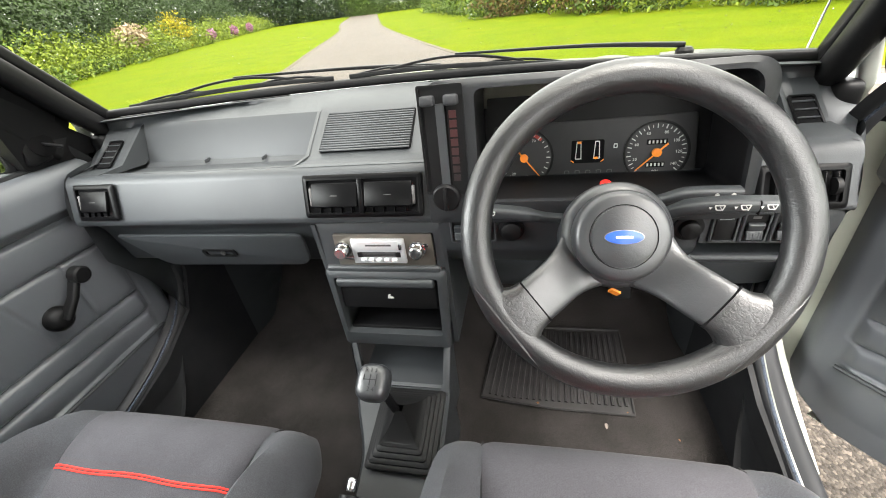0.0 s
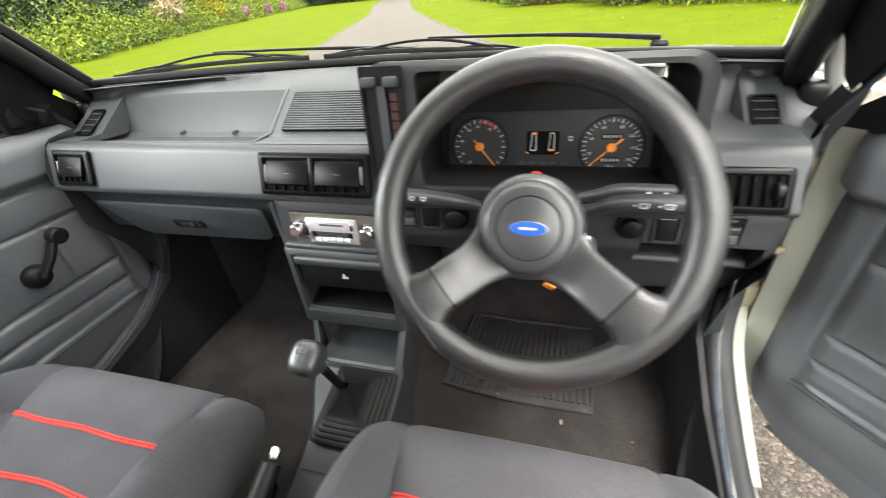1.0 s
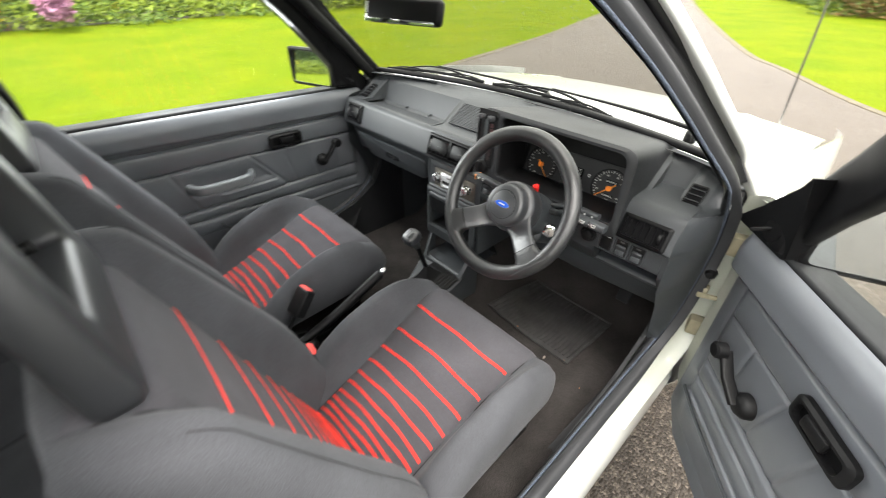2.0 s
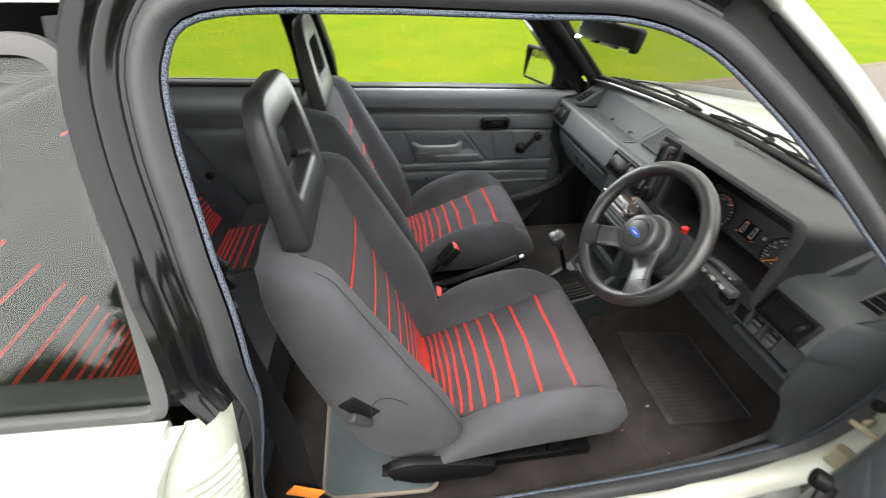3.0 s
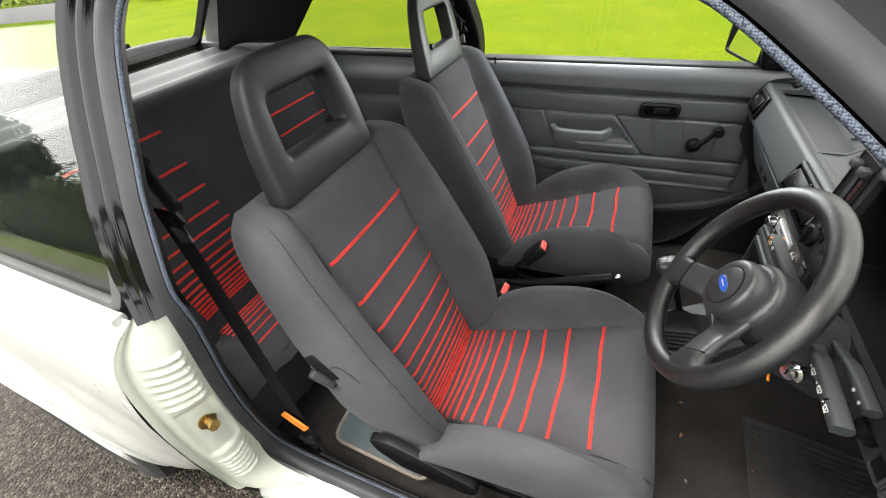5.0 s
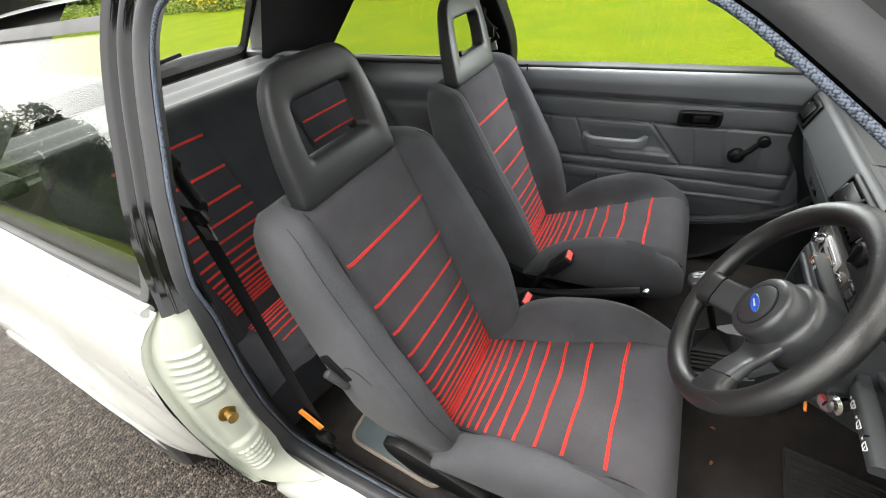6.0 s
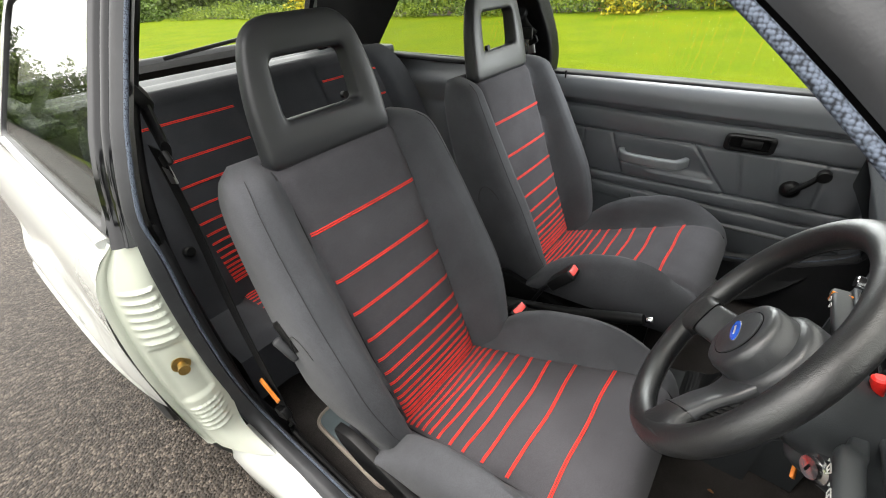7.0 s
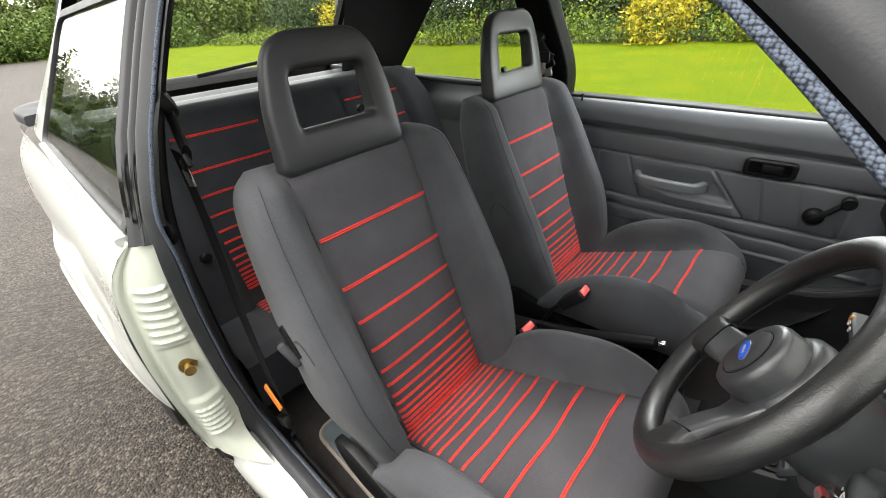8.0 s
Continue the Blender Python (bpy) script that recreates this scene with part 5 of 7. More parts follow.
def dash_end(sgn, edge):
    """The dash's end, turning forward to the doorway trim."""
    def f(u, v):
        z = lerp(0.47, 0.866, u)
        front = table([(0.47, 0.78), (0.60, 0.735), (0.66, 0.70), (0.69, 0.683), (0.77, 0.682), (0.79, 0.672), (0.858, 0.70), (0.866, 0.712)], z)
        back = table([(0.475, 0.768), (0.56, 0.81), (0.66, 0.823), (0.76, 0.817), (0.86, 0.792), (0.925, 0.745)], z)
        back = max(back, front + 0.004)
        a, b = Vector((edge, front, z)), Vector((seal_x(back, z) - 0.006, back, z))
        p = a.lerp(b, v)
        p.x += 0.006 * math.sin(math.pi * v)
        return Vector((sgn * p.x, p.y, p.z))
    return grid(f, 60, 10)


def dash_corner(sgn, edge):
    """The top of the dash's end, falling to the doorway and the pillar."""
    def f(u, v):
        y = lerp(0.706, 0.9, u)
        z = table([(0.70, 0.864), (0.765, 0.865), (0.775, 0.868), (0.852, 0.917), (0.868, 0.923), (0.9, 0.93)], y)
        out = table([(0.70, 0.618), (0.74, 0.632), (0.78, 0.655), (0.8, 0.664), (0.9, 0.668)], y)
        return Vector((sgn * lerp(edge, max(out, edge + 0.003), v), y, z + 0.0005 - (0.004 + 0.05 * max(0, u - 0.4)) * v * v))
    return grid(f, 40, 10)


part("dash_corner", dash_corner(1, 0.61), DASH, dash, angle=50)
part("dash_corner", dash_corner(-1, 0.625), DASH, dash, angle=50)
for sgn in (1, -1):
    part("corner_filler", box((0.035, 0.11, 0.05), (sgn * 0.655, 0.862, 0.885), None, 0.012, 3), BLACK, dash)
part("dash_end", dash_end(1, 0.618), DASH, dash, angle=50)
part("dash_end", dash_end(-1, 0.637), DASH, dash, angle=50)

# glove box
gb = part("glovebox_lid", prism(rounded([(-0.60, 0.0), (-0.185, 0.0), (-0.20, -0.086), (-0.54, -0.092)], [0.01, 0.02, 0.03, 0.03]), Matrix(((1, 0, 0, 0), (0, -0.28, -0.96, 0.7045), (0, 0.96, -0.28, 0.738), (0, 0, 0, 1))), 0.006, bevel=0.003), DASH, dash, "closed glovebox lid")
lm = facing((-0.385, 0.7175, 0.692), (0, -0.96, -0.28))
latch = part("latch", ring_plate(rounded(rect(0.075, 0.02), 0.006), rounded(rect(0.06, 0.012), 0.004), lm @ Matrix.Translation((0, 0, 0.006)), 0.003), BLACK, gb, "black glovebox latch")
part("latch_lock", lathe([(0.003, 0), (0.005, 0.001), (0.005, 0.004)], lm @ Matrix.Translation((0.008, 0, 0.006)), 12), STEEL, gb)

# driver's side fascia below the binnacle
LOW_D = rounded([(1.05, 0.66), (0.75, 0.66), (0.722, 0.668), (0.686, 0.715), (0.68, 0.775), (0.688, 0.79), (0.72, 0.80), (1.05, 0.80)], [0.01, 0.02, 0.01, 0.008, 0.008, 0.01, 0, 0], 4)
LOW_TOP = rounded([(1.05, 0.728), (0.682, 0.728), (0.68, 0.732), (0.68, 0.775), (0.688, 0.79), (0.72, 0.80), (1.05, 0.80)], [0, 0.002, 0.002, 0.008, 0.01, 0, 0], 4)
LOW_FOOT = rounded([(1.05, 0.66), (0.758, 0.66), (0.728, 0.664), (0.714, 0.676), (0.722, 0.686), (1.05, 0.686)], [0, 0.02, 0.01, 0.006, 0.006, 0], 4)
part("driver_fascia", bar_x(LOW_D, 0.082, 0.455), DASH, dash, angle=30)
part("driver_fascia", bar_x(LOW_TOP, 0.455, 0.608), DASH, dash, angle=30)
part("driver_fascia", bar_x(LOW_FOOT, 0.455, 0.608), DASH, dash, angle=30)
part("driver_fascia", bar_x(LOW_D, 0.608, 0.619), DASH, dash, angle=30)
# near-black sheet painting the shade at the back of the cubby
part("cubby", box((0.153, 0.004, 0.05), (0.5315, 0.80, 0.707), None, 0), DARK, dash, "open cubby hole, its shade a near-black sheet")
UPP_D = rounded([(0.74, 0.784), (0.671, 0.784), (0.669, 0.79), (0.697, 0.857), (0.712, 0.867), (0.78, 0.868), (0.9, 0.868), (0.9, 0.784)], [0, 0.004, 0.004, 0.01, 0.01, 0, 0, 0], 4)
part("driver_fascia", bar_x(UPP_D, 0.494, 0.619), DASH, dash, angle=30)
part("knee_panel", prism(rounded([(0.13, 0.0), (0.64, 0.0), (0.62, -0.07), (0.40, -0.09), (0.15, -0.09)], 0.02), Matrix(((1, 0, 0, 0), (0, -0.35, -0.93, 0.76), (0, 0.93, -0.35, 0.655), (0, 0, 0, 1))), 0.01, bevel=0.003), DASH, dash)


def rocker(x, z, kind):
    """A rocker switch in the lower fascia."""
    m = facing((x, 0.6795, z), (0, -1, 0.03))
    s = part("switch", ring_plate(rounded(rect(0.0355, 0.049), 0.005), rounded(rect(0.028, 0.041), 0.003), m, 0.004, lip=0.0018), DASH, dash, "rocker switch in a raised grey surround")
    part("well", prism(rounded(rect(0.031, 0.044), 0.003), m, 0.0008), BLACK, s)
    if kind:
        put(m @ Matrix.Translation((0, 0.001, 0.003)) @ Euler((radians(20), 0, 0)).to_matrix().to_4x4(), "rocker", box((0.021, 0.013, 0.007), (0, 0, 0), None, 0.002), DASH, s)
        put(m @ Matrix.Translation((0, -0.0115, 0.003)) @ Euler((radians(-16), 0, 0)).to_matrix().to_4x4(), "rocker", box((0.021, 0.013, 0.007), (0, 0, 0), None, 0.002), DASH, s)
        for k in range(6):
            put(m @ Matrix.Translation((-0.0085 + k * 0.0034, -0.0115, 0.0066)) @ Euler((radians(-16), 0, 0)).to_matrix().to_4x4(), "grip_rib", box((0.0012, 0.011, 0.001), (0, 0, 0), None, 0), DASH, s)
        put(m @ Matrix.Translation((0, 0.0145, 0.0012)), "mark", box((0.01, 0.0035, 0.0005), (0, 0, 0), None, 0), DIMPRINT, s)
    else:
        put(m @ Matrix.Translation((0, 0.014, 0.0025)), "mark", box((0.018, 0.0016, 0.0006), (0, 0, 0), None, 0), PRINT, s)
        put(m @ Matrix.Translation((0, -0.003, 0.0012)), "blank", box((0.024, 0.03, 0.003), (0, 0, 0), None, 0.002), BLACK, s)


for x, z, k in ((0.482, 0.757, 0), (0.519, 0.757, 1), (0.556, 0.757, 1), (0.112, 0.758, 1), (0.150, 0.758, 0)):
    rocker(x, z, k)
part("dimmer_knob", lathe([(0.02, 0), (0.02, 0.003), (0.015, 0.004), (0.015, 0.012), (0.012, 0.014)], facing((0.190, 0.68, 0.757), (0, -1, 0)), 24), BLACK, dash)
part("dimmer_knob", lathe([(0.02, 0), (0.02, 0.003), (0.014, 0.004), (0.013, 0.013), (0.01, 0.015)], facing((0.437, 0.68, 0.757), (0, -1, 0)), 24), BLACK, dash)

# instrument binnacle
FACE = Matrix(((1, 0, 0, 0), (0, 0.09, -0.996, 0.683), (0, 0.996, 0.09, 0.875), (0, 0, 0, 1)))
hood_out = rounded([(0.068, -0.10), (0.502, -0.10), (0.497, 0.1), (0.075, 0.103)], [0.006, 0.02, 0.035, 0.03], 8)
hood_in = rounded([(0.146, -0.066), (0.486, -0.066), (0.478, 0.088), (0.146, 0.09)], [0.01, 0.012, 0.025, 0.012], 8)
part("binnacle", ring_plate(hood_out, hood_in, FACE, 0.012, lip=0.006), HOOD, dash, "square instrument binnacle")
n_h = len(hood_out)
part("binnacle_hood", grid(lambda u, v: (lambda p, q: FACE @ Vector((lerp(p[0], q[0], 0), p[1] - 0.02 * v, -0.24 * v)))(hood_out[round(u * n_h) % n_h], hood_in[round(u * n_h) % n_h]), n_h, 6, True), HOOD, dash)
part("binnacle_lining", grid(lambda u, v: (lambda q: FACE @ Vector((q[0], q[1] - 0.01 * v * (q[1] > 0), -0.115 * v)))(hood_in[round(u * n_h) % n_h]), n_h, 4, True), BLACK, dash)
IP = Matrix(((1, 0, 0, 0.315), (0, 0.22, -0.975, 0.797), (0, 0.975, 0.22, 0.839), (0, 0, 0, 1)))
cluster = part("instrument_panel", prism(rect(0.34, 0.14), IP, -0.004), BLACK, dash, "black instrument panel with orange needles")
part("panel_face", prism(rounded([(-0.16, -0.053), (0.155, -0.053), (0.15, 0.045), (-0.155, 0.04)], 0.006), IP, 0.003, bevel=0.001), material("instrument_face", (0.012, 0.0125, 0.0135), 0.55, var=0.15, var_size=30), cluster)
part("panel_cowl", prism(rounded([(-0.165, 0.047), (0.158, 0.052), (0.158, 0.085), (-0.165, 0.085)], 0.004), IP, 0.004), BLACK, cluster)


def dial(cx, cy, r, marks, start, end, labels, needle, tail):
    """A round gauge: ticks, figures, needle and its cap."""
    m = IP @ Matrix.Translation((cx, cy, 0.003))
    d = part("dial", lathe([(r, 0), (r + 0.001, 0.0014), (r + 0.004, 0.0014), (r + 0.004, 0.0)], m, 48), BLACK, cluster, "round black gauge")
    part("dial_face", lathe([(r + 0.0008, 0.0002), (0.002, 0.0006)], m, 48), material("gauge_face", (0.0125, 0.013, 0.014), 0.5, var=0.1, var_size=40), d)
    bm = bmesh.new()
    for i in range(marks):
        a = radians(lerp(start, end, i / (marks - 1)))
        long = i % 2 == 0
        b = box((0.0065 if long else 0.004, 0.0015 if long else 0.0009, 0.0004), (0, 0, 0), None, 0)
        b.transform(m @ Matrix.Rotation(a, 4, "Z") @ Matrix.Translation((r - 0.0045, 0, 0.0012)))
        join(bm, b)
    part("tick_ring", bm, PRINT, d)
    for text, a in labels:
        a = radians(a)
        words(text, m @ Matrix.Translation((math.cos(a) * (r - 0.0125), math.sin(a) * (r - 0.0125), 0.0012)), 0.0064, PRINT, d, "figures")
    nm = m @ Matrix.Rotation(radians(needle), 4, "Z")
    nb = bmesh.new()
    nb.faces.new([nb.verts.new(p) for p in ((-tail, -0.0014, 0.005), (r - 0.004, -0.0007, 0.005), (r - 0.004, 0.0007, 0.005), (-tail, 0.0014, 0.005))])
    r2 = bmesh.ops.extrude_face_region(nb, geom=nb.faces[:])
    bmesh.ops.translate(nb, vec=(0, 0, 0.0012), verts=[q for q in r2["geom"] if isinstance(q, bmesh.types.BMVert)])
    nb.transform(nm)
    part("needle", nb, ORANGE, d, "orange needle")
    part("needle_cap", lathe([(0.0066, 0.001), (0.0066, 0.0075), (0.005, 0.0085)], m, 24), ORANGE, d)
    return d, m


d1, m1 = dial(-0.106, -0.012, 0.0435, 23, 232, -52, (("10", 277), ("20", 237), ("30", 203), ("40", 165), ("50", 125), ("60", 97), ("70", 60)), -50, 0.014)
bm = bmesh.new()
for i in range(9):
    a = radians(88 - i * 5)
    b = box((0.005, 0.0044, 0.0004), (0, 0, 0), None, 0)
    b.transform(m1 @ Matrix.Rotation(a, 4, "Z") @ Matrix.Translation((0.039, 0, 0.0011)))
    join(bm, b)
part("red_zone", bm, material("red_print", (0.35, 0.03, 0.02), 0.6), d1)
d2, m2 = dial(0.096, -0.012, 0.0445, 29, 225, -42, (("20", 198), ("40", 157), ("60", 115), ("80", 68), ("100", 32), ("120", 0), ("140", -35)), 222, 0.02)
odo = part("odometer", prism(rounded(rect(0.03, 0.008, 0, 0.016), 0.001), m2, 0.0012), DARK, d2)
trip = part("trip_meter", prism(rounded(rect(0.027, 0.008, 0, -0.019), 0.001), m2, 0.0012), DARK, d2)
for i in range(5):
    for y in (0.016, -0.019):
        part("digit", prism(rect(0.0024, 0.0046, -0.011 + i * 0.0055, y), m2, 0.0016), PRINT, odo if y > 0 else trip)
words("MPH", m2 @ Matrix.Translation((0, -0.029, 0.0012)), 0.005, PRINT, d2, "unit_mark")
# middle display: car outline bars with warning lamps
part("display", prism(rounded(rect(0.05, 0.036, -0.006, -0.006), 0.003), IP @ Matrix.Translation((0, 0, 0.003)), 0.0012), DARK, cluster)
for x, c0 in ((-0.02, 1), (0.008, -1)):
    part("display_outline", ring_plate(rounded([(x - 0.005, -0.018), (x + 0.005, -0.018), (x + 0.004, 0.01), (x - 0.003, 0.01)], 0.001, 2), rounded([(x - 0.0036, -0.0165), (x + 0.0036, -0.0165), (x + 0.0028, 0.0085), (x - 0.002, 0.0085)], 0.001, 2), IP @ Matrix.Translation((0, 0, 0.0042)), 0.0004), PRINT, cluster)
    put(IP @ Matrix.Translation((x + 0.001 * c0, 0.0085 if c0 > 0 else -0.0165, 0.0046)), "display_mark", box((0.006, 0.0035, 0.0005), (0, 0, 0), None, 0), ORANGE, cluster)
    put(IP @ Matrix.Translation((x - 0.009 * c0, -0.021, 0.0046)) @ Matrix.Rotation(-0.6 * c0, 4, "Z"), "display_mark", box((0.006, 0.0016, 0.0005), (0, 0, 0), None, 0), ORANGE, cluster)
for i in range(5):
    part("warning_lamp", ring_plate(rounded(rect(0.008, 0.007, -0.037 + i * 0.0165, -0.039), 0.002, 2), rounded(rect(0.006, 0.005, -0.037 + i * 0.0165, -0.039), 0.0015, 2), IP @ Matrix.Translation((0, 0, 0.003)), 0.0004), DIMPRINT, cluster)
part("fuel_mark", ring_plate(rounded(rect(0.006, 0.007, 0.036, 0.001), 0.001, 2), rounded(rect(0.0035, 0.004, 0.036, 0.001), 0.001, 2), IP @ Matrix.Translation((0, 0, 0.003)), 0.0005), PRINT, cluster)

# heater column beside the instruments
hm = FACE @ Matrix.Translation((0.101, 0.006, 0.012))
heater = part("heater_panel", ring_plate(rounded(rect(0.062, 0.15, 0, 0.018), 0.004), rounded(rect(0.056, 0.144, 0, 0.018), 0.003), hm, 0.0025), BLACK, dash, "vertical heater slider panel")
part("panel_bed", prism(rounded(rect(0.058, 0.146, 0, 0.018), 0.003), hm, 0.001), BLACK, heater)
part("scale_bar", prism(rounded(rect(0.012, 0.118, -0.001, 0.01), 0.001), hm, 0.003), DASH, heater)
for i in range(8):
    part("scale_mark", prism(rect(0.010, 0.0095, 0.0155, 0.055 - i * 0.0125), hm, 0.0022), material("heat_red", (0.035 * (1 - i / 8) + 0.004, 0.004, 0.004), 0.5), heater)
for x in (-0.016, 0.0155):
    put(hm @ Matrix.Translation((x, 0.074, 0.007)), "slider_knob", box((0.019, 0.013, 0.014), (0, 0, 0), None, 0.003), GREYSEAL, heater)
    part("slider_track", prism(rounded(rect(0.003, 0.12, x - 0.009, 0.01), 0.001), hm, 0.0016), DARK, heater)
fk = facing((0.098, 0.674, 0.82), (0, -1, 0.05))
fan = part("fan_knob", lathe([(0.026, 0), (0.026, 0.002), (0.0215, 0.003), (0.0205, 0.014), (0.018, 0.016)], fk, 32), BLACK, dash, "round black fan knob")
put(fk @ Matrix.Translation((0, 0, 0.018)), "knob_grip", box((0.005, 0.036, 0.008), (0, 0, 0), None, 0.002), BLACK, fan)
for a in (90, 130, 160, 185):
    part("fan_mark", prism(rect(0.0045, 0.0022), fk @ Matrix.Rotation(radians(a), 4, "Z") @ Matrix.Translation((0.024, 0, 0)), 0.0024), PRINT, fan)

# centre stack
ST = Matrix(((1, 0, 0, 0), (0, 0.03, -1, 0.702), (0, 1, 0.03, 0.63), (0, 0, 0, 1)))
stack_out = [(-0.147, 0.046), (0.079, 0.046), (0.088, 0.138), (-0.15, 0.138)]
part("stack_surround", ring_plate(rounded(stack_out, 0.008), rounded([(-0.116, 0.05), (0.064, 0.05), (0.064, 0.117), (-0.116, 0.117)], 0.003), ST, 0.02, lip=0.004), DASH, dash)
part("stack_surround", ring_plate(rounded([(-0.1465, -0.137), (0.0705, -0.137), (0.079, 0.044), (-0.148, 0.044)], 0.008), rounded([(-0.134, -0.102), (0.058, -0.102), (0.062, 0.03), (-0.132, 0.03)], 0.006), ST @ Matrix.Translation((0, 0, 0.014)), 0.016, lip=0.006), DASH, dash)
for x, xx in ((-0.147, -0.144), (0.079, 0.072)):
    part("stack_cheek", bar_x([(0.685, 0.765), (0.69, 0.495), (0.95, 0.495), (0.95, 0.765)], x - 0.004, x + 0.004), DASH, dash)
part("stack_lip", box((0.212, 0.014, 0.014), (-0.036, 0.684, 0.6765), None, 0.005, 3), DASH, dash)
# near-black sheet as the shade deep in the stack
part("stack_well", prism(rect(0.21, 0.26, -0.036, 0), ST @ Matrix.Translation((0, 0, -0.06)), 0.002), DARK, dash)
part("drawer", box((0.186, 0.02, 0.058), (-0.036, 0.688, 0.617), pose(0, 0, 0, -6), 0.004), BLACK, dash, "black cassette drawer")
part("drawer_lip", box((0.184, 0.018, 0.018), (-0.036, 0.676, 0.651), None, 0.006, 3), DASH, dash)
part("drawer_mark", prism([(-0.006, 0), (0.006, 0.0), (0.005, 0.003), (-0.001, 0.004), (0.001, 0.008), (-0.003, 0.009)], facing((-0.03, 0.6745, 0.616), (0, -1, 0)), 0.002), PRINT, dash)
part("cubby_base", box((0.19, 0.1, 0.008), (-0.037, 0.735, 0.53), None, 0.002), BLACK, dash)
radio = thing("radio", "silver car cassette radio with two chrome knobs", "radio", (-0.033, 0.69, 0.684))
radio.matrix_basis = pose(-0.019, 0.69, 0.681)
RM = facing((-0.033, 0.690, 0.7135), (0, -1, 0.03))
part("surround", prism(rounded(rect(0.178, 0.064), 0.004), RM, 0.006, bevel=0.002), material("radio_bronze", (0.16, 0.145, 0.125), 0.4, metal=0.6, var=0.15, var_size=40), radio)
part("face", prism(rounded(rect(0.096, 0.048, -0.008, 0.0), 0.002), RM @ Matrix.Translation((0, 0, 0.006)), 0.004, bevel=0.001), SILVER, radio, "silver radio face")
part("cassette_slot", prism(rounded(rect(0.072, 0.014, -0.006, 0.013), 0.001), RM @ Matrix.Translation((0, 0, 0.0101)), 0.0012), SILVER, radio)
part("maker_mark", prism(rect(0.046, 0.0035, -0.006, 0.013), RM @ Matrix.Translation((0, 0, 0.0113)), 0.0003), DIMPRINT, radio)
part("tuning_scale", prism(rounded(rect(0.078, 0.010, -0.008, -0.006), 0.001), RM @ Matrix.Translation((0, 0, 0.0101)), 0.0008), BLACK, radio)
for i in range(3):
    part("scale_print", prism(rect(0.06, 0.0012, -0.008, -0.009 + i * 0.003), RM @ Matrix.Translation((0, 0, 0.0108)), 0.0003), DIMPRINT, radio)
for i in range(5):
    put(RM @ Matrix.Translation((-0.038 + i * 0.0142, -0.0175, 0.0115)), "preset_button", box((0.0085, 0.005, 0.005), (0, 0, 0), None, 0.001), SILVER, radio)
for x in (-0.072, 0.062):
    k = part("knob", lathe([(0.0145, 0), (0.0145, 0.004), (0.0115, 0.005), (0.0115, 0.018), (0.0095, 0.02)], RM @ Matrix.Translation((x, 0.004, 0.006)), 28), CHROME, radio, "chrome radio knob")
    put(RM @ Matrix.Translation((x + 0.008, 0.012 if x > 0 else -0.014, 0.008)), "knob_ring", box((0.022, 0.006, 0.003), (0, 0, 0), None, 0.001), CHROME, k)
put(RM @ Matrix.Translation((0.033, 0.011, 0.012)), "eject_key", box((0.006, 0.012, 0.006), (0, 0, 0), None, 0.002), CHROME, radio)


# ---- centre console ----
console = thing("centre_console", "grey moulded centre console with an open tray", "console", (-0.01, 0.55, 0.3))


def console_ring(y):
    """Left, right and top of the console at y."""
    return (table([(0.40, -0.072), (0.5, -0.076), (0.6, -0.112), (0.70, -0.146)], y), table([(0.40, 0.07), (0.55, 0.074), (0.70, 0.072)], y), table([(0.40, 0.345), (0.49, 0.362), (0.56, 0.382), (0.64, 0.408), (0.70, 0.50)], y))


def console_shell(u, v):
    y = lerp(0.385, 0.70, u)
    a, b, top = console_ring(y)
    pts = [(a - 0.012, 0.24), (a - 0.006, lerp(0.24, top, 0.6)), (a, top - 0.006), (a + 0.006, top), (lerp(a, b, 0.33), top), (lerp(a, b, 0.66), top), (b - 0.006, top), (b, top - 0.006), (b + 0.006, lerp(0.24, top, 0.6)), (b + 0.012, 0.24)]
    x, z = pts[round(v * 9)]
    return Vector((x, y, z))


part("console_body", grid(lambda u, v: console_shell(u * 0.83, v), 30, 10), DASH, console)
for sgn, i in ((-1, 0), (1, 1)):
    part("console_cheek", grid(lambda u, v: Vector((console_ring(lerp(0.645, 0.72, u))[i] + sgn * -0.004 * (1 - u), lerp(0.64, 0.72, u), lerp(0.3, table([(0.645, 0.41), (0.72, 0.515)], lerp(0.645, 0.72, u)), v))), 8, 6), DASH, console)
TR = Matrix(((1, 0, 0, -0.03), (0, 0.62, -0.785, 0.672), (0, 0.785, 0.62, 0.448), (0, 0, 0, 1)))
part("tray_frame", ring_plate(rounded([(-0.085, -0.062), (0.102, -0.062), (0.104, 0.066), (-0.118, 0.066)], 0.01, 5), rounded([(-0.073, -0.05), (0.09, -0.05), (0.09, 0.048), (-0.1, 0.048)], 0.014, 5), TR, 0.008, lip=0.004), DASH, console, "rounded rim of the console tray")
part("tray_floor", grid(lambda u, v: Vector((lerp(-0.115, 0.065, u), lerp(0.64, 0.83, v), 0.405 + 0.006 * (2 * u - 1) ** 4 + 0.01 * v)), 10, 6), DASH, console)
part("tray_back", grid(lambda u, v: Vector((lerp(-0.125, 0.07, u), lerp(0.83, 0.79, v), lerp(0.41, 0.5, v))), 4, 4), BLACK, console)
part("tray_roof", box((0.2, 0.12, 0.006), (-0.035, 0.76, 0.497), None, 0.002), DASH, console)
part("rear_cap", box((0.135, 0.07, 0.03), (0.0, 0.415, 0.338), pose(0, 0, 0, 8), 0.008, 3), DASH, console)

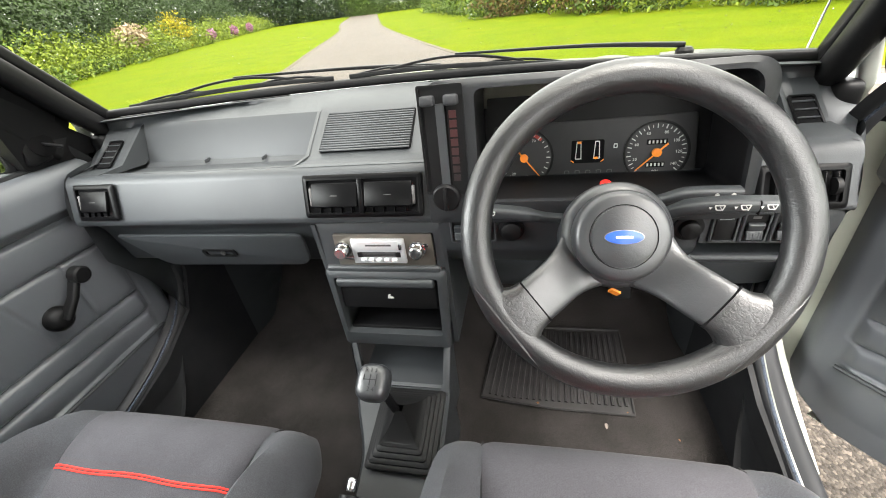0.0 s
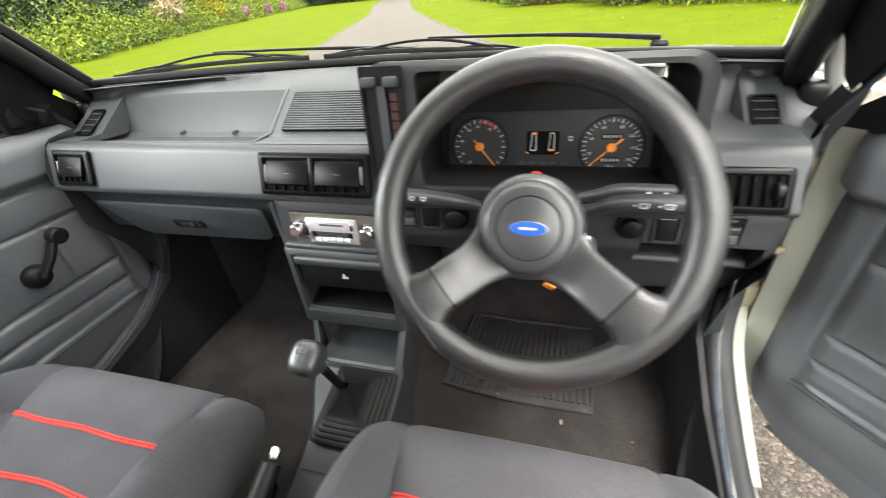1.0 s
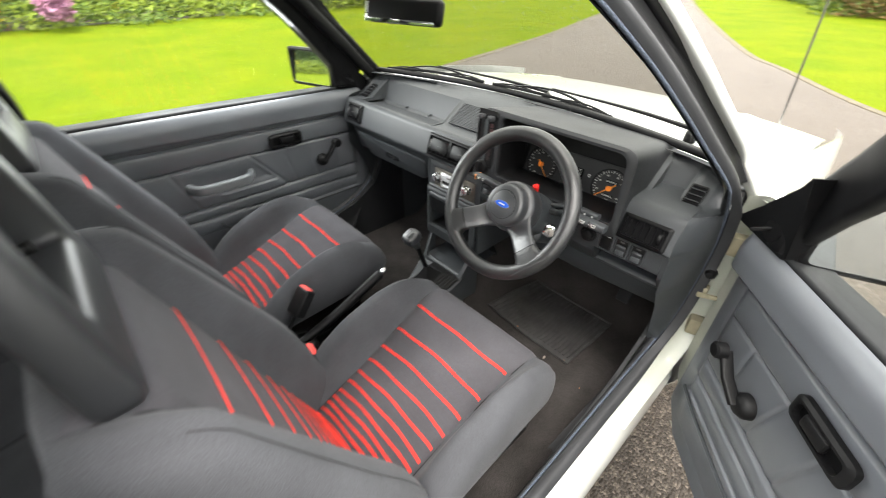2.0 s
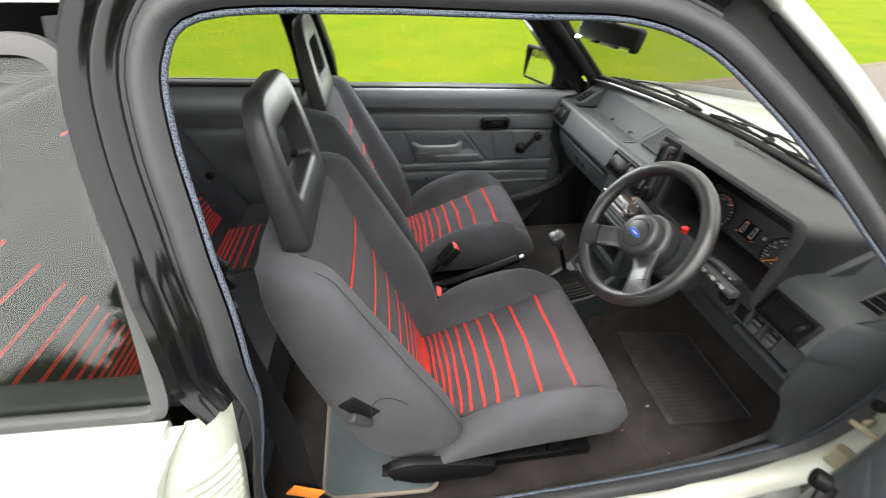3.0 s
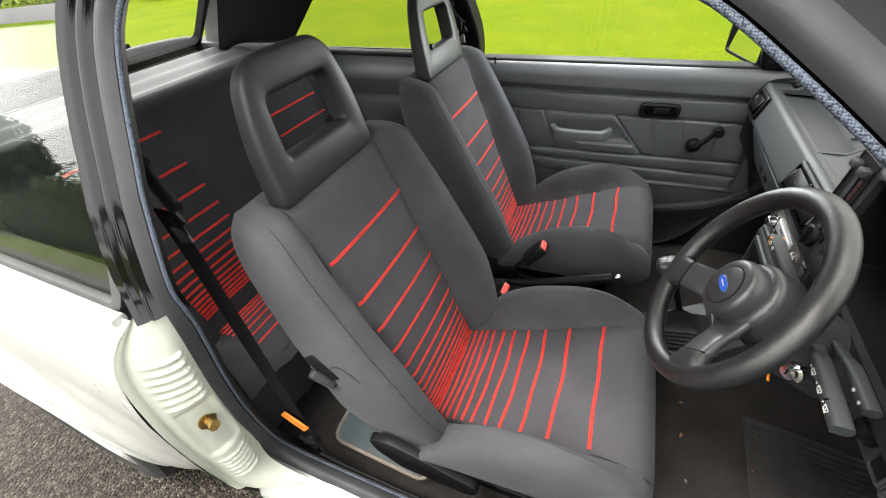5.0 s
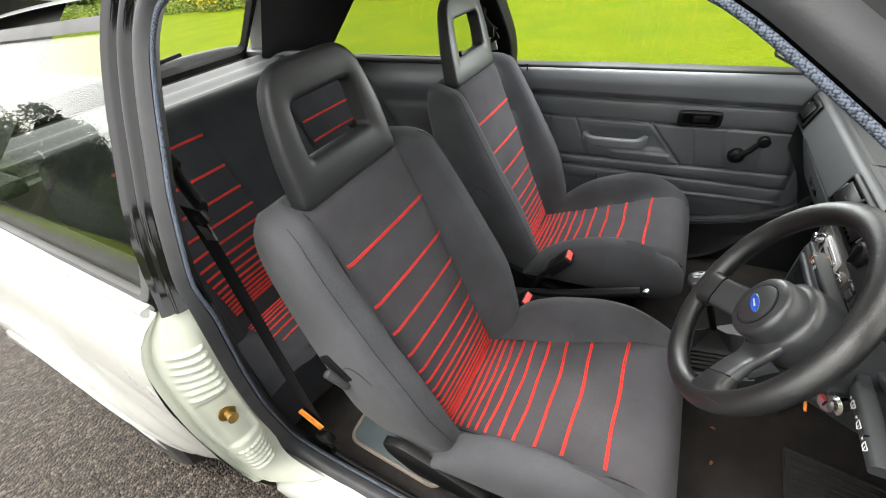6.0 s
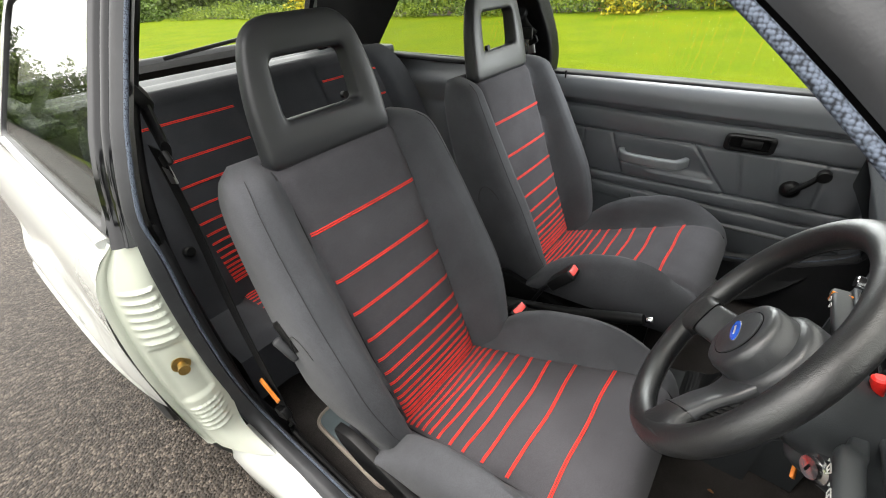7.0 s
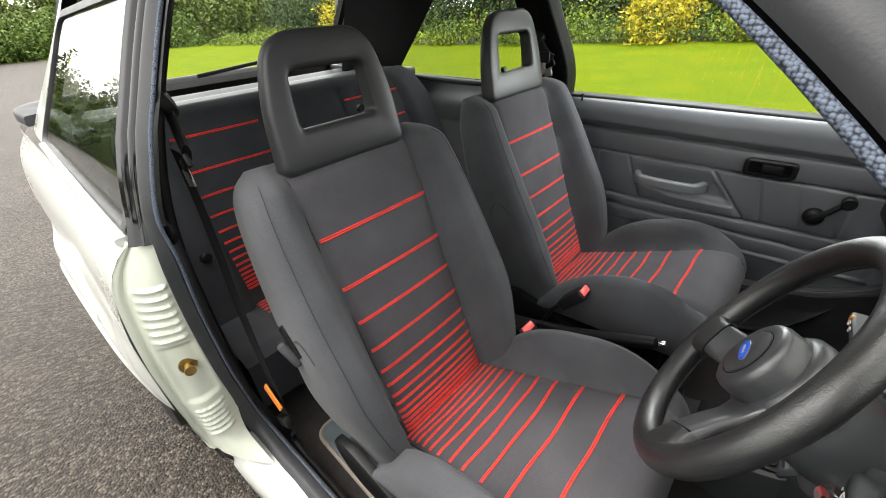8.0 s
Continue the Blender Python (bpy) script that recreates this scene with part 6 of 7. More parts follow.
gear = thing("gear_lever", "black gear lever with a stepped rubber gaiter", "gear lever", (-0.01, 0.565, 0.385))
GM = Matrix(((1, 0.0, 0, 0.002), (0, 0.97, -0.2, 0.563), (0, 0.2, 0.97, 0.388), (0, 0, 0, 1)))
for i in range(5):
    part("gaiter_step", ring_plate(rounded(rect(0.128 - i * 0.014, 0.158 - i * 0.016), 0.008, 3), rounded(rect(0.112 - i * 0.014, 0.14 - i * 0.016), 0.006, 3), GM @ Matrix.Translation((0, 0, i * 0.0075)), 0.009, lip=0.003), GAITER, gear)
part("gaiter", grid(lambda u, v: (lambda q: GM @ Vector((q[0] * lerp(0.074, 0.012, v ** 0.8) + 0.004 * v, q[1] * lerp(0.096, 0.012, v ** 0.8), 0.036 + 0.052 * v ** 1.2)))([(-0.5, -0.5), (0, -0.5), (0.5, -0.5), (0.5, 0), (0.5, 0.5), (0, 0.5), (-0.5, 0.5), (-0.5, 0)][round(u * 8) % 8]), 8, 10, True), GAITER, gear)
stick = [(-0.004, 0.548, 0.465), (0.0, 0.525, 0.53), (0.004, 0.503, 0.585), (0.006, 0.49, 0.61)]
part("stick", tube(smooth_line(stick, 12), 0.0075, 12), BLACK, gear)
KM = facing((0.009, 0.486, 0.614), (0.03, -0.42, 0.9), (0, 0.9, 0.42))
def knob_point(u, v):
    a, b = 2 * math.pi * u, math.pi * (v - 0.5)
    e = 0.62
    c = lambda t: math.copysign(abs(math.cos(t)) ** e, math.cos(t))
    s = lambda t: math.copysign(abs(math.sin(t)) ** e, math.sin(t))
    return KM @ Vector((0.0235 * c(b) * c(a), 0.026 * c(b) * s(a), 0.02 * s(b)))
knob = part("knob", grid(knob_point, 32, 20, True), HUBSKIN, gear, "black moulded gear knob with a shift pattern", 80)
part("knob_neck", lathe([(0.017, -0.02), (0.012, -0.036), (0.0095, -0.05)], KM, 18), HUBSKIN, gear)
words("R 1 3", KM @ Matrix.Translation((0, 0.013, 0.0205)), 0.0085, SEAM, knob, "shift_pattern")
words("2 4", KM @ Matrix.Translation((0.003, -0.013, 0.0205)), 0.0085, SEAM, knob, "shift_pattern")
for x0, y0, w, h in ((-0.009, 0.003, 0.0009, 0.008), (0, 0, 0.0009, 0.016), (0.009, 0, 0.0009, 0.016), (0, 0, 0.018, 0.0009)):
    put(KM @ Matrix.Translation((x0, y0, 0.0202)), "pattern_line", box((w, h, 0.0008), (0, 0, 0), None, 0), SEAM, knob)

brake = thing("handbrake", "black handbrake lever between the front seats", "handbrake", (-0.005, 0.2, 0.35))
part("grip", tube(smooth_line([(-0.005, 0.08, 0.43), (-0.005, 0.2, 0.462), (-0.005, 0.32, 0.508), (-0.005, 0.372, 0.53)], 16), 0.0135, 14, scale=lambda s: 0.8 + 0.3 * math.sin(s * 2.6)), BLACK, brake)
part("button", lathe([(0.006, 0), (0.0075, 0.004), (0.0075, 0.014), (0.006, 0.016)], facing((-0.005, 0.376, 0.5315), (0, 0.92, 0.39)), 14), CHROME, brake)
part("boot", box((0.06, 0.16, 0.08), (-0.005, 0.07, 0.385), pose(0, 0, 0, 12), 0.02, 3), GAITER, brake)


def buckle(x, y, z, lean, label):
    b = thing("belt_buckle", label, "belt buckle", (x, y - 0.08, z - 0.12), group="seat belt buckles")
    way = Vector((lean, 0.55, 0.62)).normalized()
    m = facing((x, y, z), way, (0, -0.62, 0.55))
    put(m, "body", box((0.054, 0.03, 0.08), (0, 0, 0), None, 0.006, 3), BLACK, b)
    put(m @ Matrix.Translation((0, 0.003, 0.0385)), "release_button", box((0.04, 0.018, 0.01), (0, 0, 0), None, 0.003), PINK, b, "red release button")
    part("stalk", tube([Vector((x, y, z)) - way * 0.03, Vector((x, y, z)) - way * 0.08, Vector((x - lean * 0.05, y - 0.09, z - 0.14))], 0.006, 8), BLACK, b)


buckle(-0.066, 0.150, 0.515, -0.1, "black seat belt buckle with a red button")
buckle(0.075, 0.075, 0.455, 0.1, "black seat belt buckle low beside the driver's seat")


# ---- steering ----
column = thing("steering_column", "grey steering column shroud with stalk switches", "steering column", (0.312, 0.62, 0.75))
column.matrix_basis = pose(0.314, 0.63, 0.737)
AX = Vector((0, -0.879, 0.477))
WC = Vector((0.317, 0.5155, 0.8395))
WM = facing(WC, AX, (0, 0.477, 0.879))
sh = part("shroud", lathe([(0.052, -0.05), (0.056, -0.062), (0.056, -0.1), (0.05, -0.14), (0.052, -0.2)], WM, 28), DASH, column)
put(WM @ Matrix.Translation((0, -0.005, -0.145)), "shroud_box", box((0.1, 0.085, 0.11), (0, -0.012, 0), None, 0.02, 4), DASH, column)
ign = part("ignition", lathe([(0.016, 0), (0.016, 0.01), (0.0115, 0.012), (0.0115, 0.017), (0.005, 0.018)], facing((0.376, 0.603, 0.774), (0.5, -0.8, 0.1)), 22), CHROME, column, "chrome ignition lock")
put(facing((0.376, 0.603, 0.774), (0.5, -0.8, 0.1)) @ Matrix.Translation((0, 0, 0.018)), "key_slot", box((0.002, 0.009, 0.002), (0, 0, 0), None, 0), DARK, ign)


def stalk(line, w, h, name, label):
    pts = smooth_line(line, 18)
    return part(name, sweep(pts, rounded(rect(w, h), min(w, h) * 0.4, 4), scale=lambda s: 0.55 + 0.45 * min(1, s * 2.2)), DASH, column, label)


st1 = stalk([(0.275, 0.615, 0.815), (0.245, 0.608, 0.82), (0.215, 0.597, 0.832), (0.17, 0.593, 0.839), (0.142, 0.592, 0.839)], 0.021, 0.014, "indicator_stalk", "grey indicator stalk with white symbols")
part("stalk_band", box((0.002, 0.0215, 0.0145), (0.151, 0.592, 0.839), None, 0.001), ORANGE, st1)


def outline_mark(m, w, h, parent):
    """A small outlined symbol."""
    part("symbol", ring_plate(rounded([(-w, h), (w, h), (w * 0.6, -h), (-w * 0.6, -h)], 0.0015, 2), rounded([(-w + 0.0016, h - 0.0011), (w - 0.0016, h - 0.0011), (w * 0.6 - 0.001, -h + 0.0011), (-w * 0.6 + 0.001, -h + 0.0011)], 0.001, 2), m, 0.0005), PRINT, parent)


for x in (0.163, 0.178):
    outline_mark(facing((x, 0.5812, 0.841), (0, -1, 0.2)), 0.0042, 0.0028, st1)
st2 = stalk([(0.35, 0.615, 0.815), (0.385, 0.608, 0.822), (0.41, 0.597, 0.837), (0.455, 0.593, 0.842), (0.51, 0.592, 0.841)], 0.022, 0.016, "wiper_stalk", "grey wiper stalk with white symbols")
part("stalk_band", box((0.002, 0.0225, 0.0165), (0.476, 0.5925, 0.8415), None, 0.001), DARK, st2)
for i, x in enumerate((0.435, 0.461, 0.487)):
    m = facing((x, 0.5812, 0.8435), (0, -1, 0.15))
    outline_mark(m, 0.006, 0.0032, st2)
    part("symbol", prism([(-0.0115, 0.001), (-0.008, 0.001), (-0.0098, -0.0018)], m, 0.0005), PRINT, st2)
    put(m @ Matrix.Translation((0.0015, -0.001, 0.0005)) @ Matrix.Rotation(0.5, 4, "Z"), "symbol", box((0.0008, 0.006, 0.0005), (0, 0, 0), None, 0), PRINT, st2)
st3 = stalk([(0.35, 0.632, 0.82), (0.395, 0.63, 0.833), (0.42, 0.628, 0.84), (0.475, 0.628, 0.84)], 0.018, 0.014, "lamp_stalk", "grey lighting stalk with white symbols")
for i, x in enumerate((0.446, 0.464)):
    part("symbol", lathe([(0.0025, 0), (0.0025, 0.0005)], facing((x, 0.6188, 0.841), (0, -1, 0.2)), 10), PRINT, st3)
part("hazard_switch", lathe([(0.006, 0), (0.006, 0.03), (0.0072, 0.032), (0.0072, 0.039), (0.005, 0.041)], facing((0.316, 0.62, 0.826), (0, -0.2, 0.98)), 14), REDPLASTIC, column, "red hazard button")
part("warning_tag", box((0.015, 0.004, 0.01), (0.341, 0.598, 0.705), pose(0, 0, 0, 25, 30, 0), 0.001), AMBER, column, "orange tag under the column")

wheel = thing("steering_wheel", "black leather-grained steering wheel with two broad spokes", "steering wheel", WC)
R = 0.152
RIM = Matrix.Translation((0.004, 0.004, 0.0115))
rim_sec = [(0.0165 * math.cos(a) * 1.0, 0.0155 * math.sin(a)) for a in np.linspace(0, 2 * math.pi, 17)[:-1]]
def rim_point(u, v):
    a = 2 * math.pi * u
    x, z = rim_sec[round(v * 16) % 16]
    k = 1 + 0.012 * math.sin(a * 61) * gauss(math.cos(a * 4) - 1, 0.5)
    return WM @ RIM @ Vector(((R + x * k) * math.cos(a), (R + x * k) * math.sin(a), z * k))
part("rim", grid(rim_point, 128, 16, True, True), LEATHER, wheel, "black wrinkled leather rim", 80)
part("rim_stitch", tube([WM @ RIM @ Vector(((R - 0.0085) * math.cos(a), (R - 0.0085) * math.sin(a), -0.0135)) for a in np.linspace(0, 2 * math.pi, 96)[:-1]], 0.0012, 5, True), SEAM, wheel)
hub = part("hub", lathe([(0.05, -0.066), (0.056, -0.062), (0.0575, -0.05), (0.058, -0.03), (0.0575, -0.022), (0.052, -0.0155), (0.0475, -0.0145), (0.0475, -0.011), (0.0475, 0.004), (0.045, 0.0105), (0.041, 0.013), (0.032, 0.0135)], WM, 56), HUBSKIN, wheel, "round padded wheel boss", 60)
part("hub_ring", lathe([(0.0312, 0.0128), (0.0319, 0.0142), (0.0332, 0.0128)], WM, 56), DARK, hub)
part("horn_pad", lathe([(0.0305, 0.0115), (0.0305, 0.0148), (0.027, 0.016), (0.001, 0.0175)], WM, 48), HUBSKIN, hub)
part("badge_rim", lathe([(0.0192, 0), (0.019, 0.0012), (0.0176, 0.0016)], WM @ Matrix.Translation((0, 0, 0.0158)) @ Matrix.Diagonal((0.98, 0.388, 1, 1)), 40), STEEL, hub)
part("badge", lathe([(0.0182, 0), (0.0178, 0.002), (0.001, 0.0024)], WM @ Matrix.Translation((0, 0, 0.0158)) @ Matrix.Diagonal((1, 0.38, 1, 1)), 40), BLUE, hub, "blue oval badge")
part("badge_mark", prism(rounded(rect(0.016, 0.0024), 0.001, 3), WM @ Matrix.Translation((0, 0, 0.0182)), 0.0003), SILVER, hub)
for sgn in (1, -1):
    d = radians(-90 + sgn * 51)
    def spoke(u, v, r0=0.04, r1=0.112, leather=0.0):
        """A broad spoke rising from the boss; the leather part flares into the rim."""
        r = lerp(r0, r1, u)
        half = 0.0255 + 0.012 * max(0, (0.08 - r) / 0.04) ** 2 + 0.03 * max(0, (r - 0.116) / 0.036) ** 2.2 + 0.001 * leather
        a = 2 * math.pi * v
        thick = 0.009 + 0.0055 * max(0, (r - 0.1) / 0.05) + 0.001 * leather
        x = half * math.copysign(abs(math.cos(a)) ** 0.55, math.cos(a))
        rise = table([(0.04, -0.026), (0.06, -0.02), (0.09, -0.004), (0.12, 0.007), (0.155, 0.0115)], r)
        z = thick * math.copysign(abs(math.sin(a)) ** 0.6, math.sin(a)) + rise
        c, s = math.cos(d), math.sin(d)
        side_step = 0.004 * min(1, max(0, (r - 0.06) / 0.08))
        return WM @ Vector((r * c - x * s + side_step, r * s + x * c + side_step, z))
    sp = part("spoke", grid(spoke, 16, 28, False, True), HUBSKIN, wheel, "", 70)
    c, s = math.cos(d), math.sin(d)
    part("grip", grid(lambda u, v: spoke(u, v, 0.1125, R + 0.002, 1.0), 20, 28, False, True), LEATHER, wheel, "", 80)
    part("spoke_groove", tube([WM @ Vector((0.1122 * c - x * s + 0.0026, 0.1122 * s + x * c + 0.0026, 0.0148 - 0.0025 * (x / 0.026) ** 6)) for x in np.linspace(-0.0255, 0.0255, 12)], 0.0012, 6), DARK, sp)


# ---- doors ----
def door_card(y, z):
    """How far the door trim stands inward at a place on it."""
    p = 0.0
    l2, l3, l4, l5 = 0.794 - 0.018 * (y - 0.2), 0.717 - 0.02 * (y - 0.2), 0.568, 0.522 - 0.02 * (y - 0.3)
    quilt = table([(0.715, 1), (0.737, 0)], y)
    if z > l2:
        p += 0.026 * table([(l2, 0), (l2 + 0.03, 1)], z) * math.sqrt(max(0, 1 - max(0, (z - 0.852) / 0.046) ** 2))
    elif z > l3:
        p += 0.010 * quilt * math.sin(math.pi * (z - l3) / (l2 - l3)) ** 0.32
    elif z > l4:
        t = (z - l4) / (l3 - l4)
        p += 0.008 * quilt * math.sin(math.pi * t) ** 0.3
        for c, w in ((-0.06, 1), (0.043 + (0.707 - z) * 0.39, 1), (0.311 + (0.697 - z) * 0.82, 1.3), (0.428 + (0.687 - z) * 0.24, 0.7), (0.52 + (0.686 - z) * 0.25, 0.7), (0.633, 0.7)):
            p -= 0.005 * w * gauss(y - c, 0.0045)
        inside = table([(0.04, 0), (0.07, 1)], y - (0.707 - z) * 0.39) * table([(0.285, 1), (0.31, 0)], y - (0.697 - z) * 0.82)
        p += inside * (0.007 * table([(0.6, 1), (0.607, 0)], z) * table([(0.16, 0), (0.2, 1)], y) - 0.006 * table([(0.607, 0), (0.63, 1)], z) * table([(0.66, 1), (0.7, 0)], z))
    elif z > l5:
        p += 0.009 * quilt * math.sin(math.pi * (z - l5) / (l4 - l5)) ** 0.4
    else:
        roll = 0.009 * quilt * math.sin(math.pi * min(1, (l5 - z) / 0.052)) ** 0.4 if l5 - z < 0.052 else 0
        p += roll
        e = table([(0.12, 0), (0.2, 1)], y) * table([(0.69, 1), (0.745, 0)], y)
        p += 0.014 * e * table([(0.36, 0.3), (0.44, 1.0), (0.462, 0.9), (0.47, 0)], z)
    for c in (l2, l3, l4, l5):
        p -= 0.005 * gauss(z - c, 0.004) * (quilt if c < l2 else 1)
    p -= 0.003 * gauss(y - 0.737, 0.004) * (l5 < z < l2)
    p -= 0.03 * max(0, (y - 0.765) / 0.04) ** 2 + 0.012 * max(0, (-0.16 - y) / 0.06) ** 2
    return p


def car_door(side, angle, label):
    hinge = Vector((side * 0.722, 0.862, 0))
    swing = Matrix.Translation((0, 0, -0.02 if side > 0 else 0)) @ Matrix.Translation(hinge) @ Matrix.Rotation(radians(angle) * side, 4, "Z") @ Matrix.Translation(-hinge)
    t = new("door_1" if side < 0 else "door_2")
    t.empty_display_size = 0.05
    POSE[t] = swing @ Matrix.Translation((side * 0.70, 0.3, 0.35))
    t.matrix_basis = POSE[t]
    tagged(t, label, "car door", "car doors", "structure")

    def dp(name, bm, mat, parent=t, label="", angle=38):
        for q in bm.verts:
            q.co.z -= 0.02 * min(1.1, max(0, (q.co.y + 0.1) / 0.95)) * min(1, max(0, (q.co.z - 0.75) / 0.1)) * min(1, max(0, (1.0 - q.co.z) / 0.08))
        flip(bm, side)
        bm.transform(swing)
        return part(name, bm, mat, parent, label, angle)

    base = 0.676
    def tuck(z):
        return (0.11 if side > 0 else 0.03) * max(0, (0.42 - z) / 0.11) ** 2
    card = dp("trim_panel", grid(lambda u, v: (lambda y, z: Vector((base - door_card(y, z), y, z)))(lerp(-0.225, 0.806 - tuck(lerp(0.312, 0.896, v)), u), lerp(0.312, 0.896, v)), 300, 190), VINYL, t, "quilted dark grey vinyl door trim", 80)
    def outer(u, v):
        z = lerp(0.292, 0.902, v)
        y = lerp(-0.325, 0.868 - tuck(z), u)
        return Vector((skin_x(9, z), y, z))
    dp("outer_skin", grid(outer, 10, 24), WHITE)
    # passenger front and bottom edges take black for the shade of the shut gap
    dp("front_edge", grid(lambda u, v: Vector((table([(0, 0.700), (0.35, 0.704), (0.5, 0.722), (1, skin_x(9, lerp(0.3, 0.9, v)))], u), table([(0, 0.8), (0.35, 0.846), (0.5, 0.852), (1, 0.868)], u) - tuck(lerp(0.312, 0.9, v)), lerp(0.312, 0.9, v))), 16, 14), JAMB if side > 0 else BLACK, t, "cream painted door edge" if side > 0 else "")
    dp("rear_edge", grid(lambda u, v: Vector((lerp(0.676, skin_x(9, lerp(0.32, 0.9, v)), u), lerp(-0.225, -0.323, u), lerp(0.312, 0.9, v))), 8, 14), JAMB)
    dp("bottom_edge", grid(lambda u, v: Vector((lerp(0.676, 0.735, u), lerp(-0.3, 0.735, v), lerp(0.312, 0.294, u))), 4, 14), JAMB if side > 0 else BLACK)
    dp("waist_rail", sweep([(0.70, -0.31, 0.90), (0.70, 0.2, 0.898), (0.70, 0.8, 0.895)], rounded(rect(0.06, 0.014), 0.006, 3)), RUBBER)
    # window frame and glass
    fr = [CONTOUR[i] + OUT[i] * 0.008 + Vector((0.016, 0, 0)) for i in UPPER]
    dp("window_frame", sweep(fr if side > 0 else [CONTOUR[i] + OUT[i] * 0.028 + Vector((0.016, 0, 0)) for i in UPPER], rounded(rect(0.078, 0.03 if side > 0 else 0.07), 0.01, 3), up=(1, 0, 0)), BLACK, t, "black window frame")
    glass = [(p.y, p.z) for p in fr if p.y < 0.64] + [(0.68, 0.896), (-0.24, 0.896)]
    m = Matrix(((0, 0, 1, 0), (1, 0, 0, 0), (0, 1, 0, 0), (0, 0, 0, 1)))
    gb_ = prism(glass, m, 0.004)
    for q in gb_.verts:
        q.co.x += side_x(q.co.z) + 0.008
    dp("window_glass", gb_, GLASS, t, "clear side window").visible_shadow = False
    tri_ = prism(rounded([(0.68, 0.897), (0.85, 0.893), (0.765, 0.955), (0.66, 1.025), (0.622, 1.06), (0.647, 1.0)], 0.008, 3), m, 0.03)
    for q in tri_.verts:
        q.co.x += side_x(q.co.z) - 0.022
    corner = dp("corner_panel", tri_, BLACK, t, "black mirror corner panel")
    dp("adjuster_knob", lathe([(0.012, 0), (0.022, 0.002), (0.022, 0.004), (0.013, 0.008)], facing((0.651, 0.715, 0.937), (-1, 0, 0.2)), 20), DARK, corner)
    dp("adjuster_lever", tube([(0.65, 0.715, 0.937), (0.632, 0.718, 0.934), (0.622, 0.73, 0.927)], 0.003, 8), BLACK, corner)
    # winder
    hx = base - 0.024
    wy, wz, ky, kz = (0.568, 0.628, 0.622, 0.695) if side < 0 else (0.565, 0.628, 0.643, 0.687)
    w = dp("winder", lathe([(0.025, -0.012), (0.024, 0.0), (0.017, 0.010), (0.012, 0.012)], facing((hx, wy, wz), (-1, 0, 0)), 24), BLACK, t, "black window winder")
    dp("crank", sweep([(hx - 0.012, wy, wz), (hx - 0.02, lerp(wy, ky, 0.5), lerp(wz, kz, 0.48)), (hx - 0.018, ky, kz)], rounded(rect(0.012, 0.022), 0.005, 3), up=(1, 0, 0)), BLACK, w)
    dp("winder_knob", lathe([(0.010, 0), (0.0165, 0.004), (0.0165, 0.022), (0.013, 0.025)], facing((hx - 0.016, ky, kz), (-1, 0, 0)), 22), BLACK, w)
    # pull handle and catch
    h = dp("pull_handle", sweep(smooth_line([(0.668, 0.082, 0.655), (0.64, 0.094, 0.655), (0.624, 0.115, 0.655), (0.62, 0.18, 0.654), (0.624, 0.252, 0.653), (0.64, 0.274, 0.653), (0.668, 0.288, 0.653)], 30), rounded(rect(0.022, 0.034), 0.009, 4), up=(0, 0, 1)), HANDLE, t, "grey padded pull handle")
    cm = facing((0.662, 0.436, 0.745), (-1, 0, 0))
    c = dp("catch", ring_plate(rounded(rect(0.126, 0.052), 0.016, 5), rounded(rect(0.1, 0.031), 0.009, 5), cm, 0.014, lip=0.005), BLACK, t, "black door release catch")
    dp("catch_well", prism(rounded(rect(0.108, 0.034), 0.006), cm, 0.003), DARK, c)
    dp("catch_lever", box((0.012, 0.05, 0.024), (0.651, 0.442, 0.746), None, 0.004), BLACK, c)
    dp("lock_pin", lathe([(0.003, 0), (0.003, 0.014), (0.0048, 0.016), (0.0048, 0.022), (0.003, 0.024)], Matrix.Translation((0.655, -0.146, 0.888)), 10), BLACK, t)
    dp("pocket_edge", tube(smooth_line([(0.67, 0.14, 0.50), (0.654, 0.17, 0.475), (0.652, 0.3, 0.468), (0.652, 0.6, 0.466), (0.664, 0.735, 0.46)], 30), 0.004, 6), DASH, t)
    if side > 0:
        for z in (0.52, 0.77):
            hinge_leaf = part("door_hinge", box((0.05, 0.03, 0.05), (0.712, 0.858, z), pose(0, 0, 0, 0, 0, 18), 0.006), HINGE, t, "beige painted door hinge")
            part("hinge_pin", lathe([(0.007, -0.032), (0.008, -0.03), (0.008, 0.03), (0.007, 0.032)], Matrix.Translation((0.727, 0.842, z)), 12), HINGE, hinge_leaf)
        strap = part("check_strap", box((0.05, 0.008, 0.012), (0.705, 0.826, 0.635), pose(0, 0, 0, 0, 0, 25), 0.003), HINGE, t, "beige door check strap")
        part("strap_bracket", box((0.018, 0.02, 0.026), (0.69, 0.842, 0.638), None, 0.005), HINGE, strap)
        part("courtesy_switch", lathe([(0.013, 0), (0.013, 0.012), (0.008, 0.02)], facing((0.688, 0.842, 0.69), (0, -1, 0)), 14), BLACK, t)
    # door mirror
    look_back = Vector((-0.32, -0.947, 0.0))
    mm = facing((0.783, 0.648, 0.955), look_back)
    def shell(u, v):
        a, b = 2 * math.pi * u, lerp(0.0, 1.5, v)
        return mm @ Vector((0.106 * math.copysign(abs(math.cos(a)) ** 0.3, math.cos(a)) * math.cos(b * 0.75), 0.06 * math.copysign(abs(math.sin(a)) ** 0.3, math.sin(a)) * math.cos(b * 0.75), -0.07 * math.sin(b)))
    mir = dp("door_mirror", grid(shell, 36, 10, True), BLACK, t, "black door mirror housing")
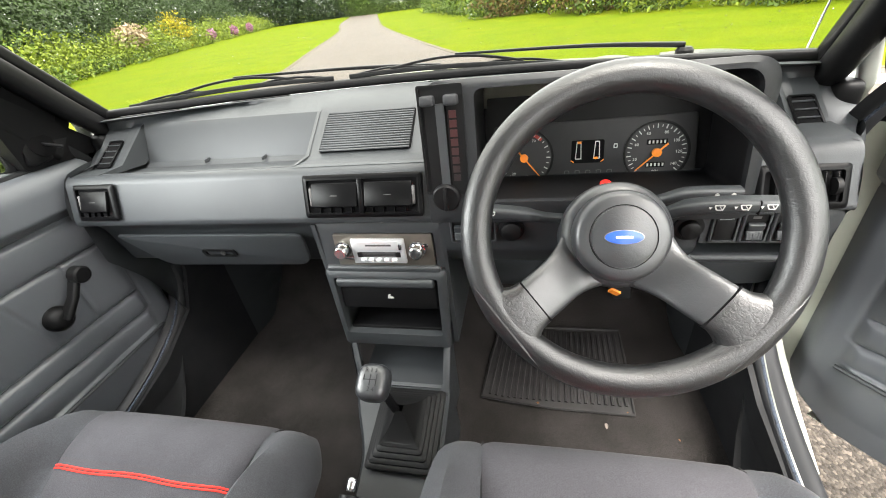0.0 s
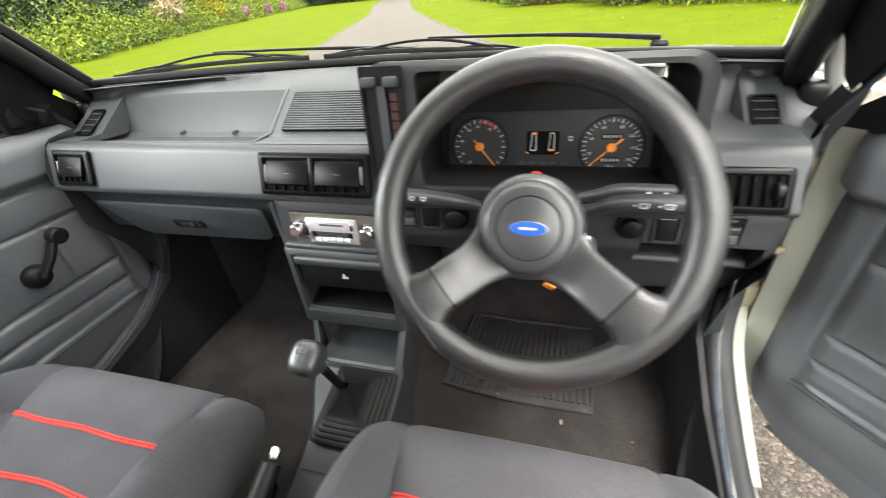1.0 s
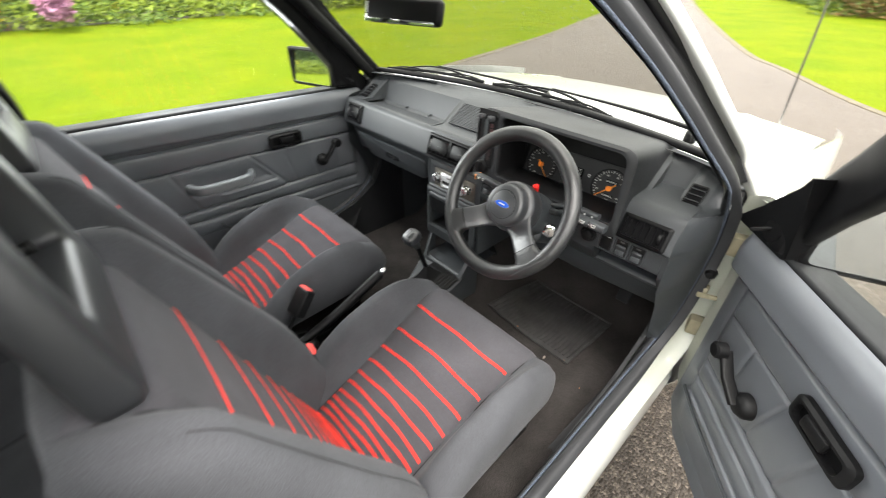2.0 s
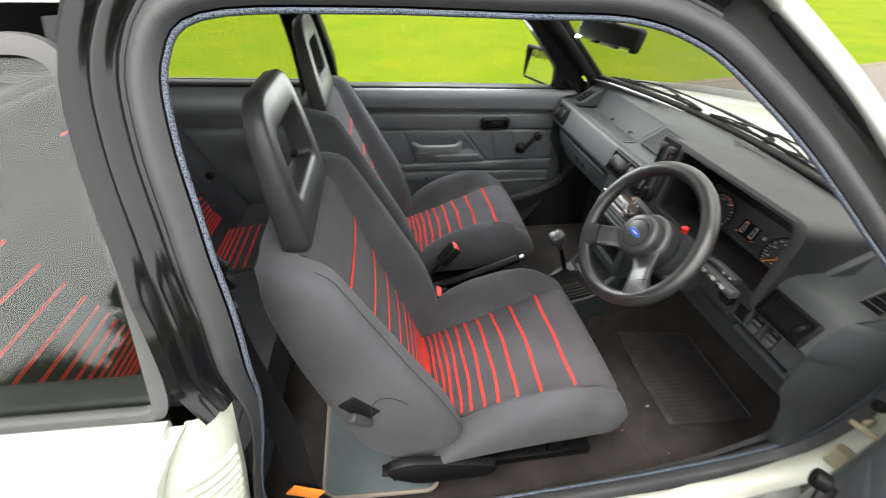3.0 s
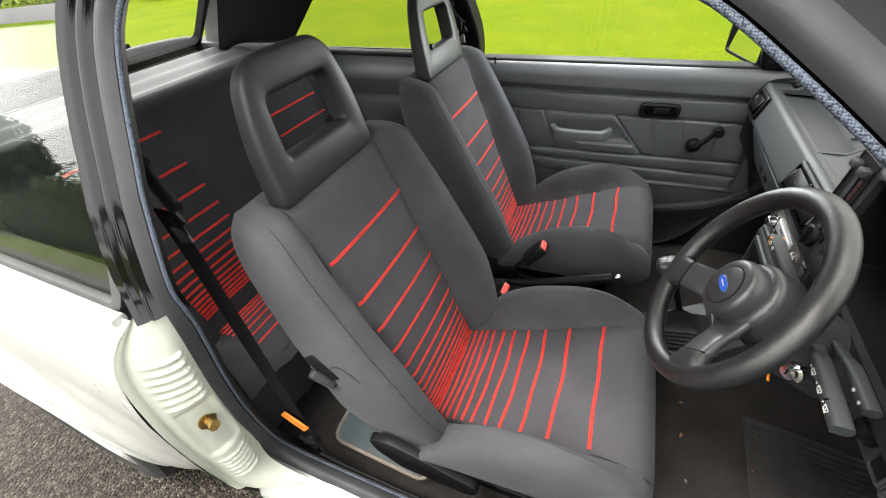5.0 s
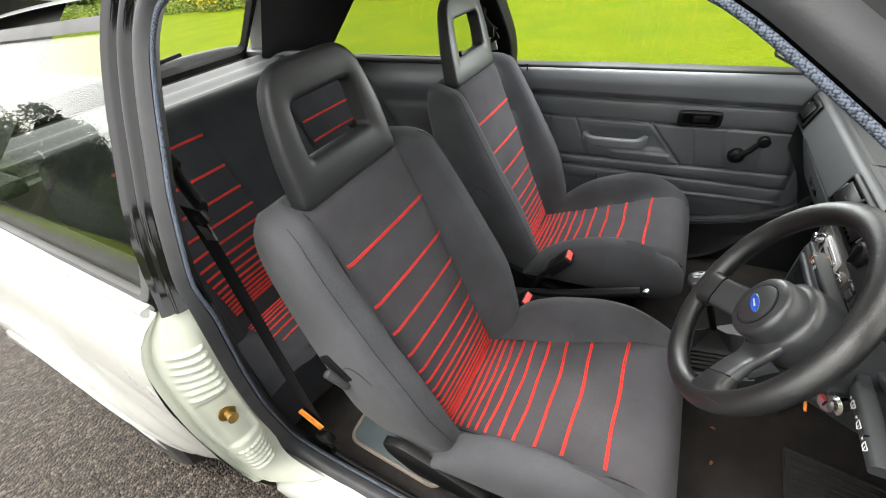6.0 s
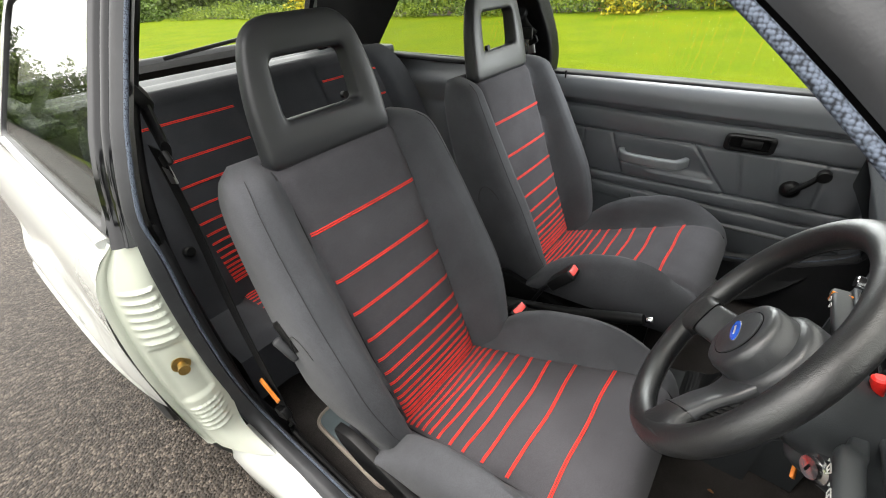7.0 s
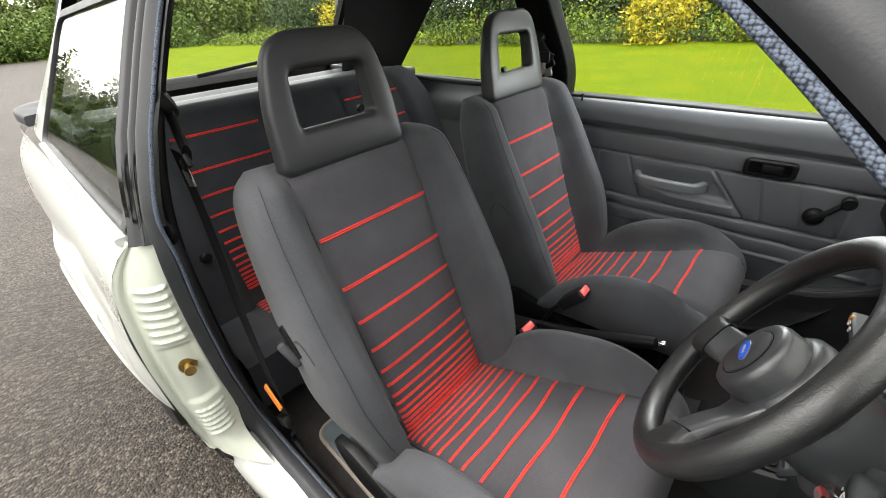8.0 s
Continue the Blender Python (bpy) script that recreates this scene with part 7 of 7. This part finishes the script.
    dp("mirror_rim", ring_plate(rounded(rect(0.214, 0.122), 0.018, 5), rounded(rect(0.19, 0.1), 0.012, 5), mm, 0.012, lip=0.005), BLACK, mir)
    dp("mirror_glass", prism(rounded(rect(0.194, 0.104), 0.012, 5), facing((0.783, 0.648, 0.955), (-0.3, -0.94, 0.13)), 0.003), MIRROR, mir, "mirror glass")
    dp("mirror_arm", box((0.06, 0.05, 0.05), (0.678, 0.705, 0.93), None, 0.012), BLACK, mir)
    return t


car_door(-1, 0, "closed passenger door with dark grey vinyl trim")
car_door(1, 38.5, "driver's door standing open with dark grey vinyl trim")

# ---- small fittings ----
striker = part("striker", lathe([(0.017, 0), (0.017, 0.004), (0.008, 0.006), (0.0075, 0.02), (0.0105, 0.021), (0.0105, 0.027)], facing((0.709, -0.305, 0.621), (0.12, 0.98, 0.05)), 22), BRASS, car, "brass door striker")
rmir = thing("rear_view_mirror", "black rear-view mirror on the windscreen", "mirror", (0.01, 0.5, 1.2))
part("housing", box((0.2, 0.024, 0.05), (0.01, 0.492, 1.192), pose(0, 0, 0, -14, 0, 14), 0.02, 4), BLACK, rmir)
part("glass", box((0.186, 0.002, 0.039), (0.007, 0.4795, 1.189), pose(0, 0, 0, -14, 0, 14), 0.001), MIRROR, rmir)
part("stem", tube([(0.01, 0.5, 1.21), (0.005, 0.47, 1.28), (0.0, 0.46, 1.315)], 0.007, 8), BLACK, rmir)


def wiper(tip_a, tip_b, pivot, label):
    """Blade on the glass under its sprung bridges, and the arm from the cowl."""
    w = thing("wiper", label, "wiper", pivot, group="windscreen wipers")
    a, b, p = (Vector(q) for q in (tip_a, tip_b, pivot))
    out = Vector((0, 0.6, 0.8))
    def at(t, lift):
        return a.lerp(b, t) + out * lift + Vector((0, 0.012 * math.sin(math.pi * t), 0.006 * math.sin(math.pi * t)))
    part("blade", sweep([at(t, 0.0) for t in np.linspace(0, 1, 20)], rounded(rect(0.005, 0.009), 0.0015, 2)), RUBBER, w)
    part("bridge", sweep([at(t, 0.006 + 0.014 * math.sin(math.pi * (t - 0.2) / 0.6)) for t in np.linspace(0.2, 0.8, 16)], rounded(rect(0.008, 0.005), 0.0015, 2)), BLACK, w)
    for t0 in (0.2, 0.8):
        part("claw", sweep([at(t, 0.003 + 0.006 * math.sin(math.pi * (t - t0 + 0.16) / 0.32)) for t in np.linspace(t0 - 0.16, t0 + 0.16, 9)], rounded(rect(0.007, 0.004), 0.0012, 2)), BLACK, w)
    part("arm", sweep(smooth_line([at(0.5, 0.024), at(0.5, 0.026).lerp(p + out * 0.02, 0.45), at(0.5, 0.02).lerp(p + out * 0.02, 0.72), p + out * 0.012], 16), rounded(rect(0.012, 0.007), 0.003, 2), scale=lambda q: 0.6 + 0.8 * q), BLACK, w)
    part("cap", lathe([(0.015, -0.02), (0.015, 0.002), (0.011, 0.007)], Matrix.Translation(p), 16), BLACK, w)


wiper((-0.596, 0.878, 0.943), (-0.168, 0.968, 0.949), (0.045, 1.03, 0.935), "long black wiper resting at the foot of the windscreen")
wiper((-0.134, 0.971, 0.949), (0.303, 0.968, 0.937), (0.50, 1.0, 0.935), "black wiper resting at the foot of the windscreen")
aerial = thing("aerial", "chrome telescopic aerial on the front wing", "aerial", (0.67, 0.966, 0.884))
part("mount", lathe([(0.02, -0.02), (0.018, 0.0), (0.01, 0.012), (0.006, 0.02)], Matrix.Translation((0.67, 0.966, 0.884)), 16), CHROME, aerial)
part("mast", tube([(0.67, 0.964, 0.898), (0.66, 0.87, 1.2), (0.6505, 0.772, 1.5), (0.645, 0.71, 1.68)], 0.0018, 8), CHROME, aerial)


def front_belt(side, label):
    b = thing("seat_belt", label, "seat belt", (side * 0.6, -0.25, 0.5), group="front seat belts")
    def fb(name, bm, mat, parent=b, label=""):
        return part(name, flip(bm, side), mat, parent, label)
    fb("webbing", sweep(smooth_line([(0.592, -0.258, 1.03), (0.59, -0.258, 0.9), (0.600, -0.236, 0.7), (0.596, -0.24, 0.48), (0.598, -0.222, 0.36)], 24), rounded(rect(0.002, 0.046), 0.001, 1), up=(0, 1, 0)), BELT)
    fb("guide", sweep(smooth_line([(0.572, -0.29, 1.10), (0.573, -0.284, 1.08), (0.576, -0.27, 1.055), (0.58, -0.252, 1.036), (0.584, -0.238, 1.026)], 12), circle(0.019, 14, 0.007), up=(1, 0, 0)), BLACK, b, "black belt guide sleeve")
    fb("guide_cover", lathe([(0.03, 0), (0.03, 0.008), (0.024, 0.016), (0.008, 0.02)], facing((0.58, -0.294, 1.098), (-1, 0.25, 0.45)), 20), BLACK)
    fb("tongue", box((0.01, 0.036, 0.022), (0.588, -0.245, 1.012), pose(0, 0, 0, 25), 0.004), BLACK)
    fb("buckle_plate", box((0.004, 0.03, 0.034), (0.59, -0.252, 0.988), pose(0, 0, 0, 12), 0.002), STEEL)
    fb("tag", box((0.004, 0.066, 0.034), (0.606, -0.24, 0.47), pose(0, 0, 0, -38), 0.001), AMBER, b, "orange sewn tag")
    fb("floor_bar", tube(smooth_line([(0.60, -0.23, 0.34), (0.602, -0.2, 0.305), (0.603, 0.05, 0.3), (0.604, 0.1, 0.29)], 14), 0.006, 8), BLACK)
    fb("anchor", box((0.02, 0.05, 0.03), (0.603, -0.225, 0.40), pose(0, 0, 0, 30), 0.005), BLACK)


front_belt(1, "black seat belt hanging on the driver's door post")
front_belt(-1, "black seat belt hanging on the passenger door post")

tongue = thing("belt_tongue", "steel belt tongue in a black plastic grip on the door post", "belt tongue", (-0.572, -0.262, 1.0))
part("grip", box((0.012, 0.05, 0.035), (-0.57, -0.262, 1.035), None, 0.005), BLACK, tongue)
part("plate", prism(rounded([(-0.009, -0.022), (0.009, -0.022), (0.013, 0.02), (-0.013, 0.02)], 0.004, 3), Matrix(((0, 0, 1, -0.571), (1, 0, 0, -0.262), (0, 1, 0, 1.0), (0, 0, 0, 1))), 0.003), CHROME, tongue)
mat_ = thing("floor_mat", "ribbed black rubber mat in the driver's footwell", "floor mat", (0.29, 0.9, 0.236))
part("sheet", grid(lambda u, v: (lambda x, y: Vector((x, y, floor_z(x, y) + 0.006)))(lerp(lerp(0.115, 0.15, v), lerp(0.458, 0.47, v), u), lerp(0.745, 1.005, v)), 16, 16), RMAT, mat_)
part("border", tube([Vector((x, y, floor_z(x, y) + 0.008)) for x, y in ((0.118, 0.745), (0.285, 0.742), (0.458, 0.74), (0.466, 0.885), (0.47, 1.005), (0.31, 1.005), (0.15, 1.005), (0.132, 0.885))], 0.004, 6, True), RMAT, mat_)
for i in range(22):
    x0, x1 = 0.135 + i * 0.0148, 0.160 + i * 0.014
    part("ridge", sweep([Vector((lerp(x0, x1, t), lerp(0.76, 0.99, t), floor_z(lerp(x0, x1, t), lerp(0.76, 0.99, t)) + 0.007)) for t in (0, 0.35, 0.7, 1)], [(-0.004, 0), (0.004, 0), (0.0025, 0.004), (-0.0025, 0.004)]), RMAT, mat_)
rear_mat = thing("rear_mat", "slate-blue carpet mat with tan binding", "floor mat", (0.42, -0.3, 0.24))
ro = rounded([(0.22, -0.25), (0.543, -0.242), (0.556, 0.04), (0.22, 0.04)], 0.035, 5)
part("carpet", prism(ro, Matrix.Translation((0, 0, 0.262)), 0.008, bevel=0.003), TRIMPANEL, rear_mat)
part("binding", tube([(x, y, 0.268) for x, y in ro], 0.0055, 7, True), PIPING, rear_mat)
for i, (x, z, dx) in enumerate(((0.28, 0.40, 0.05), (0.37, 0.41, 0.055), (0.47, 0.36, 0.045))):
    pd = thing("pedal", "black rubber foot pedal", "pedal", (x, 1.05, z), group="foot pedals")
    part("pad", box((dx, 0.014, 0.06), (x, 1.04, z), pose(0, 0, 0, -30), 0.005), RUBBER, pd)
    part("arm", tube([(x, 1.05, z + 0.02), (x, 1.12, z + 0.16), (x, 1.12, z + 0.28)], 0.008, 8), BLACK, pd)
rnd = random.Random(5)
for i in range(9):
    x, y = rnd.uniform(0.12, 0.56), rnd.uniform(0.56, 0.76)
    b = grid(lambda u, v: Vector(((u - 0.5) * 0.022, (v - 0.5) * 0.013 * math.sin(math.pi * (0.1 + 0.8 * u)), 0.003 * math.sin(u * 5) + 0.002 * math.cos(v * 6))), 6, 4)
    b.transform(Matrix.Translation((x, y, floor_z(x, y) + 0.006)) @ Matrix.Rotation(rnd.uniform(0, 6), 4, "Z") @ Matrix.Scale(rnd.uniform(0.2, 0.6), 4))
    solo("dead_leaf", b, DEADLEAF if i % 3 else PIPING, "small dry leaf fragment on the carpet", "leaf", group="leaf litter")


# rain left on the windscreen outside the wipers' sweep
WATER = material("rain_water", (1.0, 1.0, 1.0), 0.0)
WATER.node_tree.nodes["Principled BSDF"].inputs["Transmission Weight"].default_value = 1.0
WATER.node_tree.nodes["Principled BSDF"].inputs["IOR"].default_value = 1.33
rng = random.Random(12)
verts, faces = [], []
for i in range(1500):
    x, v = rng.uniform(-0.62, 0.62), rng.uniform(0.12, 0.8)
    if rng.random() > 0.25 + 0.75 * min(1, v * 2.2) or (abs(x + 0.2) < 0.35 and v < 0.3 and rng.random() < 0.7):
        continue
    c = Vector((x * lerp(1, 0.73, v), lerp(screen_base(x) + 0.005, 0.44 - 0.12 * x * x, v), lerp(0.938, 1.33 - 0.06 * abs(x) ** 2, v)))
    r = rng.uniform(0.0004, 0.001)
    side, up = Vector((1, 0, 0)), Vector((0, -0.8, 0.6))
    n = side.cross(up) * -1
    k = len(verts)
    for ring, (rr, h) in enumerate(((1.0, 0.0012), (0.75, 0.45), (0.3, 0.62))):
        for j in range(8):
            a = j * math.pi / 4
            verts.append(c + side * (r * rr * math.cos(a)) + up * (r * rr * 1.2 * math.sin(a)) + n * (0.0008 + r * h))
    for ring in range(2):
        for j in range(8):
            faces.append((k + ring * 8 + j, k + ring * 8 + (j + 1) % 8, k + ring * 8 + 8 + (j + 1) % 8, k + ring * 8 + 8 + j))
    faces.append(tuple(k + 16 + j for j in range(8)))
    faces.append(tuple(k + 7 - j for j in range(8)))
me = bpy.data.meshes.new("raindrops")
me.from_pydata([tuple(p) for p in verts], [], faces)
me.materials.append(WATER)
me.shade_smooth()
tagged(new("raindrops", me), "clear rain drops beaded on the windscreen glass", "rain drops", "", "stuff")
